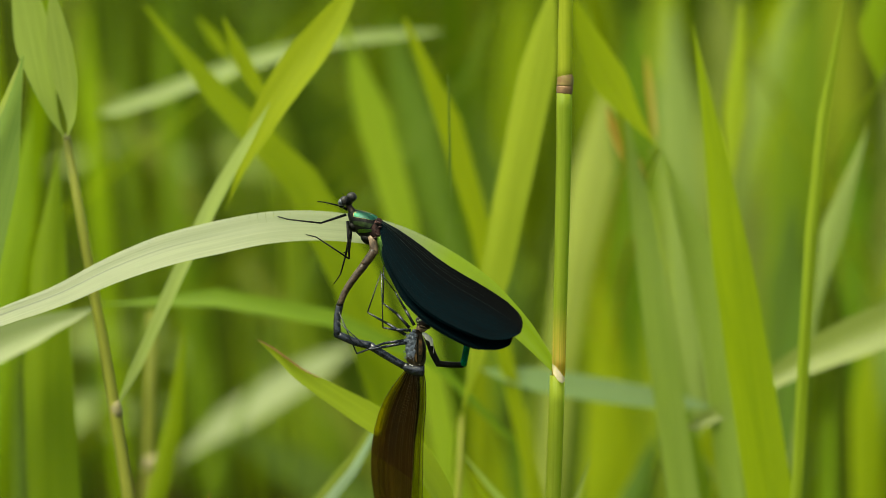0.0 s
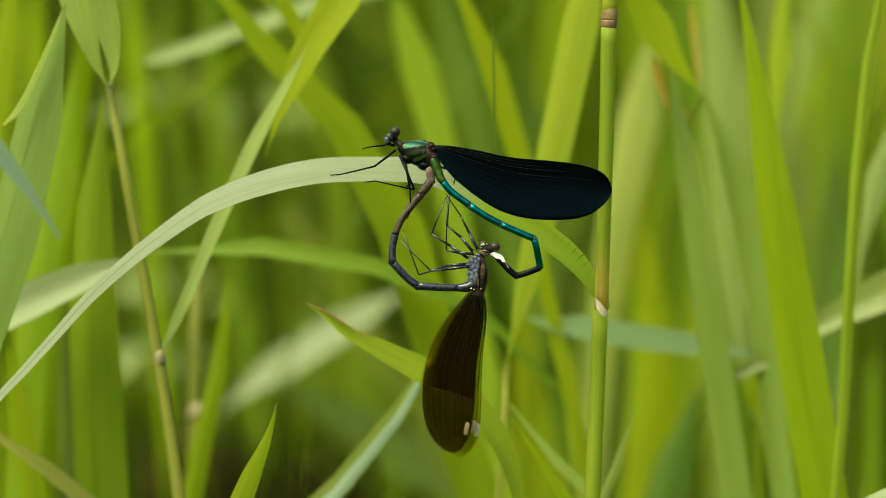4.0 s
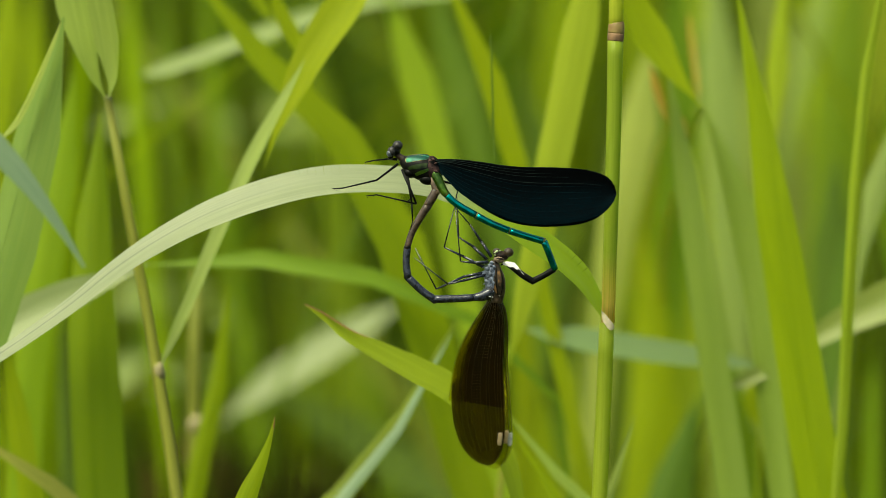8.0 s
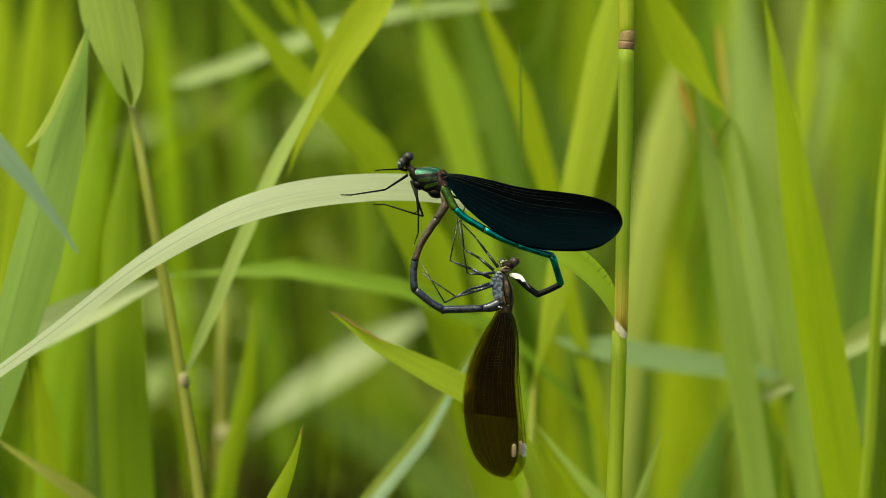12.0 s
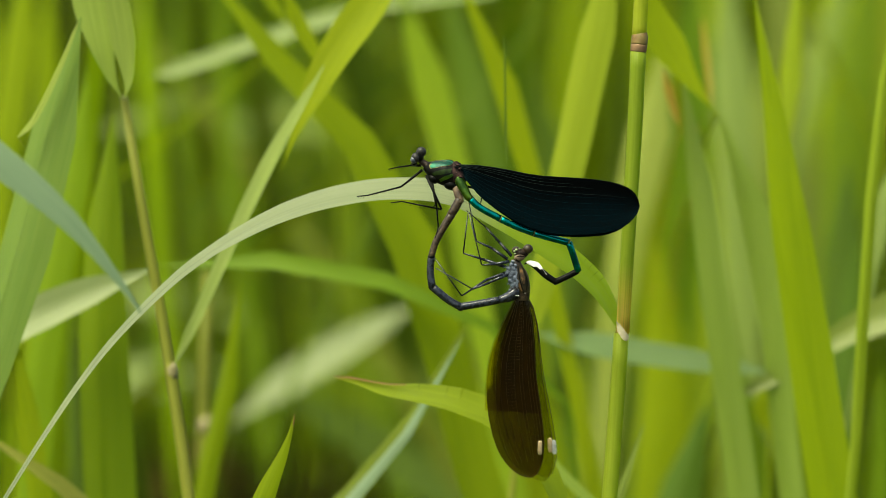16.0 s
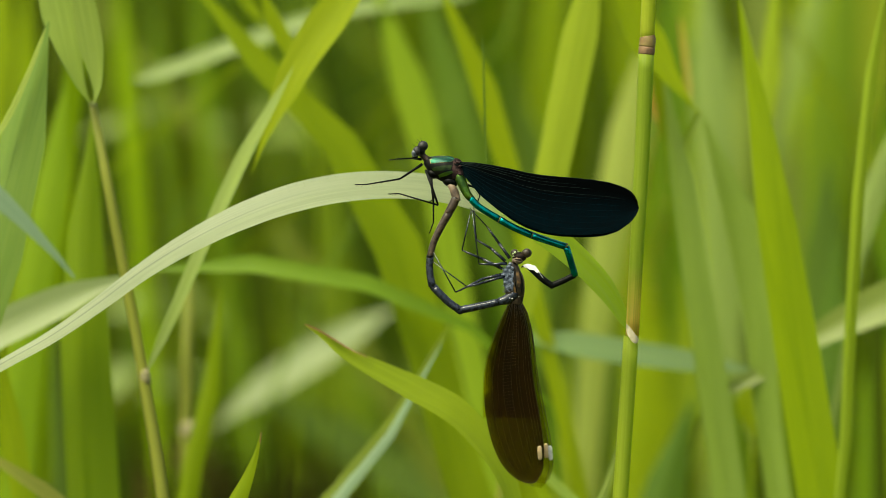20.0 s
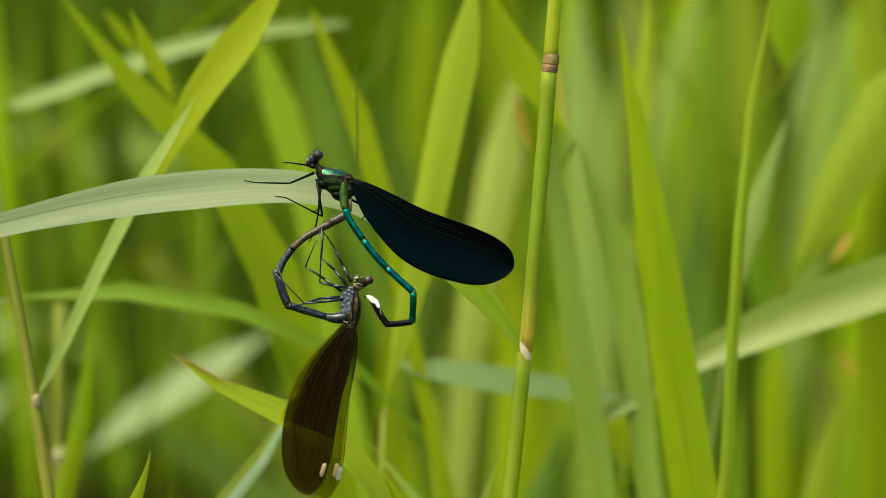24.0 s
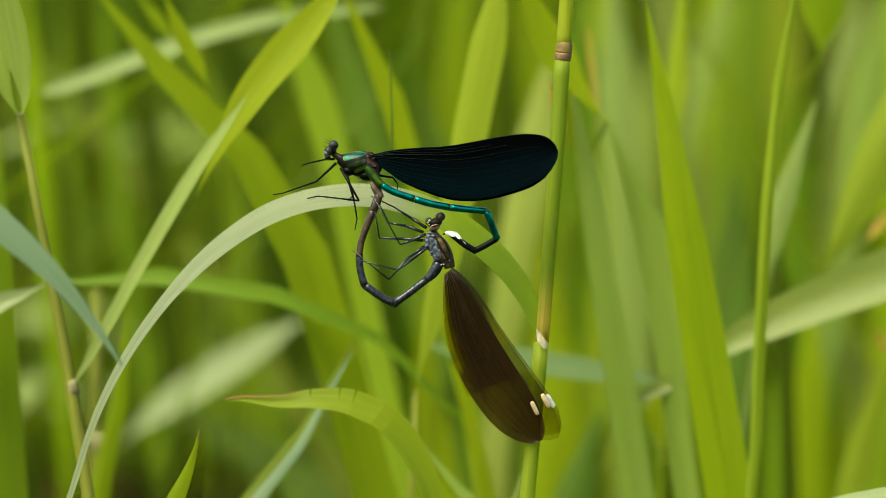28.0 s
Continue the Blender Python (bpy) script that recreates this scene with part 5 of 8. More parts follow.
def ladder(lead, trail, anchor, owner, material, y, start, stop, count, inner, outer, stretch=1.0):
    """Fine cross-veins between two of a wing's long veins."""
    top, _ = curve([((p[0] - anchor[0]), y, (p[1] - anchor[1]) * stretch) for p in lead], 60)
    low, _ = curve([((p[0] - anchor[0]), y, (p[1] - anchor[1]) * stretch) for p in trail], 60)
    for i in range(count):
        k = round(60 * (start + (stop - start) * i / (count - 1)))
        a, b = top[k] * (1 - inner) + low[k] * inner, top[k] * (1 - outer) + low[k] * outer
        part("cross_vein", tube([tuple(a), tuple(b)], (0.03, 0.03), 4), material, owner)


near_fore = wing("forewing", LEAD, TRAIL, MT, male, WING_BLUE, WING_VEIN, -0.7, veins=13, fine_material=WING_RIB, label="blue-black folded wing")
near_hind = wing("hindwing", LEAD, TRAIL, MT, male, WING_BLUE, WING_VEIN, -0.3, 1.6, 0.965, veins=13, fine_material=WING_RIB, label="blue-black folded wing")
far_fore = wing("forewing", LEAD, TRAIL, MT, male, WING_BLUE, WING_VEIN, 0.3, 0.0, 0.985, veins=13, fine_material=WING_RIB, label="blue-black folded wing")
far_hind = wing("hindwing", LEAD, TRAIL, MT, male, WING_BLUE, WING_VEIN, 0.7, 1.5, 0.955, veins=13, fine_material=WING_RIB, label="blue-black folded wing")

KNEE = (17.43, 1.27)
belly = part("abdomen", tube([at((-2.14, 13.73), KNEE, -0.4), at((-1.17, 12.56), KNEE, -0.8), at((0.10, 10.03), KNEE, -1.4), at((0.78, 9.25), KNEE, -1.5)], (0.68, 0.88, 0.78, 0.64), 12, 10), LIME, male, "green-gold root of the abdomen")
for pts in (((0.58, 9.45), (2.14, 7.89), (5.75, 5.75)), ((5.75, 5.75), (8.37, 4.38), (11.49, 3.12)), ((11.49, 3.12), (14.22, 2.24), (17.53, 1.27))):
    part("segment", tube([at(p, KNEE, -1.5) for p in pts], (0.62, 0.59, 0.61), 14, 8), TEAL, belly, "shining teal segment")
for p, q in (((5.70, 5.79), (5.89, 5.69)), ((11.39, 3.16), (11.59, 3.08)), ((17.24, 1.36), (17.53, 1.27)), ((0.58, 9.45), (0.78, 9.25))):
    part("ring", tube([at(p, KNEE, -1.5), at(q, KNEE, -1.5)], (0.63, 0.63), 14), GOLD, belly)
ELBOW = (19.23, -3.58)
tail = part("abdomen_tip", tube([at((17.33, 1.36), ELBOW, -1.5), at((17.82, 0.29), ELBOW, -1.4), at((18.50, -1.46), ELBOW, -0.9), at((19.28, -3.51), ELBOW, -0.3)], (0.61, 0.58, 0.58, 0.60), 14, 8), TEAL, male, "shining teal segment")
part("segment", tube([at(p, ELBOW, -0.2) for p in ((19.28, -3.41), (17.33, -4.58), (15.38, -5.55))], (0.53, 0.53, 0.55), 12, 8), BLACK, tail, "black end segment")
part("segment", tube([at(p, ELBOW, -0.2) for p in ((15.48, -5.55), (13.83, -4.58), (12.46, -3.51), (11.10, -2.63))], (0.55, 0.58, 0.58, 0.39), 12, 8), BLACK, tail, "black end segment")
patch("white_patch", ((10.20, -2.40), (10.70, -2.12), (11.20, -2.16), (11.75, -2.22), (12.35, -2.36), (12.85, -2.95), (13.45, -3.85), (14.02, -4.48)), ((10.42, -2.75), (11.00, -2.90), (11.59, -3.20), (12.07, -3.02), (12.66, -3.60), (13.05, -3.42), (13.55, -4.12), (14.02, -4.55)), ((15.48, -5.55), (13.83, -4.58), (12.46, -3.51), (11.10, -2.63), (9.93, -2.43)), (0.55, 0.60, 0.80, 0.70, 0.40), ELBOW, WHITE, tail, "chalk-white bloom at the claspers", 0.12, 1.0)
part("clasper", tube([at(p, ELBOW, -0.2) for p in ((11.30, -2.63), (10.52, -2.43), (9.93, -2.82))], (0.3, 0.22, 0.1), 8), BLACK, tail)
for p, q in (((18.99, -3.02), (19.38, -3.70)), ((15.77, -5.36), (15.09, -5.65))):
    part("ring", tube([at(p, ELBOW, -0.2), at(q, ELBOW, -0.2)], (0.57, 0.57), 12), BLACK, tail)

# ---- the female ----
FH = (10.14, -1.04)
female = tagged(new("damselfly"), "female demoiselle damselfly hanging below with smoky brown wings", "damselfly")
fthorax = part("thorax", join(tube([at(p, FH) for p in ((8.96, -2.04), (8.86, -3.02), (8.86, -4.38), (9.06, -5.94), (9.35, -7.50), (9.35, -8.67), (9.25, -9.35))], (0.68, 1.17, 1.66, 1.75, 1.56, 1.17, 0.88), 18, 18, 0.85),
                              ball(at((8.37, -6.91), FH), (1.07, 1.3, 1.27), 10)), UMBER, female)
FT = (((8.96, -2.04), (8.86, -3.02), (8.86, -4.38), (9.06, -5.94), (9.35, -7.50), (9.35, -8.67), (9.25, -9.35)), (0.68, 1.17, 1.66, 1.75, 1.56, 1.17, 0.88), FH)
patch("side_plate", ((9.25, -3.02), (9.15, -4.58), (9.25, -6.13), (9.54, -7.89)), ((9.83, -3.21), (10.32, -4.58), (10.52, -6.13), (10.13, -7.89)), *FT, PLATE, fthorax, "smooth olive-brown side plate")
patch("side_plate", ((8.37, -3.41), (8.18, -4.77), (8.37, -6.33), (8.96, -8.08)), ((9.06, -3.02), (8.96, -4.58), (9.06, -6.13), (9.35, -7.89)), *FT, PLATE, fthorax, "smooth olive-brown side plate")
patch("breast", ((7.60, -2.90), (7.20, -4.00), (7.10, -5.00), (7.20, -6.13), (7.60, -7.40)), ((8.70, -2.90), (8.95, -4.00), (8.60, -5.00), (8.80, -6.13), (8.50, -7.40)), *FT, ASH, fthorax, "grey-blue powdery underside", 0.05)
for p, r, turn in (((7.50, -3.41), 5, 30), ((7.21, -4.19), 5, -10), ((7.60, -4.87), 4, 20), ((8.08, -2.82), 4.5, 0), ((7.50, -5.55), 4.5, 40), ((7.79, -6.52), 4, 60), ((8.37, -2.34), 3.5, 10)):
    part("leg_base", ball(at(p, FH, -0.75), (r * 0.10, 0.5, r * 0.07), turn), ASH, fthorax, "grey-blue powdery leg base")
fluff = random.Random(71)
tufts = []
for i in range(170):
    x, z = fluff.uniform(7.1, 8.8), fluff.uniform(-7.2, -2.6)
    deep = -1.45 if x > 7.6 else -0.9
    ang, reach = fluff.uniform(110, 250), fluff.uniform(0.25, 0.6)
    tip = (x + reach * math.cos(radians(ang)), z + reach * math.sin(radians(ang)))
    tufts.append(tube([at((x, z), FH, deep), at(tip, FH, deep - fluff.uniform(0.0, 0.35))], (0.042, 0.012), 4))
part("down", join(*tufts), ASH, fthorax, "fine grey-blue down")
for p, r, turn in (((8.35, -3.60), 4.2, 60), ((8.62, -4.35), 4.6, 80), ((8.25, -5.15), 4.4, 100), ((8.70, -5.75), 4.0, 70), ((8.20, -6.25), 3.6, 110), ((8.75, -3.05), 3.2, 40)):
    part("breast_plate", ball(at(p, FH, -1.25), (r * 0.11, 0.34, r * 0.075), turn), ASH, fthorax, "grey-blue powdery plate")
patch("ochre_mark", ((8.75, -6.30), (8.80, -6.75), (8.95, -7.20), (9.10, -7.60)), ((9.10, -6.20), (9.22, -6.75), (9.31, -7.20), (9.36, -7.60)), *FT, OCHRE, fthorax, "dull ochre mark on the side", 0.07)
patch("ochre_mark", ((9.35, -3.60), (9.38, -4.60), (9.48, -5.60), (9.62, -6.40)), ((9.78, -3.70), (9.95, -4.60), (10.05, -5.60), (9.92, -6.40)), *FT, OCHRE, fthorax, "dull ochre mark on the side", 0.06)
patch("side_seam", ((9.09, -3.21), (9.02, -4.77), (9.11, -6.33), (9.45, -8.28)), ((9.25, -3.21), (9.21, -4.77), (9.31, -6.33), (9.58, -8.28)), *FT, BLACK, fthorax, "", 0.08)
patch("side_seam", ((9.90, -3.80), (10.20, -5.00), (10.25, -6.20), (9.98, -7.60)), ((9.98, -3.80), (10.30, -5.00), (10.36, -6.20), (10.10, -7.60)), *FT, BLACK, fthorax, "", 0.08)
for p, r in (((8.10, -8.20), 0.13), ((8.52, -8.30), 0.15), ((9.70, -8.05), 0.11)):
    part("wing_hinge", ball(at(p, FH, -1.25), (r, 0.12, r * 0.7)), WHITE, fthorax, "tiny white wing hinge")
fhead = part("head", join(ball(at((10.03, -1.17), FH), (1.27, 1.1, 0.88), 8), ball(at((9.45, -1.95), FH, -0.3), (0.78, 0.8, 0.58))), DARK_BROWN, female)
part("eye", ball(at((11.30, -0.58), FH, -0.3), (0.88, 0.9, 0.83)), EYE_BROWN, fhead, "brown eye")
part("eye", ball(at((9.25, -0.49), FH, 0.2), (0.73, 0.8, 0.68)), EYE_BROWN, fhead, "brown eye")
part("face", ball(at((9.74, -1.85), FH, -0.8), (0.83, 0.5, 0.58), 10), TAN, fhead, "tan face with dark bands")
part("face_band", ball(at((9.83, -1.66), FH, -1.15), (0.68, 0.25, 0.19), 8), DARK_BROWN, fhead, "dark band on the face")
for p, r in (((8.92, -0.62), 0.20), ((9.30, -0.42), 0.24), ((9.85, -0.30), 0.16), ((8.98, -1.05), 0.16)):
    part("face_spot", ball(at(p, FH, -0.95), (r, 0.22, r * 0.85)), SPECK, fhead, "small pale green spot")
part("cheek", ball(at((9.02, -1.75), FH, -0.75), (0.30, 0.3, 0.42), 15), TAN, fhead, "pale cheek")
legs_f = ((((7.40, -4.38), (3.70, -5.36), (0.88, -6.04), (-4.90, -1.50)), (-1.0, -1.6, -1.8, -1.8)), (((7.40, -3.99), (3.51, -4.77), (-1.17, -6.91), (-4.80, 0.20)), (-0.6, -1.0, -1.2, -1.2)),
          (((7.79, -2.24), (5.26, -2.34), (3.02, -2.14), (2.10, 7.20)), (-1.0, -1.6, -1.6, -1.6)), (((7.01, -3.12), (3.70, -1.36), (0.19, 0.29), (1.95, 7.00)), (-0.6, -0.8, -1.0, -1.0)),
          (((7.60, -1.85), (5.26, 0.39), (2.73, 2.04), (2.40, 9.00)), (0.6, 1.0, 1.2, 1.2)), (((8.37, -1.36), (6.62, 1.27), (4.67, 4.19), (1.80, 7.50)), (0.4, 0.9, 1.0, 1.0)))
for pts, y in legs_f:
    leg(pts, FH, female, SLATE, y, (0.30, 0.24, 0.13, 0.08))
FE = (-1.49, -8.65)
flow = part("abdomen", tube([at(p, FE, -0.3) for p in ((8.76, -7.11), (7.79, -7.69), (6.62, -8.18), (5.26, -8.37))], (0.97, 1.02, 0.83, 0.63), 12, 8), SLATE, female, "slate-grey hind body")
part("segment", tube([at(p, FE, -0.3) for p in ((5.45, -8.37), (2.04, -8.57), (-1.46, -8.67))], (0.63, 0.66, 0.68), 12, 8), SLATE, flow, "slate-grey segment with a soft sheen")
part("ring", ball(at((-1.46, -8.76), FE, -0.3), (0.70, 0.7, 0.70)), SLATE, flow)
part("ring", ball(at((5.26, -8.37), FE, -0.3), (0.29, 0.65, 0.66)), BLACK, flow)
fmid = part("abdomen_middle", tube([at(p, FE, -0.3) for p in ((-1.36, -8.76), (-3.51, -7.30), (-6.04, -4.87))], (0.68, 0.66, 0.68), 12, 8), SLATE, female, "slate-grey segment with a soft sheen")
part("ring", ball(at((-6.04, -4.87), FE, -0.3), (0.70, 0.7, 0.70)), SLATE, fmid)
CON = (-2.43, 11.00)
fup = part("abdomen_end", tube([at(p, CON, -0.4, 1.06) for p in ((-6.04, -4.97), (-6.33, -2.43), (-6.13, 0.10))], (0.68, 0.62, 0.64), 12, 8), SLATE, female, "slate-grey end segments")
part("segment", tube([at(p, CON, -0.5, 1.06) for p in ((-6.23, -0.29), (-5.45, 2.24), (-4.09, 4.77), (-2.73, 6.91))], (0.56, 0.58, 0.64, 0.72), 12, 10), UMBER, fup, "brownish grey end segment")
part("ring", ball(at((-6.13, 0.00), CON, -0.45, 1.06), (0.66, 0.7, 0.39)), BLACK, fup)
part("segment", tube([at(p, CON, -0.5, 1.06) for p in ((-2.92, 6.72), (-1.95, 8.28), (-1.46, 9.35))], (0.70, 0.78, 0.74), 12, 6), UMBER, fup, "brown end segment")
part("segment", tube([at(p, CON, -0.5, 1.06) for p in ((-1.36, 8.67), (-1.66, 10.22), (-2.34, 11.59))], (0.70, 0.74, 0.52), 12, 6), TAN, fup, "tan tip joined to the male")
FB = (9.09, -8.20)
N_LEAD = ((9.54, -8.47), (10.13, -10.42), (10.42, -14.51), (10.32, -19.38), (10.52, -24.25), (10.81, -29.11), (10.71, -32.23), (10.13, -34.76), (9.25, -36.22), (8.28, -36.90))
N_TRAIL = ((7.98, -8.67), (6.23, -11.20), (3.70, -15.29), (2.14, -19.38), (1.46, -24.25), (1.85, -29.31), (3.02, -33.01), (4.77, -35.35), (6.43, -36.51), (7.89, -36.90))
F_LEAD = ((9.74, -8.47), (10.61, -10.42), (11.00, -14.51), (10.71, -19.38), (10.80, -24.25), (11.00, -29.11), (11.05, -32.52), (10.65, -35.54), (9.60, -37.49), (8.70, -38.07))
F_TRAIL = ((7.98, -8.67), (6.23, -11.20), (3.70, -15.29), (2.14, -19.38), (1.46, -24.25), (1.85, -29.31), (3.02, -33.50), (4.97, -36.03), (7.11, -37.49), (8.76, -38.07))
H_LEAD = ((9.74, -8.47), (10.52, -11.59), (10.61, -16.46), (10.32, -21.32), (10.52, -27.17))
H_TRAIL = ((7.79, -8.86), (5.65, -11.78), (3.31, -15.68), (1.85, -19.86), (0.97, -25.80))
def spot_at(p, y):
    return (p[0] - FB[0], y, (p[1] - FB[1]) * FOLD)


FOLD = 1.168  # the wings hang tipped away from the lens
fw_near = wing("forewing", N_LEAD, N_TRAIL, FB, female, WING_BROWN, VEIN_BROWN, -0.6, veins=11, stretch=FOLD * 1.03, label="smoky brown translucent wing")
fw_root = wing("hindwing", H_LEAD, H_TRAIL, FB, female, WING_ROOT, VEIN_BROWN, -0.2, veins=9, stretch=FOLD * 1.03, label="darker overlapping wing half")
fw_far = wing("forewing", F_LEAD, F_TRAIL, FB, female, WING_AMBER, VEIN_BROWN, 0.4, veins=11, stretch=FOLD * 1.03, label="amber translucent wing behind")
fw_far_hind = wing("hindwing", F_LEAD, F_TRAIL, FB, female, WING_AMBER, VEIN_BROWN, 0.8, -1.2, 0.985, veins=9, stretch=FOLD * 1.03, label="amber translucent wing behind")
for start, stop, inner, outer in ((0.16, 0.46, 0.26, 0.30), (0.15, 0.58, 0.43, 0.475), (0.17, 0.60, 0.49, 0.535), (0.20, 0.56, 0.55, 0.59), (0.24, 0.50, 0.605, 0.64)):
    ladder(N_LEAD, N_TRAIL, FB, fw_near, VEIN_MID, -0.70, start, stop, 46, inner, outer, FOLD * 1.03)
ladder(N_LEAD, N_TRAIL, FB, fw_near, VEIN_PALE, -0.78, 0.03, 0.33, 30, 0.33, 0.42, FOLD * 1.03)


def slab(centre, half, lean):
    """A small rounded cell: a flat box with its corners drawn in."""
    c, n = math.cos(radians(lean)), math.sin(radians(lean))
    outline = [(-1, -0.72), (-0.6, -1), (0.6, -1), (1, -0.72), (1, 0.72), (0.6, 1), (-0.6, 1), (-1, 0.72)]
    verts = []
    for side, grow in ((-1, 0.86), (-0.4, 1.0), (1, 1.0)):
        for x, z in outline:
            x, z = x * half[0] * grow, z * half[2] * grow
            verts.append(((centre[0] + x * c + z * n) / 1000, (centre[1] + side * half[1]) / 1000, (centre[2] - x * n + z * c) / 1000))
    faces = [tuple(range(8)), tuple(range(23, 15, -1))]
    for ring in (0, 8):
        faces += [(ring + k, ring + 8 + k, ring + 8 + (k + 1) % 8, ring + (k + 1) % 8) for k in range(8)]
    return verts, faces


part("wing_spot", slab(spot_at((9.96, -32.95), -0.72), (0.38, 0.12, 1.30), 4), CREAM, fw_near, "cream wing spot")
part("wing_spot", slab(spot_at((10.52, -33.10), 0.2), (0.40, 0.12, 1.34), 5), CREAM, fw_far, "cream wing spot")
part("wing_spot", slab(spot_at((11.20, -33.55), 0.2), (0.40, 0.12, 1.34), 3), WHITE, fw_far_hind, "white wing spot")

# ---- what moves ----
bend(0, -2, 27.5, -14.4, 21.3, -6.9, 14.5, -0.0, 6.4, 5.5, -2.4, 9.4, -12.0, 10.8, -21.8, 10.6, -31.3, 8.8, -40.8, 6.4, -49.9, 2.9, -58.6, -1.3, -67.7, -4.7, -76.9, -8.2, -86.0, -11.6, -95.1, -15.1, -104.1, -18.6)
bend(1, 8, 28.4, -13.6, 22.1, -6.4, 14.4, -0.3, 6.5, 5.3, -1.9, 10.1, -11.5, 11.4, -21.2, 10.9, -30.8, 9.0, -40.0, 6.0, -48.9, 2.0, -57.4, -2.7, -65.7, -7.9, -73.9, -13.2, -82.0, -18.6, -90.1, -23.9, -98.2, -29.3)
bend(2, 24, 27.9, -12.7, 22.0, -5.1, 14.0, 0.4, 5.8, 5.7, -2.8, 10.2, -12.4, 11.5, -22.1, 10.9, -31.6, 8.6, -40.6, 5.0, -48.9, -0.0, -56.6, -6.0, -63.8, -12.6, -70.6, -19.6, -77.4, -26.5, -84.3, -33.4, -91.2, -40.3)
bend(5, 20, 28.8, -12.1, 23.9, -3.8, 16.4, 2.4, 8.2, 7.6, -0.8, 11.2, -10.5, 11.8, -20.3, 11.5, -29.8, 9.5, -38.9, 6.1, -47.2, 1.1, -54.8, -5.0, -61.8, -11.8, -68.6, -18.8, -75.2, -25.9, -81.8, -33.1, -88.5, -40.2)
bend(6, 18, 31.5, -13.3, 26.7, -4.9, 19.3, 1.5, 11.1, 6.7, 2.2, 10.7, -7.4, 11.9, -17.1, 11.5, -26.6, 9.4, -35.7, 6.0, -44.6, 1.9, -52.7, -3.4, -60.5, -9.2, -68.2, -15.2, -75.7, -21.4, -83.3, -27.5, -90.9, -33.6)
bend(7, 10, 29.6, -13.4, 24.7, -5.0, 17.2, 1.2, 9.2, 6.7, 0.2, 10.3, -9.4, 11.5, -19.2, 10.9, -28.7, 8.8, -37.8, 5.4, -46.4, 0.9, -54.8, -4.1, -63.0, -9.2, -71.4, -14.2, -79.8, -19.1, -88.3, -24.0, -96.7, -28.9)
bend(8, 8, 28.5, -12.4, 23.4, -4.2, 15.8, 1.9, 7.7, 7.3, -1.3, 11.0, -10.9, 12.1, -20.6, 11.8, -30.1, 9.7, -39.3, 6.4, -48.0, 2.0, -56.1, -3.3, -63.7, -9.4, -71.6, -15.1, -79.7, -20.5, -87.7, -26.0, -95.7, -31.5)
bend(10, 10, 26.6, -12.6, 21.8, -4.2, 14.3, 2.1, 6.1, 7.3, -2.9, 10.9, -12.6, 11.9, -22.3, 11.4, -31.8, 9.4, -40.9, 6.1, -49.6, 1.7, -57.7, -3.7, -65.4, -9.7, -73.5, -15.1, -81.7, -20.4, -89.8, -25.7, -98.0, -31.0)
bend(11, 10, 26.8, -12.1, 22.4, -3.4, 14.8, 2.6, 6.5, 7.8, -2.5, 11.4, -12.1, 12.5, -21.8, 12.2, -31.5, 10.9, -40.8, 8.2, -49.5, 3.9, -57.8, -1.2, -65.6, -7.1, -73.5, -12.7, -81.6, -18.1, -89.7, -23.6, -97.8, -29.0)
bend(14, 10, 25.9, -11.9, 20.7, -3.7, 13.1, 2.3, 4.7, 7.3, -4.2, 11.2, -13.9, 11.9, -23.6, 11.2, -33.1, 9.2, -42.2, 5.9, -50.8, 1.3, -58.7, -4.4, -66.2, -10.6, -73.2, -17.4, -80.5, -23.8, -87.8, -30.3, -95.1, -36.8)
bend(15, 10, 26.0, -11.8, 20.8, -3.6, 13.4, 2.7, 5.3, 8.1, -3.4, 12.2, -13.1, 13.2, -22.8, 12.8, -32.4, 11.0, -41.4, 7.4, -50.0, 2.9, -58.2, -2.4, -66.0, -8.2, -73.5, -14.5, -80.7, -21.0, -87.9, -27.5, -95.2, -34.0)
bend(16, 34, 29.2, -13.3, 24.3, -5.0, 16.7, 1.1, 8.3, 6.1, -0.5, 10.1, -10.2, 10.9, -19.8, 9.6, -29.1, 6.7, -37.8, 2.3, -45.8, -3.1, -53.0, -9.7, -59.6, -16.9, -65.4, -24.7, -70.7, -32.8, -75.8, -41.1, -80.8, -49.5)
bend(17, 20, 30.4, -12.0, 24.5, -4.2, 17.3, 2.4, 9.3, 7.8, 0.4, 11.8, -9.2, 13.1, -18.9, 12.3, -28.2, 9.5, -37.0, 5.3, -45.4, 0.4, -52.7, -6.0, -59.4, -13.1, -66.0, -20.3, -72.4, -27.6, -79.0, -34.8, -85.5, -42.0)
bend(18, 20, 29.2, -11.9, 24.0, -3.6, 16.6, 2.7, 8.6, 8.2, -0.3, 12.1, -9.9, 13.4, -19.6, 12.8, -29.0, 10.4, -37.9, 6.5, -46.3, 1.4, -53.7, -4.8, -60.7, -11.6, -67.6, -18.5, -74.4, -25.4, -81.3, -32.3, -88.1, -39.3)
bend(19, 10, 26.7, -10.8, 21.5, -2.7, 14.0, 3.5, 5.6, 8.4, -3.5, 11.6, -13.2, 12.4, -22.8, 10.7, -31.9, 7.3, -40.5, 2.6, -48.5, -2.9, -56.1, -8.9, -63.6, -15.1, -71.7, -20.5, -79.7, -26.1, -87.7, -31.6, -95.8, -37.1)
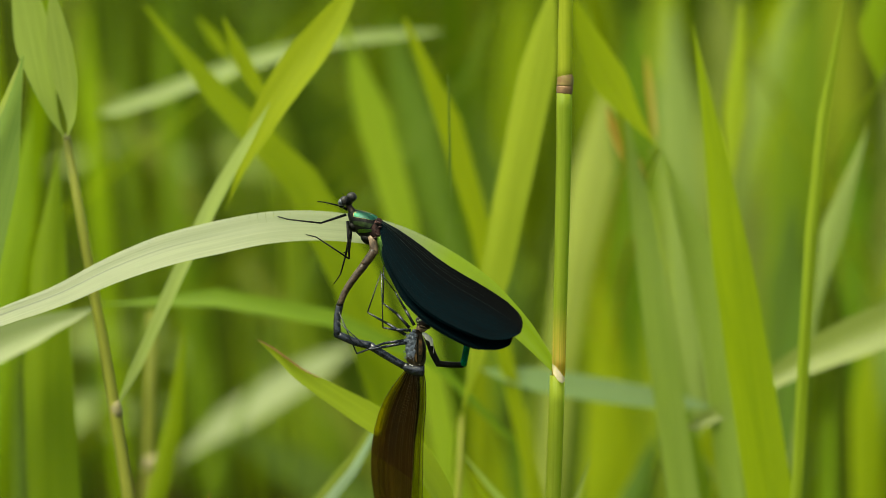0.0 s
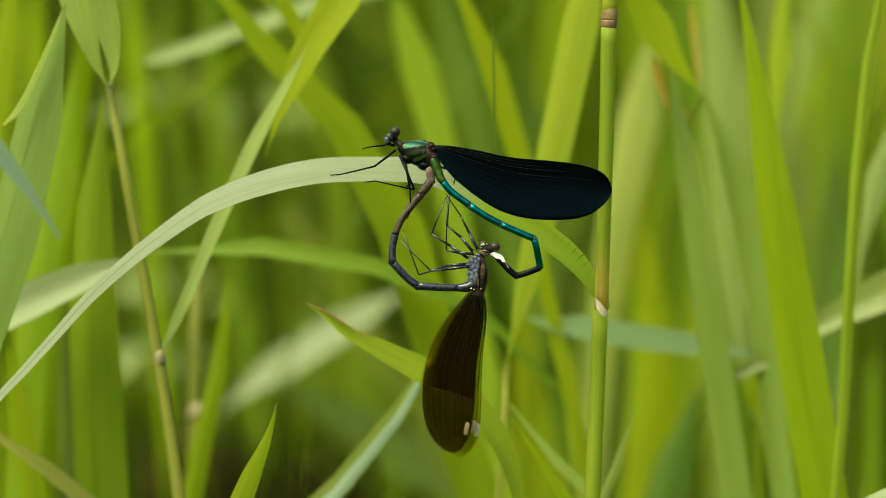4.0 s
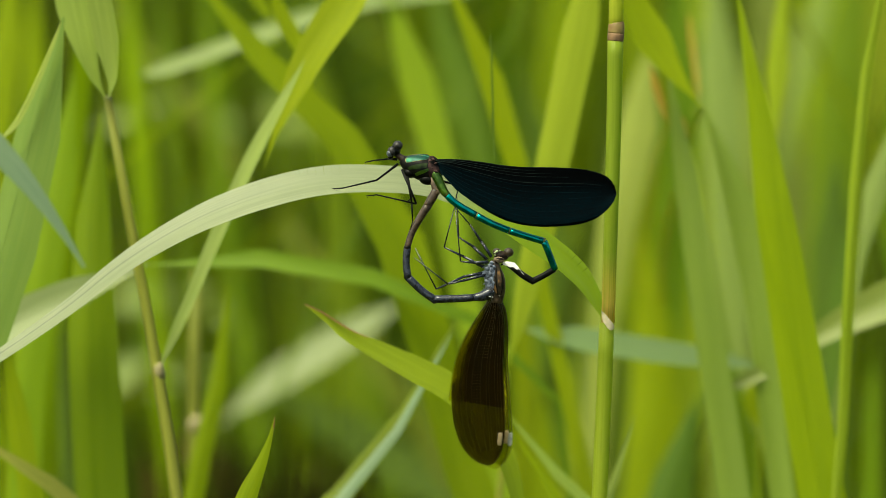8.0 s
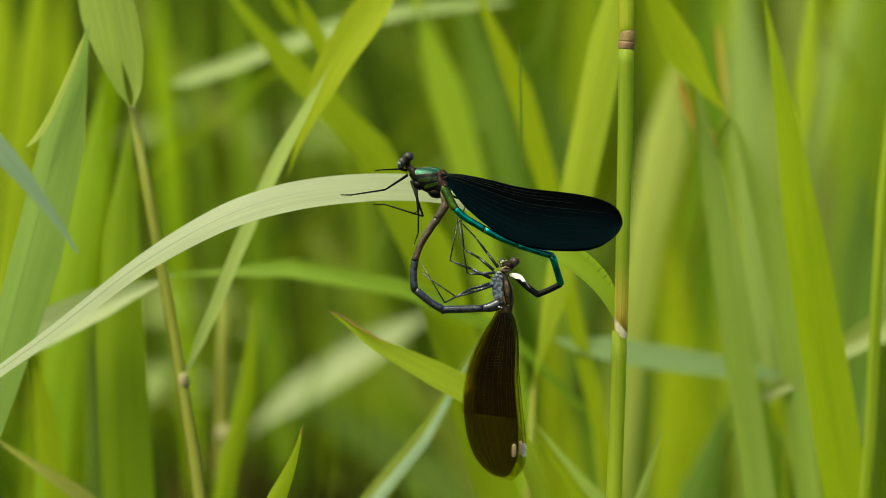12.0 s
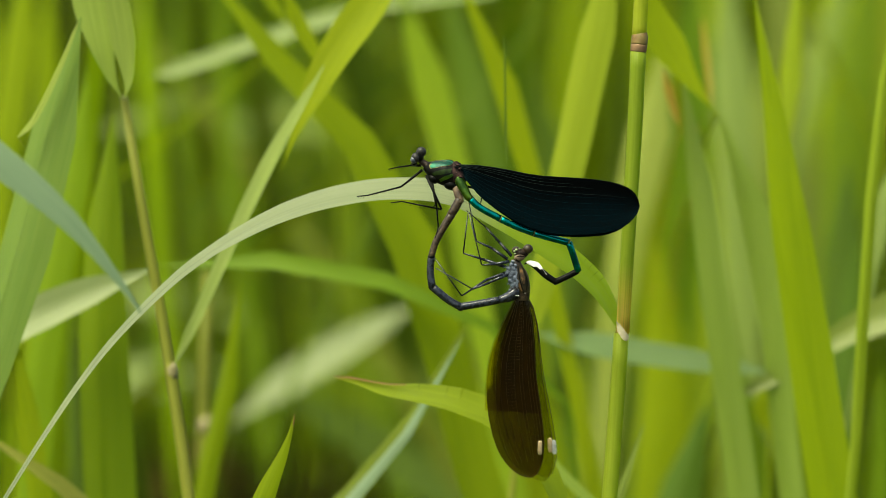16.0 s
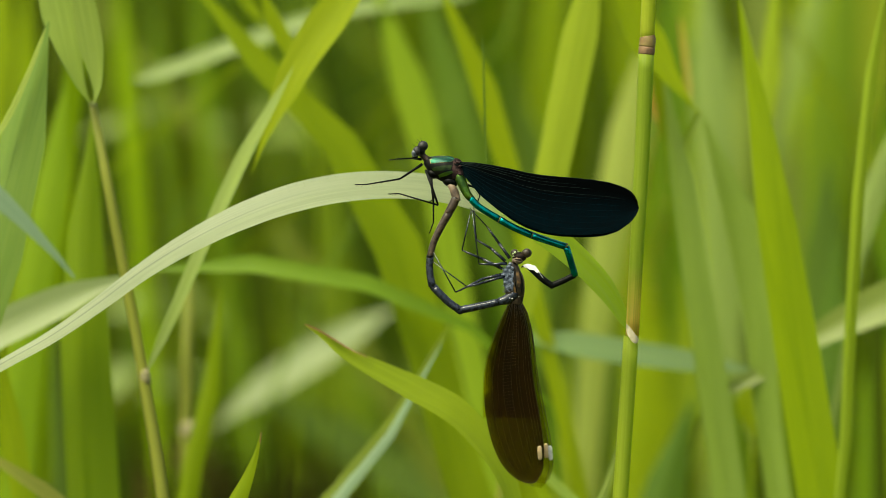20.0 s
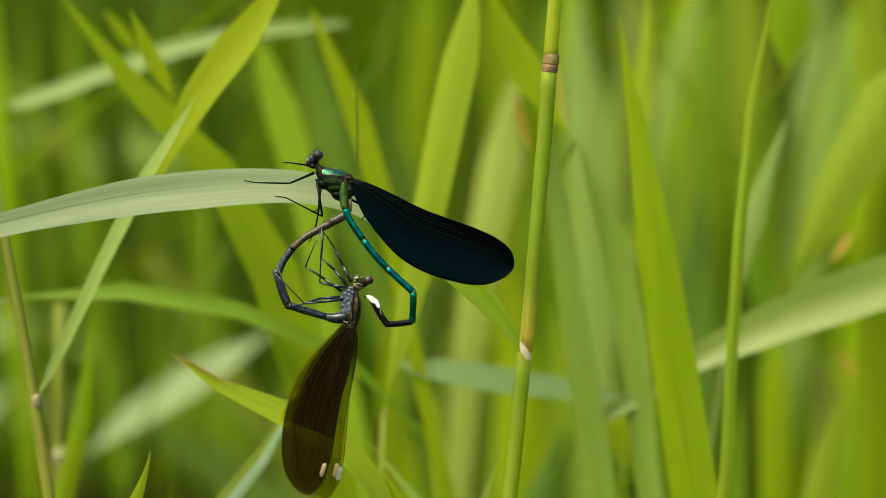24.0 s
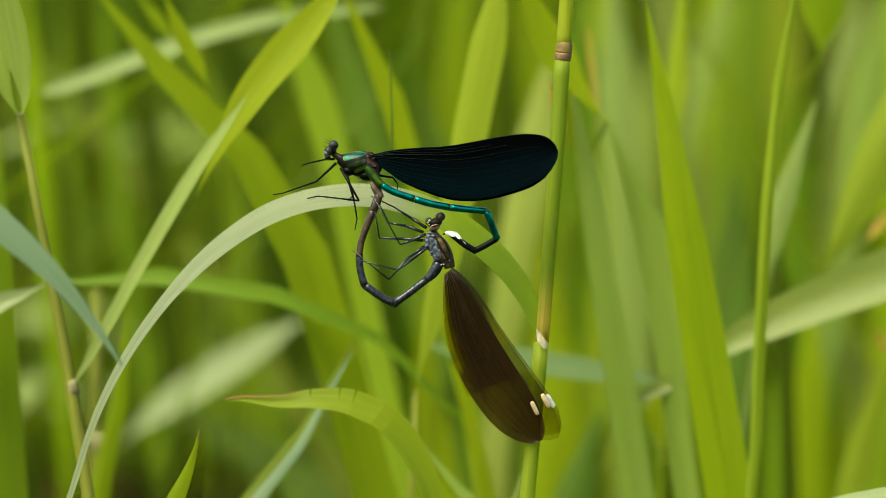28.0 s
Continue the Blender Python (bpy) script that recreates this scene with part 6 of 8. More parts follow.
bend(20, 10, 34.0, -13.8, 28.9, -5.5, 22.0, 1.3, 13.9, 6.7, 4.9, 10.3, -4.7, 11.8, -14.4, 11.6, -24.0, 9.8, -33.1, 6.6, -41.9, 2.3, -50.2, -2.8, -58.0, -8.6, -66.0, -14.1, -74.5, -18.9, -82.9, -23.8, -91.3, -28.8)
bend(23, 28, 32.0, -11.1, 26.8, -2.9, 19.9, 4.0, 12.1, 9.8, 3.3, 13.9, -6.3, 15.3, -16.0, 15.2, -25.5, 13.2, -34.5, 9.5, -43.1, 4.8, -51.2, -0.5, -58.7, -6.7, -65.9, -13.2, -73.2, -19.7, -80.5, -26.2, -87.8, -32.6)
bend(23.5, 30, 41.8, -14.7, 43.1, -5.0, 38.9, 2.8, 30.9, 8.3, 22.0, 12.3, 12.4, 13.6, 2.7, 13.1, -6.9, 11.4, -16.3, 8.9, -25.1, 4.8, -32.9, -1.1, -39.1, -8.5, -44.1, -16.9, -47.2, -26.1, -49.0, -35.6, -51.1, -45.1)
bend(24, -22, 37.6, -12.0, 31.6, -4.4, 24.6, 2.4, 17.1, 8.5, 8.9, 13.7, -0.5, 16.1, -10.2, 16.4, -19.9, 15.7, -29.6, 14.6, -39.2, 12.8, -48.7, 10.7, -58.1, 8.3, -67.6, 6.0, -77.0, 3.6, -86.5, 1.3, -95.9, -1.0)
bend(24.5, 20, 43.0, -12.2, 41.8, -2.7, 34.9, 4.1, 27.3, 10.2, 18.6, 14.5, 9.0, 15.2, -0.7, 14.3, -10.0, 11.4, -18.3, 6.3, -25.8, 0.1, -32.6, -6.8, -38.9, -14.2, -44.2, -22.4, -48.6, -31.1, -52.5, -40.0, -56.4, -48.9)
bend(25, 27, 45.8, -13.8, 41.5, -5.1, 35.0, 2.2, 27.1, 7.9, 18.2, 11.7, 8.5, 12.5, -1.0, 10.5, -9.9, 6.6, -18.0, 1.2, -25.4, -5.1, -32.1, -12.2, -38.1, -19.8, -43.5, -27.9, -48.4, -36.3, -53.5, -44.6, -58.6, -52.9)
bend(25.5, 8, 41.1, -13.4, 37.4, -4.5, 30.9, 2.7, 23.5, 9.1, 15.6, 14.7, 6.3, 17.4, -3.4, 17.5, -13.0, 16.2, -22.5, 13.9, -31.7, 10.7, -40.5, 6.7, -49.0, 1.8, -57.2, -3.5, -65.5, -8.5, -73.8, -13.6, -82.1, -18.7)
bend(26, -14, 41.9, -14.4, 37.7, -5.7, 31.2, 1.6, 23.5, 7.4, 15.1, 12.4, 6.0, 15.7, -3.7, 16.5, -13.4, 15.8, -23.1, 14.7, -32.5, 12.4, -41.4, 8.4, -50.0, 3.8, -58.7, -0.5, -67.5, -4.8, -76.2, -9.0, -84.9, -13.3)
bend(26.5, 30, 44.5, -15.3, 40.4, -6.5, 33.3, 0.2, 25.3, 5.7, 16.1, 8.7, 6.4, 8.8, -2.7, 5.7, -11.0, 0.5, -18.0, -6.2, -23.8, -14.0, -28.5, -22.5, -31.7, -31.7, -34.1, -41.1, -36.9, -50.5, -39.7, -59.8, -42.4, -69.1)
bend(27, 36, 35.0, -11.4, 30.5, -2.7, 23.6, 4.1, 15.3, 9.1, 5.9, 11.4, -3.8, 11.1, -12.7, 7.2, -20.3, 1.1, -26.5, -6.4, -31.4, -14.8, -35.1, -23.8, -37.9, -33.1, -40.1, -42.6, -42.5, -52.0, -44.9, -61.5, -47.2, -70.9)
bend(27.5, 33, 39.9, -13.9, 36.5, -4.8, 29.4, 1.8, 21.5, 7.5, 12.4, 10.7, 2.7, 11.3, -6.6, 8.7, -14.8, 3.4, -21.8, -3.4, -27.7, -11.1, -32.8, -19.4, -36.9, -28.2, -39.3, -37.6, -41.6, -47.1, -44.0, -56.5, -46.4, -66.0)
bend(28, 33, 34.2, -13.1, 30.6, -4.0, 24.3, 3.3, 16.3, 8.8, 7.0, 11.7, -2.6, 11.8, -12.0, 9.2, -20.3, 4.1, -27.5, -2.4, -33.7, -9.9, -39.0, -18.1, -43.2, -26.9, -46.2, -36.1, -49.2, -45.4, -52.4, -54.6, -55.6, -63.8)


def in_space(owner_rows, rows):
    """Rows of a part in its thing's space."""
    owner = dict(owner_rows)
    return [(t, owner[t].inverted() @ m) for t, m in rows]


def held(plant, d, rows):
    """Rows of a stirring part in the space of its still plant."""
    home = Matrix.Translation(plant.location).inverted()
    return [(t, home @ stand(m, d)) for t, m in rows]


def sway(plant, rows, gain=1.0):
    """A plant that leans with the wind about its foot: rows of seconds and millimetres across at the height of the pair."""
    foot = Matrix.Translation((plant.location.x, plant.location.y, 0))
    home = Matrix.Translation(plant.location)
    walk(plant, [(t, foot @ Matrix.Rotation(gain * mm / 610, 4, 'Y') @ foot.inverted() @ home) for t, mm in rows])


NEAR_WIND = ((0, 0.3), (1, 0.3), (2.5, 0.0), (8, 0.0), (10, -0.5), (13.5, -0.7), (15, 0.3), (15.5, 0.8), (16.5, 0.1), (18, -0.7), (19, -1.5), (20.5, -0.8), (22.5, 2.0), (23, 2.5), (24, 2.4), (25, 2.6), (26, 3.0), (27, 0.8), (28, 2.4))
SIDE_WIND = ((0, 0.0), (8, 0.0), (11.5, 0.0), (13.5, -0.5), (15.5, 0.5), (17.5, 0.7), (19.5, 1.4), (20.5, 1.7), (22.5, 0.8), (23, 0.7), (24, 3.0), (25, 4.0), (26, 2.3), (27, 2.4), (28, 1.8))
LEAF_WIND = ((0, 1.2), (1, 1.2), (2.5, 0.0), (8, 0.0), (9, 0.1), (10, -0.4), (11.5, -0.3), (13.5, 0.0), (15.5, 0.8), (17, 0.4), (19, 0.6), (20.5, 0.8), (22.5, 2.6), (23, 2.8), (24, 2.2), (25, 2.8), (26, 4.4), (27, 4.4), (28, 5.8))


def motions():
    for plant in (side_plant, edge_leaf, edge_rim):
        sway(plant, NEAR_WIND)
    for plant, gain in ((spear_leaf, 1.0), (silver_leaf, 0.7), (side_culm, 1.3), (clear_leaf, 0.9), (clear_stem, 0.9), (bent_leaf, 0.5), (bent_leaf_fall, 0.5), (grey_leaf, 0.5), (broad_blade, 0.6)):
        sway(plant, SIDE_WIND, gain)
    joint = Matrix.Translation(world_of((-49.0, -20.9), 0.045))
    for leaf in (rising_pale, rising_leaf):
        walk(leaf, [(t, joint @ Matrix.Rotation(mm / 56, 4, 'Y') @ joint.inverted()) for t, mm in LEAF_WIND])
    male_rows = [
        (0, spot(-3.29, 10.82, 19, -17.83)),
        (0.5, spot(-4.04, 14.08, 16.08, -19.44)),
        (1, spot(-1.25, 12.32, 16.3, -19.35)),
        (1.5, spot(-1.28, 12.97, 13.01, -18.4)),
        (2, spot(-1.42, 13.82, 11.35, -17.13)),
        (2.5, spot(-0.63, 13.05, 8.91, -13.59)),
        (4.5, spot(-2.19, 15.58, -1.54, -11.12)),
        (5, spot(-0.66, 15.25, -0.53, -11.05)),
        (5.5, spot(0.32, 13.43, 0.86, -10.98)),
        (6, spot(2.62, 14.68, 0.93, -11.12)),
        (6.5, spot(2.98, 14.22, 3.65, -10.71)),
        (7, spot(0.21, 13.61, 2.11, -10.53)),
        (7.5, spot(0.43, 13.88, -1.46, -10.61)),
        (8, spot(-1.34, 14.76, 0, -11.27)),
        (8.5, spot(0.12, 14.27, -0.41, -10.48)),
        (9, spot(-1.23, 13.65, -1.46, -9.05)),
        (9.5, spot(-0.76, 14.31, 3.6, -9.93)),
        (10, spot(-3.46, 13.88, 3.2, -9.71)),
        (10.5, spot(-3.09, 13.93, 3.14, -9.81)),
        (11, spot(-3.24, 14.71, 3.11, -10.42)),
        (11.5, spot(-4.05, 14.42, 4.15, -10.65)),
        (13.5, spot(-4.93, 13.74, 3.13, -11.54)),
        (14, spot(-4.35, 14.62, 0.02, -11.12)),
        (14.5, spot(-2.43, 14.62, -0.36, -11.71)),
        (15, spot(-2.97, 15.56, 1.91, -12.64)),
        (15.5, spot(-0.32, 17.08, -5.92, -10.42)),
        (16, spot(0.7, 14.47, -1.89, -10.18)),
        (16.5, spot(-0.16, 15.51, -9.83, -9.92)),
        (17, spot(1.55, 15.89, 0.64, -11.05)),
        (17.5, spot(1.32, 18.42, -3.77, -10.93)),
        (18, spot(0.67, 16.3, 2.01, -10.62)),
        (18.5, spot(-0.07, 16.22, 7.25, -11.78)),
        (19, spot(-3.59, 15.97, 1.21, -12.07)),
        (19.5, spot(0.08, 15.94, 6.31, -12.18)),
        (20, spot(4.2, 15.15, 3.86, -10.62)),
        (20.5, spot(1.26, 15.85, 3.05, -12.21)),
        (22.5, spot(5.54, 19.4, 9.14, -10.71)),
        (23, spot(3.48, 19.88, 4.27, -8.63)),
        (23.5, spot(13.68, 16.67, -1.36, -6.99)),
        (24, spot(7.36, 17.19, 14.3, -10.31)),
        (24.2, spot(14.22, 20.84, 6.19, -15.44)),
        (24.5, spot(14.12, 20.13, -2.81, -10.61)),
        (25, spot(18.07, 18.78, -5.39, -9.77)),
        (25.5, spot(12.53, 18.94, -0.07, -10.18)),
        (26, spot(13.73, 18.46, 7.61, -11.78)),
        (26.5, spot(16.87, 17.14, -21.35, -10.66)),
        (27, spot(5.51, 20.34, -18.63, -6.41)),
        (27.5, spot(10.96, 17.46, -13.5, -6.25)),
        (27.8, spot(9.42, 18.66, -6.11, -5.45)),
        (28, spot(5.24, 18.33, -5.65, -8.67)),
    ]
    walk(male, male_rows)
    near_rows = in_space(male_rows, [
        (0, spot(-3.29, 10.82, 27.98, -17.83, 0, -38)),
        (0.5, spot(-4.04, 14.08, 20.31, -19.44, 0, -13)),
        (1, spot(-1.25, 12.32, 22.55, -19.35, 0, -13)),
        (1.5, spot(-1.28, 12.97, 17.14, -18.4, 0, -13)),
        (2, spot(-1.42, 13.82, 16.6, -17.13, 0, -13)),
        (2.5, spot(-0.63, 13.05, 14.49, -13.59, 0, 0)),
        (4.5, spot(-2.19, 15.58, 0.15, -11.12, 0, 0)),
        (5, spot(-0.66, 15.25, -1.53, -11.05, 0, 0)),
        (5.5, spot(0.32, 13.43, 0.35, -10.98, 0, 0)),
        (6, spot(2.62, 14.68, 0.16, -11.12, 0, 0)),
        (6.5, spot(2.98, 14.22, 2.52, -10.71, 0, 0)),
        (7, spot(0.21, 13.61, 2.66, -10.53, 0, 0)),
        (7.5, spot(0.43, 13.88, -0.57, -10.61, 0, 0)),
        (8, spot(-1.34, 14.76, 0, -11.27, 0, 0)),
        (8.5, spot(0.12, 14.27, -0.37, -10.48, 0, 0)),
        (9, spot(-1.23, 13.65, -1.53, -9.05, 0, 0)),
        (9.5, spot(-0.76, 14.31, 3.53, -9.93, 0, 0)),
        (10, spot(-3.46, 13.88, 3.87, -9.71, 0, 0)),
        (10.5, spot(-3.09, 13.93, 4.85, -9.81, 0, 0)),
        (11, spot(-3.24, 14.71, 4.03, -10.42, 0, 0)),
        (11.5, spot(-4.05, 14.42, 4.91, -10.65, 0, 0)),
        (13.5, spot(-4.93, 13.74, 4.4, -11.54, 0, 0)),
        (14, spot(-4.35, 14.62, -0.01, -11.12, 0, 0)),
        (14.5, spot(-2.43, 14.62, 1.9, -11.71, 0, 0)),
        (15, spot(-2.97, 15.56, 3.32, -12.64, 0, 0)),
        (15.5, spot(-0.32, 17.08, -5.18, -10.42, 0, 0)),
        (16, spot(0.7, 14.47, 1.9, -10.18, 0, 0)),
        (16.5, spot(-0.16, 15.51, -9.06, -9.92, 0, 0)),
        (17, spot(1.55, 15.89, 1.54, -11.05, 0, 0)),
        (17.5, spot(1.32, 18.42, -3.99, -10.93, 0, 0)),
        (18, spot(0.67, 16.3, 3.47, -10.62, 0, 0)),
        (18.5, spot(-0.07, 16.22, 8.73, -11.78, 0, 0)),
        (19, spot(-3.59, 15.97, -0.07, -12.07, 0, 0)),
        (19.5, spot(0.08, 15.94, 5.45, -12.18, 0, 0)),
        (20, spot(4.2, 15.15, 3.93, -10.62, 0, 0)),
        (20.5, spot(1.26, 15.85, 3.14, -12.21, 0, 0)),
        (22.5, spot(5.54, 19.4, 9.72, -10.71, 0, 0)),
        (23, spot(3.48, 19.88, 3.96, -8.63, 0, 0)),
        (23.5, spot(13.68, 16.67, -1.93, -6.99, 0, 0)),
        (24, spot(7.36, 17.19, 18.15, -10.31, 0, 0)),
        (24.2, spot(14.22, 20.84, -0.76, -15.44, 0, 0)),
        (24.5, spot(14.12, 20.13, -0.57, -10.61, 0, 0)),
        (25, spot(18.07, 18.78, -2.94, -9.77, 0, 0)),
        (25.5, spot(12.53, 18.94, 2.16, -10.18, 0, 0)),
        (26, spot(13.73, 18.46, 9.19, -11.78, 0, 0)),
        (26.5, spot(16.87, 17.14, -15.09, -10.66, 0, 0)),
        (27, spot(5.51, 20.34, -21.39, -6.41, 0, 0)),
        (27.5, spot(10.96, 17.46, -15.27, -6.25, 0, 0)),
        (27.8, spot(9.42, 18.66, -14.45, -5.45, 0, 0)),
        (28, spot(5.24, 18.33, -11.21, -8.67, 0, 0)),
    ])
    walk(near_fore, near_rows)
    walk(near_hind, near_rows)
    far_rows = in_space(male_rows, [
        (0, spot(-3.29, 10.82, 31.98, -17.83, 0, -38)),
        (0.5, spot(-4.04, 14.08, 24.31, -19.44, 0, -13)),
        (1, spot(-1.25, 12.32, 23.75, -19.35, 0, -13)),
        (1.5, spot(-1.28, 12.97, 18.34, -18.4, 0, -13)),
        (2, spot(-1.42, 13.82, 17.8, -17.13, 0, -13)),
        (2.5, spot(-0.63, 13.05, 15.69, -13.59, 0, 0)),
        (4.5, spot(-2.19, 15.58, 1.35, -11.12, 0, 0)),
        (5, spot(-0.66, 15.25, -0.33, -11.05, 0, 0)),
        (5.5, spot(0.32, 13.43, 1.55, -10.98, 0, 0)),
        (6, spot(2.62, 14.68, 1.36, -11.12, 0, 0)),
        (6.5, spot(2.98, 14.22, 3.72, -10.71, 0, 0)),
        (7, spot(0.21, 13.61, 3.86, -10.53, 0, 0)),
        (7.5, spot(0.43, 13.88, 0.63, -10.61, 0, 0)),
        (8, spot(-1.34, 14.76, 1.2, -11.27, 0, 0)),
        (8.5, spot(0.12, 14.27, 0.83, -10.48, 0, 0)),
        (9, spot(-1.23, 13.65, -0.33, -9.05, 0, 0)),
        (9.5, spot(-0.76, 14.31, 4.73, -9.93, 0, 0)),
        (10, spot(-3.46, 13.88, 5.07, -9.71, 0, 0)),
        (10.5, spot(-3.09, 13.93, 6.05, -9.81, 0, 0)),
        (11, spot(-3.24, 14.71, 5.23, -10.42, 0, 0)),
        (11.5, spot(-4.05, 14.42, 6.11, -10.65, 0, 0)),
        (13.5, spot(-4.93, 13.74, 5.6, -11.54, 0, 0)),
        (14, spot(-4.35, 14.62, 1.19, -11.12, 0, 0)),
        (14.5, spot(-2.43, 14.62, 3.1, -11.71, 0, 0)),
        (15, spot(-2.97, 15.56, 4.52, -12.64, 0, 0)),
        (15.5, spot(-0.32, 17.08, -3.98, -10.42, 0, 0)),
        (16, spot(0.7, 14.47, 3.1, -10.18, 0, 0)),
        (16.5, spot(-0.16, 15.51, -7.86, -9.92, 0, 0)),
        (17, spot(1.55, 15.89, 2.74, -11.05, 0, 0)),
        (17.5, spot(1.32, 18.42, -2.79, -10.93, 0, 0)),
        (18, spot(0.67, 16.3, 4.67, -10.62, 0, 0)),
        (18.5, spot(-0.07, 16.22, 9.93, -11.78, 0, 0)),
        (19, spot(-3.59, 15.97, 1.13, -12.07, 0, 0)),
        (19.5, spot(0.08, 15.94, 6.65, -12.18, 0, 0)),
        (20, spot(4.2, 15.15, 5.13, -10.62, 0, 0)),
        (20.5, spot(1.26, 15.85, 4.34, -12.21, 0, 0)),
        (22.5, spot(5.54, 19.4, 10.92, -10.71, 0, 0)),
        (23, spot(3.48, 19.88, 5.16, -8.63, 0, 0)),
        (23.5, spot(13.68, 16.67, -0.73, -6.99, 0, 0)),
        (24, spot(7.36, 17.19, 19.35, -10.31, 0, 0)),
        (24.2, spot(14.22, 20.84, -24.76, -15.44, 0, 0)),
        (24.5, spot(14.12, 20.13, 0.63, -10.61, 0, 0)),
        (25, spot(18.07, 18.78, -1.74, -9.77, 0, 0)),
        (25.5, spot(12.53, 18.94, 3.36, -10.18, 0, 0)),
        (26, spot(13.73, 18.46, 10.39, -11.78, 0, 0)),
        (26.5, spot(16.87, 17.14, -13.89, -10.66, 0, 0)),
        (27, spot(5.51, 20.34, -20.19, -6.41, 0, 0)),
        (27.5, spot(10.96, 17.46, -14.07, -6.25, 0, 0)),
        (27.8, spot(9.42, 18.66, -13.25, -5.45, 0, 0)),
        (28, spot(5.24, 18.33, -10.01, -8.67, 0, 0)),
    ])
    walk(far_fore, far_rows)
    walk(far_hind, far_rows)
    walk(belly, in_space(male_rows, [
        (0, spot(11.98, -8.05, 15.33)),
        (0.5, spot(11.26, -5.19, 16.11)),
        (1, spot(14.86, -5.42, 11.97)),
        (1.5, spot(14.83, -5.21, 12.96)),
        (2, spot(15.62, -3.19, 9.3)),
        (2.5, spot(17.75, -2.88, 5.24)),
        (4.5, spot(15.05, -0.04, 7)),
        (5, spot(17.99, 1.47, 0.85)),
        (5.5, spot(18.45, -1, 2.92)),
        (6, spot(20.5, 0.42, 2.95)),
        (6.5, spot(21.37, 0.23, 1.42)),
        (7, spot(18.66, -0.33, 1.31)),
        (7.5, spot(18.61, 0.13, 1.49)),
        (8, spot(17.43, 1.27, 0)),
        (8.5, spot(19.54, 1.5, -2.48)),
        (9, spot(17.85, 0.04, -0.09)),
        (9.5, spot(17.95, 0.7, 0.16)),
        (10, spot(15.29, 0.35, -0.07)),
        (10.5, spot(15.6, 0.42, -0.02)),
        (11, spot(14.92, 0.67, 1.91)),
        (11.5, spot(14.37, 0.91, 0.29)),
        (13.5, spot(13.99, 0.25, -0.41)),
        (14, spot(14.33, 0.73, 1.01)),
        (14.5, spot(16.03, 0.71, 1.4)),
        (15, spot(14.84, 1.25, 3.09)),
        (15.5, spot(19.2, 5.23, -4.43)),
        (16, spot(19.72, 1.85, -2.23)),
        (16.5, spot(20.18, 6.14, -11.18)),
        (17, spot(20.52, 3.4, -2.61)),
        (17.5, spot(20.58, 6.34, -3.71)),
        (18, spot(19.91, 3.91, -3.24)),
        (18.5, spot(18.65, 3.19, -1.37)),
        (19, spot(14.9, 2.06, 1.23)),
        (19.5, spot(18.11, 1.11, 3.62)),
        (20, spot(22.59, 1.15, 1.43)),
        (20.5, spot(16.74, -2.54, 15.08)),
        (22.5, spot(22.03, 4.99, 4.94)),
        (23, spot(21.32, 5.52, 3.03)),
        (23.5, spot(32.84, 6.21, -7.67)),
        (24, spot(18.22, -1.95, 25.22)),
        (24.2, spot(28.42, 2.64, 17)),
        (24.5, spot(31.52, 7.26, 0.7)),
        (25, spot(34.9, 4.4, 5.31)),
        (25.5, spot(28.09, 2.28, 11.98)),
        (26, spot(27.99, -0.16, 17.51)),
        (26.5, spot(37.7, 6.88, -8.67)),
        (27, spot(26.95, 10.29, -9.97)),
        (27.5, spot(30.95, 6, -5.39)),
        (27.8, spot(30.09, 11.97, -18.69)),
        (28, spot(24.7, 9.16, -11.12)),
    ]))
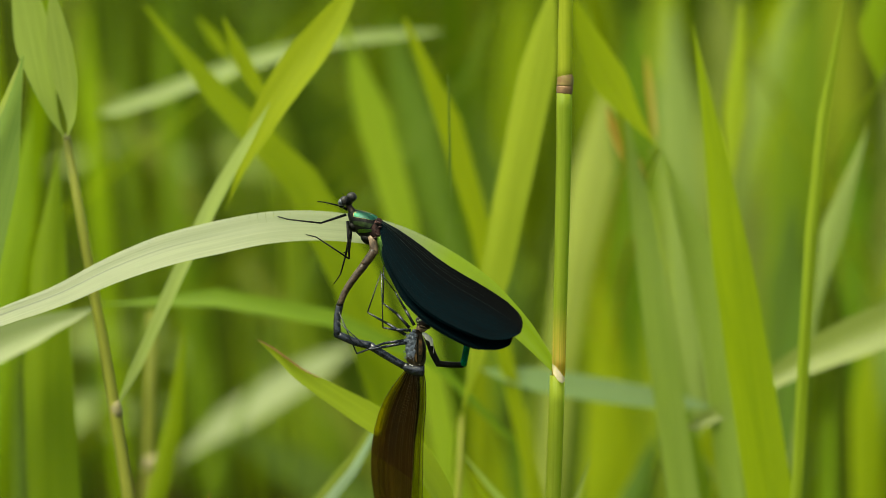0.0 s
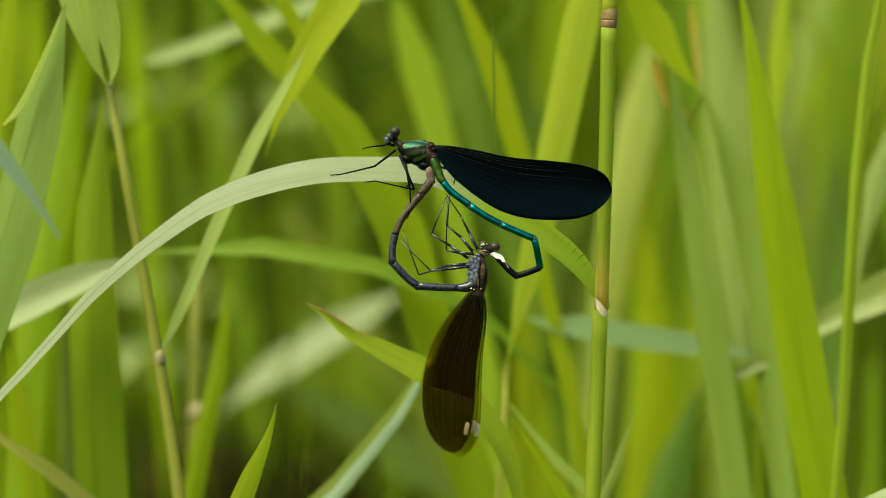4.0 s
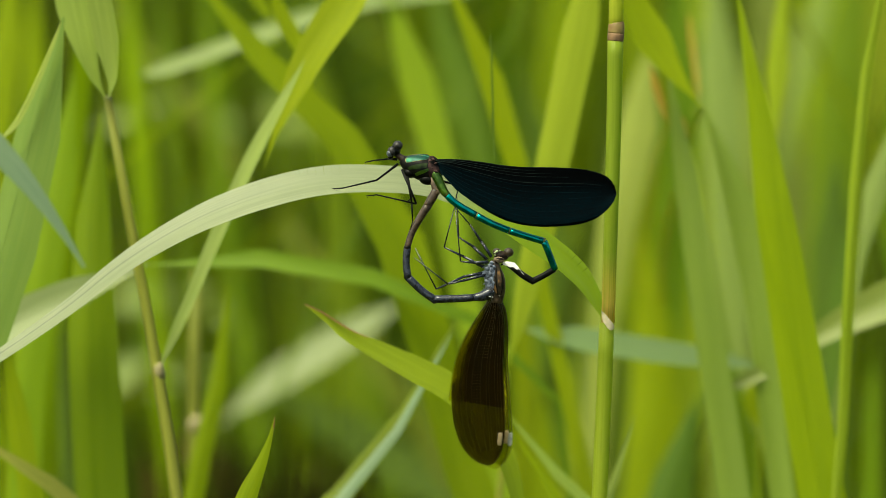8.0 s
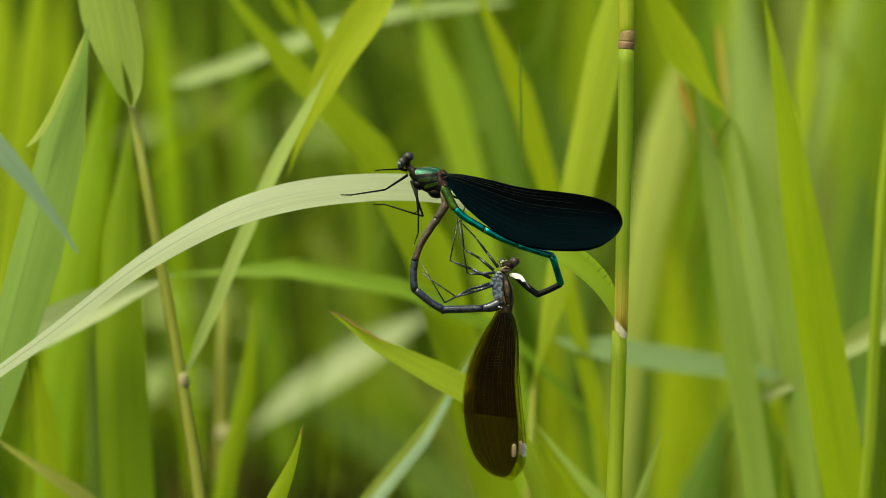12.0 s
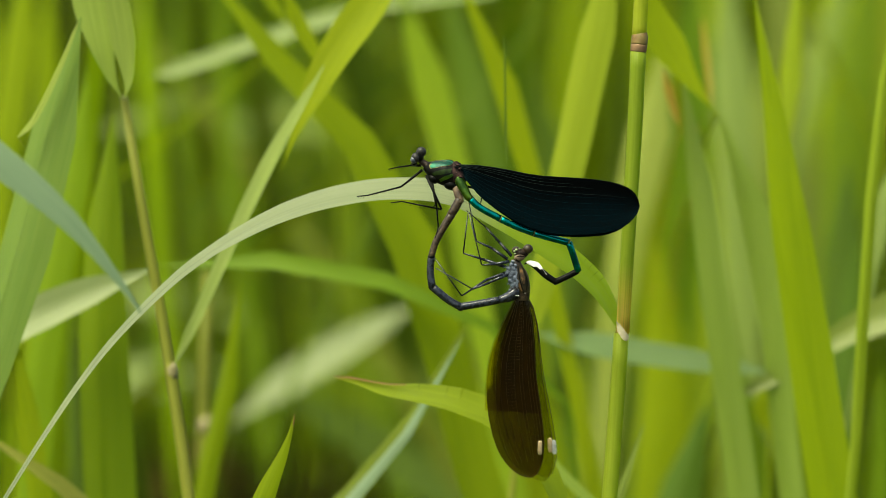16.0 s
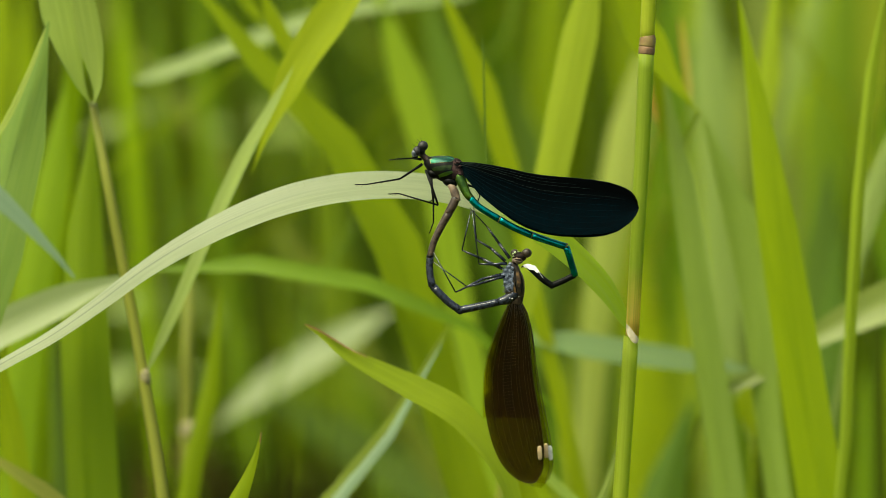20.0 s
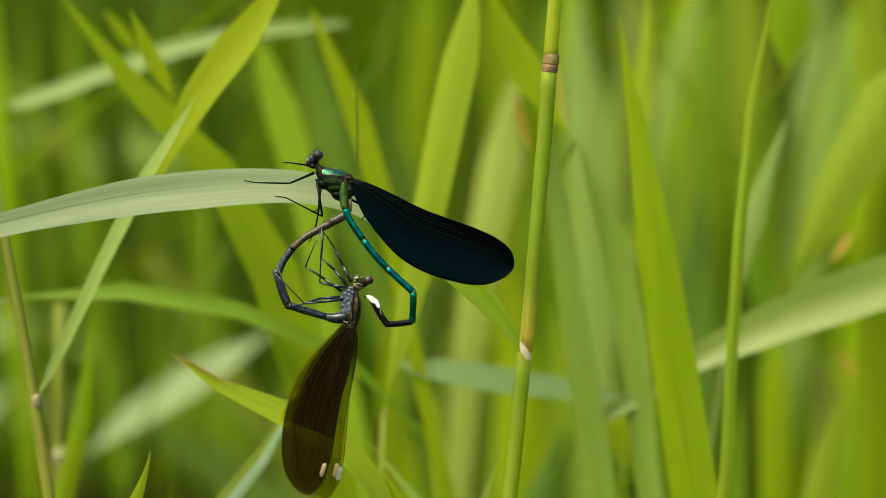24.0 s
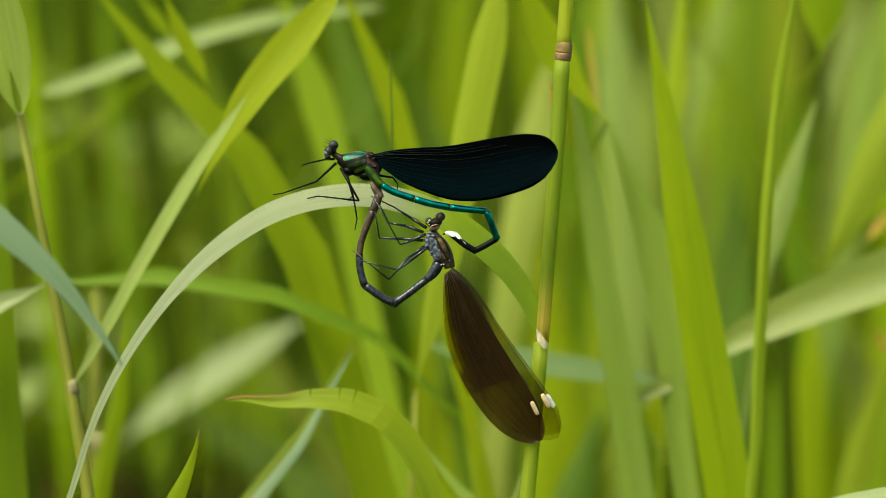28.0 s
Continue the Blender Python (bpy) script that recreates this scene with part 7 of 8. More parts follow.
    walk(tail, in_space(male_rows, [
        (0, spot(10.97, -13.12, 31.62)),
        (0.5, spot(10.53, -10.31, 28.51)),
        (1, spot(14.24, -10.56, 27.24)),
        (1.5, spot(14.61, -10.38, 22.85)),
        (2, spot(15.77, -8.36, 18.72)),
        (2.5, spot(18.25, -8.03, 14.76)),
        (4.5, spot(16.05, -5.11, 9.28)),
        (5, spot(19.53, -3.47, 3.14)),
        (5.5, spot(19.61, -6.04, 7.44)),
        (6, spot(22.04, -4.52, 3.02)),
        (6.5, spot(22.78, -4.74, 4.57)),
        (7, spot(20.06, -5.31, 4.68)),
        (7.5, spot(20.27, -4.77, 1.69)),
        (8, spot(19.23, -3.58, 0)),
        (8.5, spot(21.46, -3.3, -1.43)),
        (9, spot(19.67, -4.8, -0.13)),
        (9.5, spot(19.65, -4.19, 1.15)),
        (10, spot(16.63, -4.64, 5.33)),
        (10.5, spot(17.04, -4.55, 4.17)),
        (11, spot(16.17, -4.35, 6.44)),
        (11.5, spot(15.79, -4.07, 4.41)),
        (13.5, spot(15.53, -4.68, 3.04)),
        (14, spot(15.87, -4.21, 3.11)),
        (14.5, spot(17.66, -4.2, 1.91)),
        (15, spot(16, -3.79, 7.38)),
        (15.5, spot(21.22, 0.47, -2.65)),
        (16, spot(21.31, -3.07, 2.52)),
        (16.5, spot(22.67, 1.6, -8.36)),
        (17, spot(21.95, -1.57, 4.28)),
        (17.5, spot(22.61, 1.59, -2.69)),
        (18, spot(21.5, -1.02, 2.5)),
        (18.5, spot(19.9, -1.83, 6.33)),
        (19, spot(16.28, -2.93, 4.91)),
        (19.5, spot(19.27, -3.93, 7.49)),
        (20, spot(24, -3.83, 4.53)),
        (20.5, spot(17.53, -7.65, 11.65)),
        (22.5, spot(22.68, -0.14, 13.06)),
        (23, spot(22.79, 0.56, 3.89)),
        (23.5, spot(34.39, 1.27, 2.95)),
        (24, spot(17.94, -7.12, 23.42)),
        (24.2, spot(28.63, -2.53, 18.08)),
        (24.5, spot(32.76, 2.23, 6.48)),
        (25, spot(36.08, -0.64, 7.18)),
        (25.5, spot(29.26, -2.76, 7.23)),
        (26, spot(29.03, -5.23, 8.88)),
        (26.5, spot(40.41, 2.48, -11.29)),
        (27, spot(29.68, 5.9, -11.46)),
        (27.5, spot(33.15, 1.32, -4.79)),
        (27.8, spot(32.46, 7.37, -6.88)),
        (28, spot(26.46, 4.29, 0.51)),
    ]))
    female_rows = [
        (0, spot(4.38, -5.99, 3.72)),
        (0.5, spot(3.79, -3.78, 11.87)),
        (1, spot(6.9, -3.74, -1.77)),
        (1.5, spot(7.13, -4.44, 9.13)),
        (2, spot(8.16, -3.16, 5.01)),
        (2.5, spot(10.18, -3.29, 2.29)),
        (4.5, spot(7.09, -0.96, 7.37)),
        (5, spot(9.97, -0.23, -2.59)),
        (5.5, spot(10.21, -2.04, -0.36)),
        (6, spot(12.79, -1.4, 2.24)),
        (6.5, spot(13.39, -1.29, -1.22)),
        (7, spot(10.81, -1.89, -0.2)),
        (7.5, spot(11.18, -1.93, 2.34)),
        (8, spot(10.14, -1.04, 0)),
        (8.5, spot(12.06, -0.93, -2.56)),
        (9, spot(10.57, -2.28, 3.4)),
        (9.5, spot(10.72, -1.5, 1.25)),
        (10, spot(7.25, -1.05, -3.55)),
        (10.5, spot(7.5, -1.11, -4.8)),
        (11, spot(6.62, -0.49, -1.34)),
        (11.5, spot(6.4, -0.64, -3.66)),
        (13.5, spot(6.55, -1.65, -1.62)),
        (14, spot(7.21, -1.28, 6.78)),
        (14.5, spot(8.86, -1.42, -1.02)),
        (15, spot(6.9, 0.07, -3.11)),
        (15.5, spot(11.67, 2.67, -10.87)),
        (16, spot(11.58, 0.11, -8.85)),
        (16.5, spot(12.96, 2.84, -17.28)),
        (17, spot(12.23, 1.95, -12.32)),
        (17.5, spot(13.2, 3.74, -8.71)),
        (18, spot(12.09, 2.06, -9.86)),
        (18.5, spot(10.65, 1.9, -10.83)),
        (19, spot(7.18, 0.48, 1.04)),
        (19.5, spot(10.48, -0.18, -0.76)),
        (20, spot(14.61, -0.38, -1.84)),
        (20.5, spot(9.05, -3.28, 7.52)),
        (22.5, spot(13.14, 5.08, -8.28)),
        (23, spot(13.4, 3.88, -2.25)),
        (23.5, spot(24.1, 4.73, -4.12)),
        (24, spot(9.3, -0.11, 7.57)),
        (24.2, spot(19.57, 3.51, 5.42)),
        (24.5, spot(22.47, 6.41, -14.31)),
        (25, spot(26.1, 3.56, -6.05)),
        (25.5, spot(19.6, 1.31, 3.79)),
        (26, spot(20.60, -0.20, 9.81)),
        (26.5, spot(30.27, 3.25, -14.17)),
        (27, spot(19.83, 6.61, -12.53)),
        (27.5, spot(23.01, 3.25, -12.22)),
        (27.8, spot(22.04, 8.97, -27.93)),
        (28, spot(15.89, 7.35, -23.24)),
    ]
    walk(female, female_rows)
    walk(flow, in_space(female_rows, [
        (0, spot(-5.03, -9.71, 33.23)),
        (0.5, spot(-6.63, -8.45, 19.58)),
        (1, spot(-2.31, -10.65, 6.65)),
        (1.5, spot(-3.89, -9.55, 15.50)),
        (2, spot(-3.01, -9.14, 9.97)),
        (2.5, spot(-1.27, -10.36, 2.77)),
        (4.5, spot(-5.13, -7.25, 5.82)),
        (5, spot(-1.48, -8.16, -1.17)),
        (5.5, spot(-1.40, -9.84, -1.19)),
        (6, spot(0.73, -9.03, -1.07)),
        (6.5, spot(1.90, -9.33, -2.50)),
        (7, spot(-0.82, -9.80, -2.06)),
        (7.5, spot(-0.75, -9.24, 1.08)),
        (8, spot(-1.49, -8.65, 0.00)),
        (8.5, spot(0.59, -9.29, -4.14)),
        (9, spot(-1.65, -9.76, -0.53)),
        (9.5, spot(-1.07, -8.79, 1.62)),
        (10, spot(-3.95, -9.09, -1.59)),
        (10.5, spot(-3.53, -9.17, -1.33)),
        (11, spot(-4.70, -8.10, 0.44)),
        (11.5, spot(-4.78, -8.40, 0.37)),
        (13.5, spot(-4.55, -9.07, 1.92)),
        (14, spot(-4.83, -8.19, 1.58)),
        (14.5, spot(-2.74, -9.09, -0.03)),
        (15, spot(-4.42, -7.55, 1.12)),
        (15.5, spot(0.89, -7.84, -12.46)),
        (16, spot(1.13, -9.31, -8.09)),
        (16.5, spot(3.08, -8.59, -17.19)),
        (17, spot(2.01, -7.52, -8.62)),
        (17.5, spot(1.91, -6.17, -9.27)),
        (18, spot(1.40, -6.95, -6.07)),
        (18.5, spot(0.66, -6.59, -2.68)),
        (19, spot(-3.65, -7.79, -3.57)),
        (19.5, spot(-1.20, -8.49, -2.39)),
        (20, spot(4.24, -9.67, -9.27)),
        (20.5, spot(-4.34, -9.66, 6.87)),
        (22.5, spot(2.98, -5.12, -12.72)),
        (23, spot(2.02, -5.66, -8.79)),
        (23.5, spot(16.44, -8.85, -38.00)),
        (24, spot(-3.36, -4.09, 19.57)),
        (24.2, spot(6.23, -4.48, -0.71)),
        (24.5, spot(14.33, -5.50, -24.60)),
        (25, spot(15.61, -7.13, -15.08)),
        (25.5, spot(7.95, -6.06, 1.69)),
        (26, spot(7.38, -6.95, 8.42)),
        (26.5, spot(21.84, -9.70, -28.36)),
        (27, spot(10.66, -6.01, -25.28)),
        (27.5, spot(12.87, -8.08, -17.22)),
        (27.8, spot(10.50, -3.94, -18.40)),
        (28, spot(8.75, -6.60, -33.73)),
    ]))
    walk(fmid, in_space(female_rows, [
        (0, spot(-5.03, -9.71, -21.30)),
        (0.5, spot(-6.63, -8.45, -0.37)),
        (1, spot(-2.31, -10.65, -0.13)),
        (1.5, spot(-3.89, -9.55, -0.85)),
        (2, spot(-3.01, -9.14, 0.21)),
        (2.5, spot(-1.27, -10.36, 2.18)),
        (4.5, spot(-5.13, -7.25, 3.14)),
        (5, spot(-1.48, -8.16, 1.73)),
        (5.5, spot(-1.40, -9.84, 2.92)),
        (6, spot(0.73, -9.03, 8.20)),
        (6.5, spot(1.90, -9.33, 4.15)),
        (7, spot(-0.82, -9.80, 2.36)),
        (7.5, spot(-0.75, -9.24, -0.23)),
        (8, spot(-1.49, -8.65, 0.00)),
        (8.5, spot(0.59, -9.29, 0.24)),
        (9, spot(-1.65, -9.76, 0.65)),
        (9.5, spot(-1.07, -8.79, -2.59)),
        (10, spot(-3.95, -9.09, -3.55)),
        (10.5, spot(-3.53, -9.17, -2.33)),
        (11, spot(-4.70, -8.10, -2.39)),
        (11.5, spot(-4.78, -8.40, -4.40)),
        (13.5, spot(-4.55, -9.07, -7.19)),
        (14, spot(-4.83, -8.19, -5.35)),
        (14.5, spot(-2.74, -9.09, 3.66)),
        (15, spot(-4.42, -7.55, 0.53)),
        (15.5, spot(0.89, -7.84, -6.34)),
        (16, spot(1.13, -9.31, -5.06)),
        (16.5, spot(3.08, -8.59, -9.00)),
        (17, spot(2.01, -7.52, -1.36)),
        (17.5, spot(1.91, -6.17, -5.67)),
        (18, spot(1.40, -6.95, -3.36)),
        (18.5, spot(0.66, -6.59, -7.37)),
        (19, spot(-3.65, -7.79, 2.16)),
        (19.5, spot(-1.20, -8.49, 4.97)),
        (20, spot(4.24, -9.67, 1.21)),
        (20.5, spot(-4.34, -9.66, 17.96)),
        (22.5, spot(2.98, -5.12, 1.88)),
        (23, spot(2.02, -5.66, 1.57)),
        (23.5, spot(16.44, -8.85, -14.14)),
        (24, spot(-3.36, -4.09, 30.78)),
        (24.2, spot(6.23, -4.48, 46.07)),
        (24.5, spot(14.33, -5.50, -7.82)),
        (25, spot(15.61, -7.13, 8.75)),
        (25.5, spot(7.95, -6.06, 10.63)),
        (26, spot(7.38, -6.95, 20.50)),
        (26.5, spot(21.84, -9.70, -11.09)),
        (27, spot(10.66, -6.01, -3.93)),
        (27.5, spot(12.87, -8.08, 9.36)),
        (27.8, spot(10.50, -3.94, -20.84)),
        (28, spot(8.75, -6.60, -7.97)),
    ]))
    walk(fup, in_space(female_rows, [
        (0, spot(-5.23, 8.55, 5.45)),
        (0.5, spot(-5.83, 11.70, 5.37)),
        (1, spot(-3.14, 9.97, -0.33)),
        (1.5, spot(-2.87, 10.48, 6.20)),
        (2, spot(-2.97, 11.29, 2.56)),
        (2.5, spot(-2.09, 10.47, -0.81)),
        (4.5, spot(-2.80, 12.69, 9.91)),
        (5, spot(-1.46, 12.43, 2.16)),
        (5.5, spot(-0.53, 10.61, 4.78)),
        (6, spot(1.75, 11.88, 3.99)),
        (6.5, spot(1.89, 11.49, 1.46)),
        (7, spot(-0.77, 10.84, 2.10)),
        (7.5, spot(-0.27, 11.03, 4.18)),
        (8, spot(-2.21, 11.95, 0.00)),
        (8.5, spot(-0.77, 11.47, -2.19)),
        (9, spot(-1.99, 10.82, 1.17)),
        (9.5, spot(-1.86, 11.58, 0.35)),
        (10, spot(-4.52, 11.14, 1.30)),
        (10.5, spot(-4.16, 11.19, 0.84)),
        (11, spot(-4.24, 11.95, 4.62)),
        (11.5, spot(-5.16, 11.70, 2.15)),
        (13.5, spot(-6.03, 11.01, -1.08)),
        (14, spot(-5.19, 11.80, 2.37)),
        (14.5, spot(-3.28, 11.80, -0.24)),
        (15, spot(-3.89, 12.78, 4.18)),
        (15.5, spot(-1.53, 12.31, -5.57)),
        (16, spot(-0.30, 10.98, -1.23)),
        (16.5, spot(-1.03, 11.45, -10.81)),
        (17, spot(0.60, 13.10, -2.01)),
        (17.5, spot(-0.32, 14.03, -4.91)),
        (18, spot(-0.39, 13.55, -2.89)),
        (18.5, spot(-1.47, 13.59, -3.20)),
        (19, spot(-4.57, 13.18, -0.54)),
        (19.5, spot(-1.41, 12.51, 0.81)),
        (20, spot(2.48, 11.44, -2.80)),
        (20.5, spot(-0.55, 10.93, 10.32)),
        (22.5, spot(4.04, 14.98, 4.52)),
        (23, spot(2.24, 14.74, 2.25)),
        (23.5, spot(13.37, 10.75, -5.86)),
        (24, spot(6.63, 13.66, 30.45)),
        (24.2, spot(12.73, 17.22, 10.94)),
        (24.5, spot(12.62, 14.36, -3.23)),
        (25, spot(17.58, 13.70, 8.05)),
        (25.5, spot(10.26, 14.56, 7.49)),
        (26, spot(11.74, 14.09, 13.01)),
        (26.5, spot(16.72, 10.32, -12.99)),
        (27, spot(5.90, 14.76, -12.38)),
        (27.5, spot(10.78, 13.55, -6.85)),
        (27.8, spot(8.74, 14.80, -0.00)),
        (28, spot(4.94, 13.79, -8.37)),
    ]))
    near_f = in_space(female_rows, [
        (0, swung(spot(2.92, -12.87, 4.19, tilt=29.12), 36)),
        (0.5, swung(spot(1.43, -10.2, 5.89, tilt=28.42), 36)),
        (1, swung(spot(6.05, -11.21, -2.74, tilt=24.62), 36)),
        (1.5, swung(spot(5.07, -11.01, 4.26, tilt=30.28), 30)),
        (2, swung(spot(6.54, -10.02, 0.62, tilt=29.61), 24)),
        (2.5, swung(spot(8.87, -10.31, -1.94, tilt=29.94), 18)),
        (4.5, spot(5.17, -7.82, 7.16, tilt=32.91)),
        (5, spot(9.25, -7.54, -1.8, tilt=29.32)),
        (5.5, spot(9.19, -9.36, -0.05, tilt=27.08)),
        (6, spot(11.46, -8.56, 2, tilt=28.47)),
        (6.5, spot(12.49, -8.6, -0.83, tilt=28.23)),
        (7, spot(9.77, -9.19, -0.64, tilt=28.84)),
        (7.5, spot(9.83, -9.09, 2.39, tilt=32.57)),
        (8, spot(9.09, -8.2, 0, tilt=31.29)),
        (8.5, spot(11.33, -8.23, -2.72, tilt=29.73)),
        (9, spot(9.09, -9.44, 2.32, tilt=32.57)),
        (9.5, spot(9.51, -8.65, 1.4, tilt=31.4)),
        (10, spot(6.64, -8.5, -2.18, tilt=28.57)),
        (10.5, spot(7.06, -8.43, -3.63, tilt=28.34)),
        (11, spot(5.73, -7.79, -0.65, tilt=28.88)),
        (11.5, spot(5.81, -7.95, -2.02, tilt=29.85)),
        (13.5, spot(5.74, -8.61, -1.63, tilt=31.54)),
        (14, spot(5.29, -8.42, 2.76, tilt=34.08)),
        (14.5, spot(8, -8.13, 2.78, tilt=27.92)),
        (15, spot(6.31, -6.49, 1.71, tilt=25.88)),
        (15.5, spot(11.99, -4.49, -7.09, tilt=18.1)),
        (16, spot(11.65, -6.9, -5.71, tilt=21.53)),
        (16.5, spot(14.09, -4.31, -14.1, tilt=23.28)),
        (17, spot(12.73, -5.06, -7.88, tilt=22.91)),
        (17.5, spot(13.25, -3.26, -5.52, tilt=20.68)),
        (18, spot(12.28, -4.8, -5.72, tilt=25.23)),
        (18.5, spot(10.95, -4.81, -6.63, tilt=24.76)),
        (19, spot(5.99, -6.78, -3.66, tilt=26.85)),
        (19.5, spot(9.52, -7.44, 1.78, tilt=28.92)),
        (20, spot(13.79, -7.65, -7.33, tilt=20.34)),
        (20.5, spot(7.06, -10.33, 13.33, tilt=17.85)),
        (22.5, spot(13.14, -2.23, -13, tilt=11.37)),
        (23, spot(12.63, -3.42, -6.44, tilt=7.26)),
        (23.5, spot(23.57, -2.55, -14.54, tilt=0)),
        (24, spot(7.34, -7, 12.03, tilt=25.93)),
        (24.2, spot(17.62, -4.48, 2.46, tilt=13.27)),
        (24.5, spot(23.36, -1.98, -25.48, tilt=14.87)),
        (25, spot(25.78, -4.53, -14.42, tilt=15.47)),
        (25.5, spot(18.06, -5.88, -5.95, tilt=9.98)),
        (26, spot(17.52, -7.56, 4.16, tilt=15.03)),
        (26.5, spot(31.15, -5.29, -26.47, tilt=12.53)),
        (27, spot(20.46, -1.78, -23.43, tilt=11.09)),
        (27.5, spot(23.53, -4.25, -16.78, tilt=0)),
        (27.8, spot(24.93, 0.87, -38.46, tilt=18.14)),
        (28, spot(18.06, -0.75, -29.85, tilt=11.47)),
    ])
    walk(fw_near, near_f)
    walk(fw_root, near_f)
    far_f = in_space(female_rows, [
        (0, swung(spot(2.92, -12.87, 2.99, tilt=29.12), 36)),
        (0.5, swung(spot(1.43, -10.2, 4.69, tilt=28.42), 36)),
        (1, swung(spot(6.05, -11.21, -3.94, tilt=24.62), 36)),
        (1.5, swung(spot(5.07, -11.01, 3.06, tilt=30.28), 30)),
        (2, swung(spot(6.54, -10.02, -0.58, tilt=29.61), 24)),
        (2.5, swung(spot(8.87, -10.31, -3.14, tilt=29.94), 18)),
        (4.5, spot(5.17, -7.82, 5.96, tilt=32.91)),
        (5, spot(9.25, -7.54, -3, tilt=29.32)),
        (5.5, spot(9.19, -9.36, -1.25, tilt=27.08)),
        (6, spot(11.46, -8.56, 0.8, tilt=28.47)),
        (6.5, spot(12.49, -8.6, -2.03, tilt=28.23)),
        (7, spot(9.77, -9.19, -1.84, tilt=28.84)),
        (7.5, spot(9.83, -9.09, 1.19, tilt=32.57)),
        (8, spot(9.09, -8.2, -1.2, tilt=31.29)),
        (8.5, spot(11.33, -8.23, -3.92, tilt=29.73)),
        (9, spot(9.09, -9.44, 1.12, tilt=32.57)),
        (9.5, spot(9.51, -8.65, 0.2, tilt=31.4)),
        (10, spot(6.64, -8.5, -3.38, tilt=28.57)),
        (10.5, spot(7.06, -8.43, -4.83, tilt=28.34)),
        (11, spot(5.73, -7.79, -1.85, tilt=28.88)),
        (11.5, spot(5.81, -7.95, -3.22, tilt=29.85)),
        (13.5, spot(5.74, -8.61, -2.83, tilt=31.54)),
        (14, spot(5.29, -8.42, 1.56, tilt=34.08)),
        (14.5, spot(8, -8.13, 1.58, tilt=27.92)),
        (15, spot(6.31, -6.49, 0.51, tilt=25.88)),
        (15.5, spot(11.99, -4.49, -8.29, tilt=18.1)),
        (16, spot(11.65, -6.9, -8.31, tilt=21.53)),
        (16.5, spot(14.09, -4.31, -16.7, tilt=23.28)),
        (17, spot(12.73, -5.06, -10.48, tilt=22.91)),
        (17.5, spot(13.25, -3.26, -8.12, tilt=20.68)),
        (18, spot(12.28, -4.8, -6.92, tilt=25.23)),
        (18.5, spot(10.95, -4.81, -7.83, tilt=24.76)),
        (19, spot(5.99, -6.78, -4.86, tilt=26.85)),
        (19.5, spot(9.52, -7.44, 0.58, tilt=28.92)),
        (20, spot(13.79, -7.65, -8.53, tilt=20.34)),
        (20.5, spot(7.06, -10.33, 12.13, tilt=17.85)),
        (22.5, spot(13.14, -2.23, -16.5, tilt=11.37)),
        (23, spot(12.63, -3.42, -9.94, tilt=7.26)),
        (23.5, spot(23.57, -2.55, -18.04, tilt=0)),
        (24, spot(7.34, -7, 8.53, tilt=25.93)),
        (24.2, spot(17.62, -4.48, -1.04, tilt=13.27)),
        (24.5, spot(23.36, -1.98, -28.98, tilt=14.87)),
        (25, spot(25.78, -4.53, -17.92, tilt=15.47)),
        (25.5, spot(18.06, -5.88, -9.45, tilt=9.98)),
        (26, spot(17.52, -7.56, 0.66, tilt=15.03)),
        (26.5, spot(31.15, -5.29, -29.97, tilt=12.53)),
        (27, spot(20.46, -1.78, -26.93, tilt=11.09)),
        (27.5, spot(23.53, -4.25, -20.28, tilt=0)),
        (27.8, spot(24.93, 0.87, -41.96, tilt=18.14)),
        (28, spot(18.06, -0.75, -33.35, tilt=11.47)),
    ])
    walk(fw_far, far_f)
    walk(fw_far_hind, far_f)
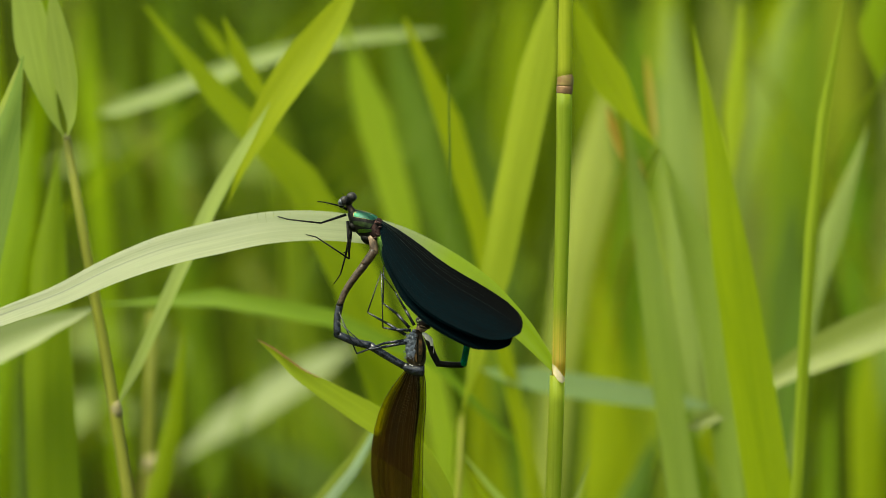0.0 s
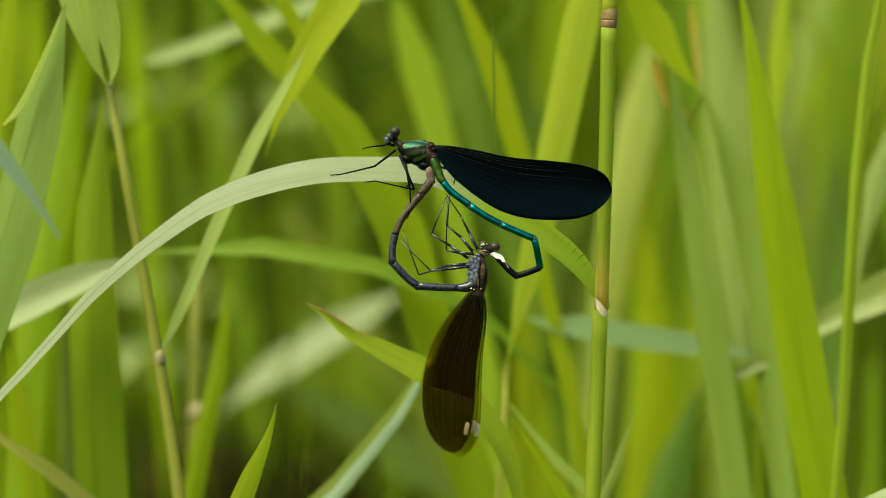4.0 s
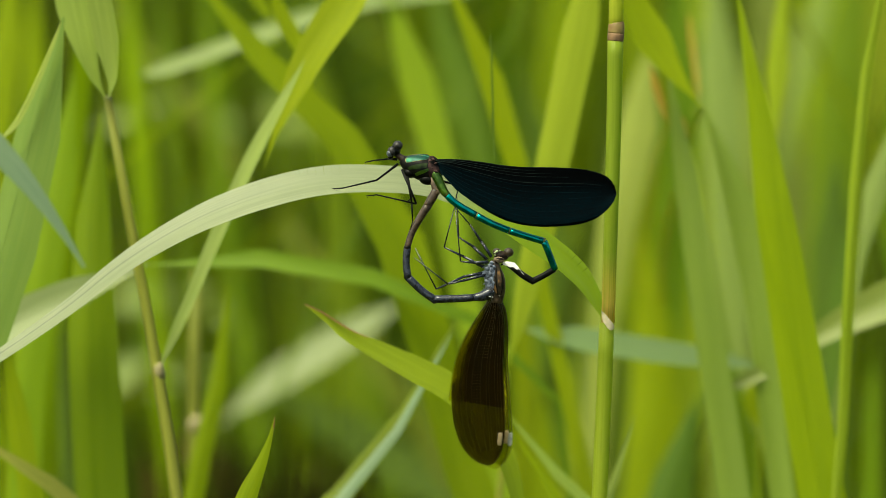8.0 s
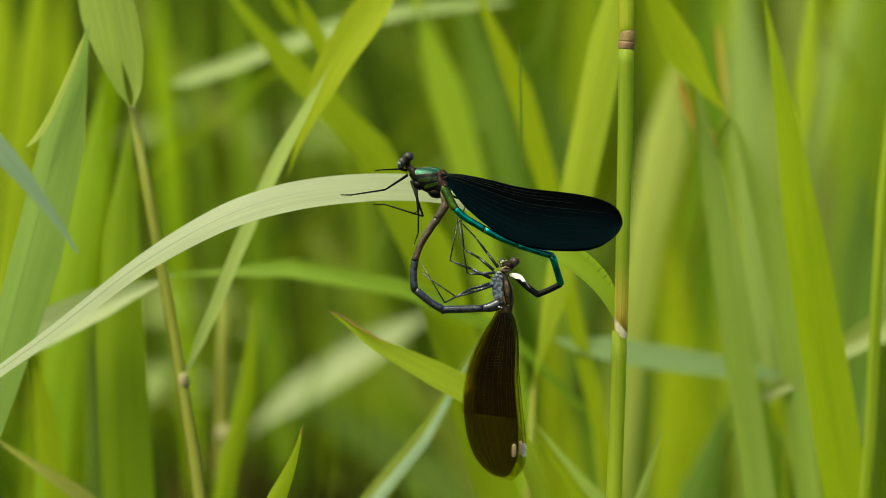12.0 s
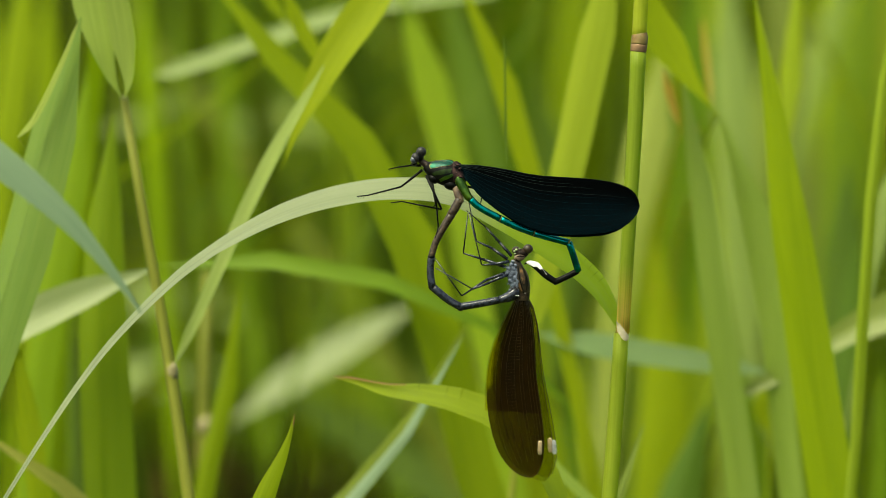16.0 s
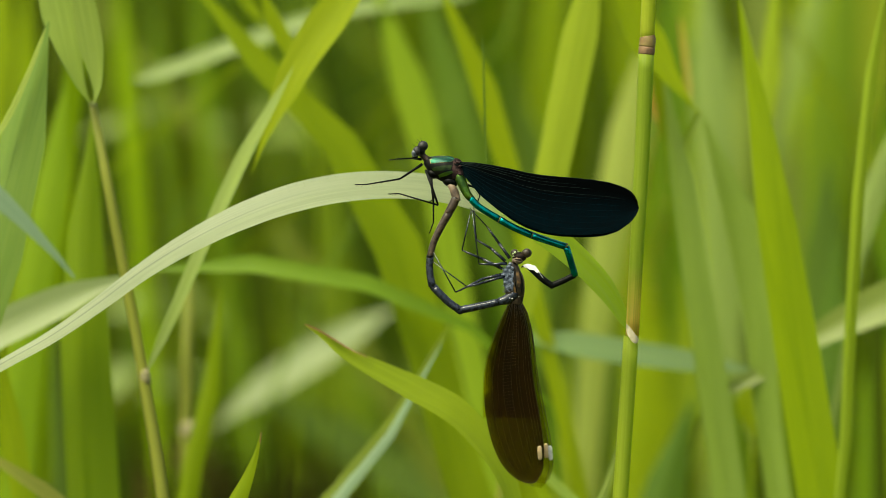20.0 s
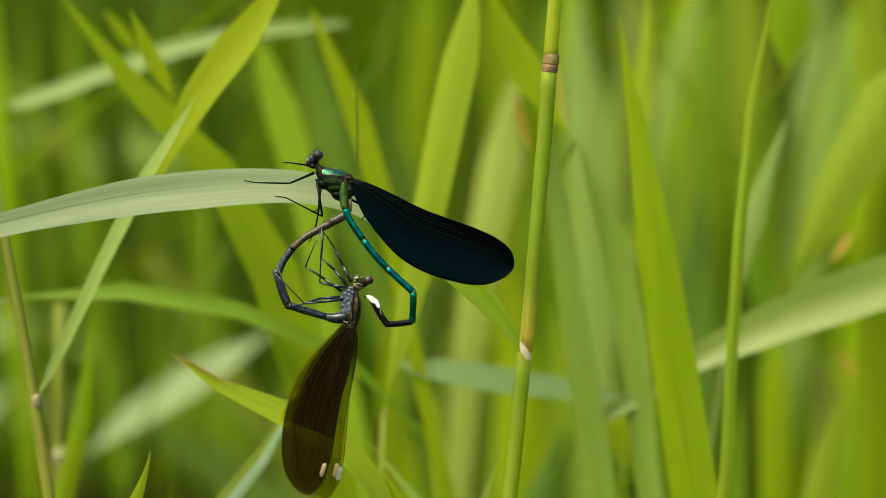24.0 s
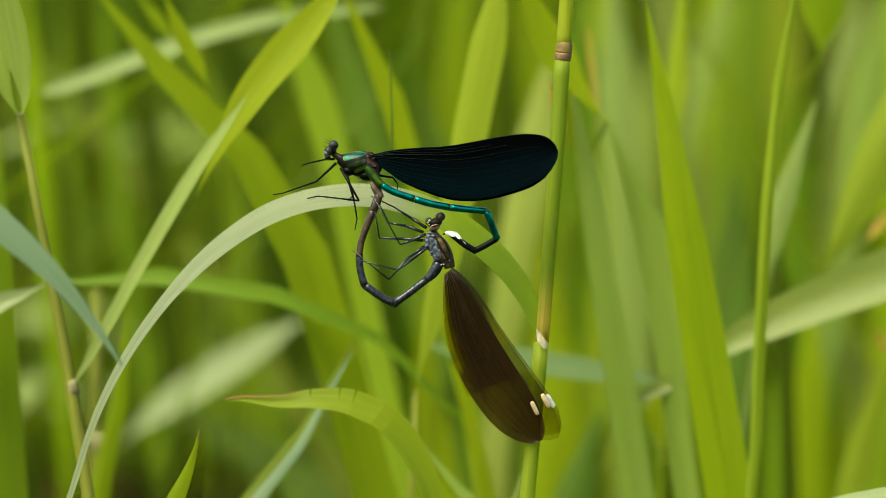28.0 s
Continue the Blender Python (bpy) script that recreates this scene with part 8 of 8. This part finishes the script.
    walk(culm, held(perch_plant, 0.008, [
        (0, spot(27.53, -14.4, -0.55)),
        (0.5, spot(25.89, -12.63, -0.25)),
        (1, spot(28.43, -13.61, -0.14)),
        (1.5, spot(28.04, -13.31, 0.17)),
        (2, spot(27.86, -12.66, 0.08)),
        (2.5, spot(28.56, -13.05, 0.27)),
        (4.5, spot(26.95, -11.8, -0.3)),
        (5, spot(28.79, -12.1, 0.18)),
        (5.5, spot(29.63, -13.62, 0.34)),
        (6, spot(31.45, -13.29, 0.91)),
        (6.5, spot(31.86, -13.4, 1.11)),
        (7, spot(29.61, -13.35, 0.47)),
        (7.5, spot(29.81, -13.26, 0.34)),
        (8, spot(28.48, -12.38, 0)),
        (8.5, spot(29.52, -12.83, 0.29)),
        (9, spot(28.48, -13.29, 0.11)),
        (9.5, spot(29.05, -12.54, 0.21)),
        (10, spot(26.61, -12.57, -0.4)),
        (10.5, spot(26.89, -12.59, -0.36)),
        (11, spot(26.76, -12.1, -0.56)),
        (11.5, spot(26.08, -11.97, -0.53)),
        (13.5, spot(25.75, -12.04, -0.76)),
        (14, spot(25.9, -11.91, -0.62)),
        (14.5, spot(26.95, -12.49, -0.32)),
        (15, spot(26.01, -11.83, -0.08)),
        (15.5, spot(27.38, -12.03, 0.61)),
        (16, spot(29.16, -13.29, 1.14)),
        (16.5, spot(28.05, -12.51, 1.05)),
        (17, spot(30.37, -11.95, 1.47)),
        (17.5, spot(29.57, -10.89, 0.74)),
        (18, spot(29.17, -11.86, 0.83)),
        (18.5, spot(29.44, -11.23, 1.04)),
        (19, spot(26.74, -10.81, -0.3)),
        (19.5, spot(29.98, -11.85, 0.48)),
        (20, spot(33.97, -13.83, 1.47)),
        (20.5, spot(30.92, -13.1, 0.83)),
        (22.5, spot(34.31, -11.17, 1.83)),
        (23, spot(31.98, -11.11, 2.42)),
        (23.5, spot(41.81, -14.69, 4.3)),
        (24, spot(37.62, -12.04, 3.34)),
        (24.2, spot(41.68, -11.78, 3.1)),
        (24.5, spot(43.05, -12.23, 3.8)),
        (25, spot(45.76, -13.77, 5.09)),
        (25.5, spot(41.14, -13.41, 3.79)),
        (26, spot(41.92, -14.44, 5.5)),
        (26.5, spot(44.55, -15.27, 5.3)),
        (27, spot(34.96, -11.38, 1.77)),
        (27.5, spot(39.86, -13.89, 3.14)),
        (27.8, spot(37.54, -12.32, 2.87)),
        (28, spot(34.24, -13.05, 3.05)),
    ]))
    tip_rows = held(pointed_plant, 0.024, [
        (0, spot(-24.31, -8.92, 4)),
        (0.4, spot(-22.75, -9.24, 0)),
        (1, spot(-24, -11.07, 0)),
        (2, spot(-23.5, -11.27, 0)),
        (2.5, spot(-22.93, -12.29, 0)),
        (4.5, spot(-23.71, -11.22, 0)),
        (5, spot(-23.45, -12.48, 0)),
        (5.5, spot(-24.76, -13.45, 0)),
        (6, spot(-23.77, -11.35, 0)),
        (6.5, spot(-23.48, -10.46, 0)),
        (7, spot(-23.74, -9.88, 0)),
        (7.5, spot(-23.36, -10.1, 0)),
        (8, spot(-23.76, -9.64, 0)),
        (8.5, spot(-23.59, -10.57, 0)),
        (9, spot(-23.69, -11.63, 0)),
        (9.5, spot(-23.62, -10.95, 0)),
        (10, spot(-24.18, -10.5, 0)),
        (10.5, spot(-24.05, -10.34, 0)),
        (11, spot(-24.58, -9.24, 0)),
        (11.5, spot(-24.5, -8.79, 0)),
        (14, spot(-24.2, -11.49, 0)),
        (15, spot(-23.74, -5.98, -2)),
        (16, spot(-20.37, -21.71, -22)),
        (17, spot(-23.26, -16.18, -14)),
        (18, spot(-24.15, -11.4, 8)),
        (19, spot(-24.19, -10.55, 4)),
        (20, spot(-22.44, -12.17, 0)),
        (22.5, spot(-19.12, -2.01, 10)),
        (23, spot(-23.84, -4.6, 12)),
        (23.5, spot(-31.85, -13.45, -12)),
        (24, spot(-23.24, -12.84, -3)),
        (24.2, spot(-21.32, -9.54, 4)),
        (24.5, spot(-22.57, -14.16, -6)),
        (25, spot(-21.6, -16.45, -18)),
        (26, spot(-22.79, -6.41, 10)),
        (26.5, spot(-17.52, -24.58, -27)),
        (27, spot(-20.9, -20.4, -28)),
        (27.5, spot(-19.32, -26.46, -40)),
        (27.8, spot(-22.71, -28.63, -38)),
        (28, spot(-20.37, -22.88, -32)),
    ])
    # the blade bows in pieces when a gust lifts its tip
    gusts = ((0, 0), (14, 0), (16, 0.5), (17, 0.3), (18, 0), (23, 0), (23.5, 0.3), (24, 0), (24.5, 0.15), (25, 0.45), (26, 0), (26.5, 1), (27, 1), (27.5, 1.25), (27.8, 1.2), (28, 1))
    walk(pointed, tip_rows)
    rows = tip_rows
    for piece, at_sample, (_, degrees) in zip(pointed_pieces[1:], hinges, POINTED_GIVES):
        hinge = Vector(pointed_line[at_sample])
        rows = [(t, m @ Matrix.Translation(hinge) @ Matrix.Rotation(radians(degrees * float(np.interp(t, *zip(*gusts)))), 4, 'Y') @ Matrix.Translation(-hinge)) for t, m in rows]
        walk(piece, rows)
    walk(spike, held(spike_plant, 0.004, [
        (0, spot(-32.67, -35.54, 0)),
        (0.4, spot(-28.8, -29.52, 0)),
        (1, spot(-29.35, -28.34, 0)),
        (2, spot(-28.63, -27.35, 0)),
        (4.5, spot(-29.11, -30.42, 0)),
        (5, spot(-30.2, -33.05, 0)),
        (6, spot(-28.6, -28.3, 0)),
        (7, spot(-28.98, -28.58, 0)),
        (8, spot(-29.11, -29.31, 0)),
        (9, spot(-28.92, -29.46, 0)),
        (10, spot(-29.86, -30.55, 0)),
        (11, spot(-29.62, -29.21, 0)),
        (11.5, spot(-29.26, -28.94, 0)),
        (14, spot(-28.88, -30.21, 0)),
        (15, spot(-26.83, -23.22, 0)),
        (16, spot(-27.41, -28.5, 0)),
        (17, spot(-27.48, -25.94, 0)),
        (18, spot(-27.1, -21.84, 0)),
        (19, spot(-31.05, -31.5, 0)),
        (20, spot(-30.16, -30.95, 0)),
        (23, spot(-25.29, -25.53, 0)),
        (24, spot(-27.13, -29.4, 0)),
        (24.2, spot(-27.65, -33.69, 0)),
        (25, spot(-26.79, -30.56, 0)),
        (26, spot(-24.03, -26.16, 0)),
        (27, spot(-29.17, -32.36, 0)),
        (27.8, spot(-27.78, -31.34, 0)),
        (28, spot(-25.08, -28.39, 0)),
    ]))
    walk(front, held(front_plant, -0.045, [
        (0, spot(-74.73, 8.68, 4)),
        (0.4, spot(-80.3, 16.82, 4)),
        (1, spot(-70.17, 7.74, 4)),
        (2, spot(-60.23, -4.53, 0)),
        (4.5, spot(-67.16, 0.36, 0.83)),
        (5, spot(-66.52, -1.99, 1)),
        (6, spot(-65.67, 4.44, 1.33)),
        (7, spot(-63.96, -5.23, 1.67)),
        (8, spot(-61.93, -3.02, 2)),
        (9, spot(-67.12, -4.39, 1.5)),
        (10, spot(-68.27, 0.97, 1)),
        (11, spot(-68.21, 2.11, 0.5)),
        (14, spot(-64.47, -2.15, -1)),
        (15, spot(-58.8, -2.34, -1.5)),
        (16, spot(-54.08, -10.75, -2)),
        (17, spot(-26.95, -17.66, -4)),
        (18, spot(-32.72, -11.65, -4)),
        (19, spot(-52.64, -0.09, -5.6)),
        (20, spot(-62.35, -3.82, -7.2)),
        (22.5, spot(-50.08, 9.29, -11.2)),
        (23, spot(-29.07, 1.56, -12)),
        (23.5, spot(-25.26, -30.02, -6)),
        (24, spot(-54.98, 7.6, 0)),
        (24.2, spot(-39.34, -22.2, 10)),
        (24.5, spot(-24.52, -14.94, 4)),
        (25, spot(-23.53, -4.95, -6)),
        (25.5, spot(8.99, -34.88, -5)),
        (26, spot(-22.86, -14.98, -4)),
        (26.5, spot(-56.82, -0.85, -1)),
        (27, spot(-16.99, -33.19, 2)),
        (27.5, spot(-33.15, -32.4, 1)),
        (27.8, spot(-29.06, -34.94, 0.4)),
        (28, spot(-38.34, -16.91, 0)),
    ]))
    home = Matrix.Translation(perch_plant.location).inverted()
    tracks = [[] for _ in leaf_pieces]
    for t, line in sorted(LEAF_LINES.items()):
        pts, _ = curve(line, PIECES)
        for i in range(PIECES):
            dx, dz = pts[i + 1] - pts[i]
            turn = math.degrees(math.atan2(-dz, dx)) % 360
            tracks[i].append((t, home @ spot(pts[i][0], pts[i][1], turn, d=LEAF_DEPTH, tilt=LEAF_ROLL[t] * min(1.0, max(0.0, (i - 16) / 44)))))
    for piece, rows in zip(leaf_pieces, tracks):
        walk(piece, rows)


motions()
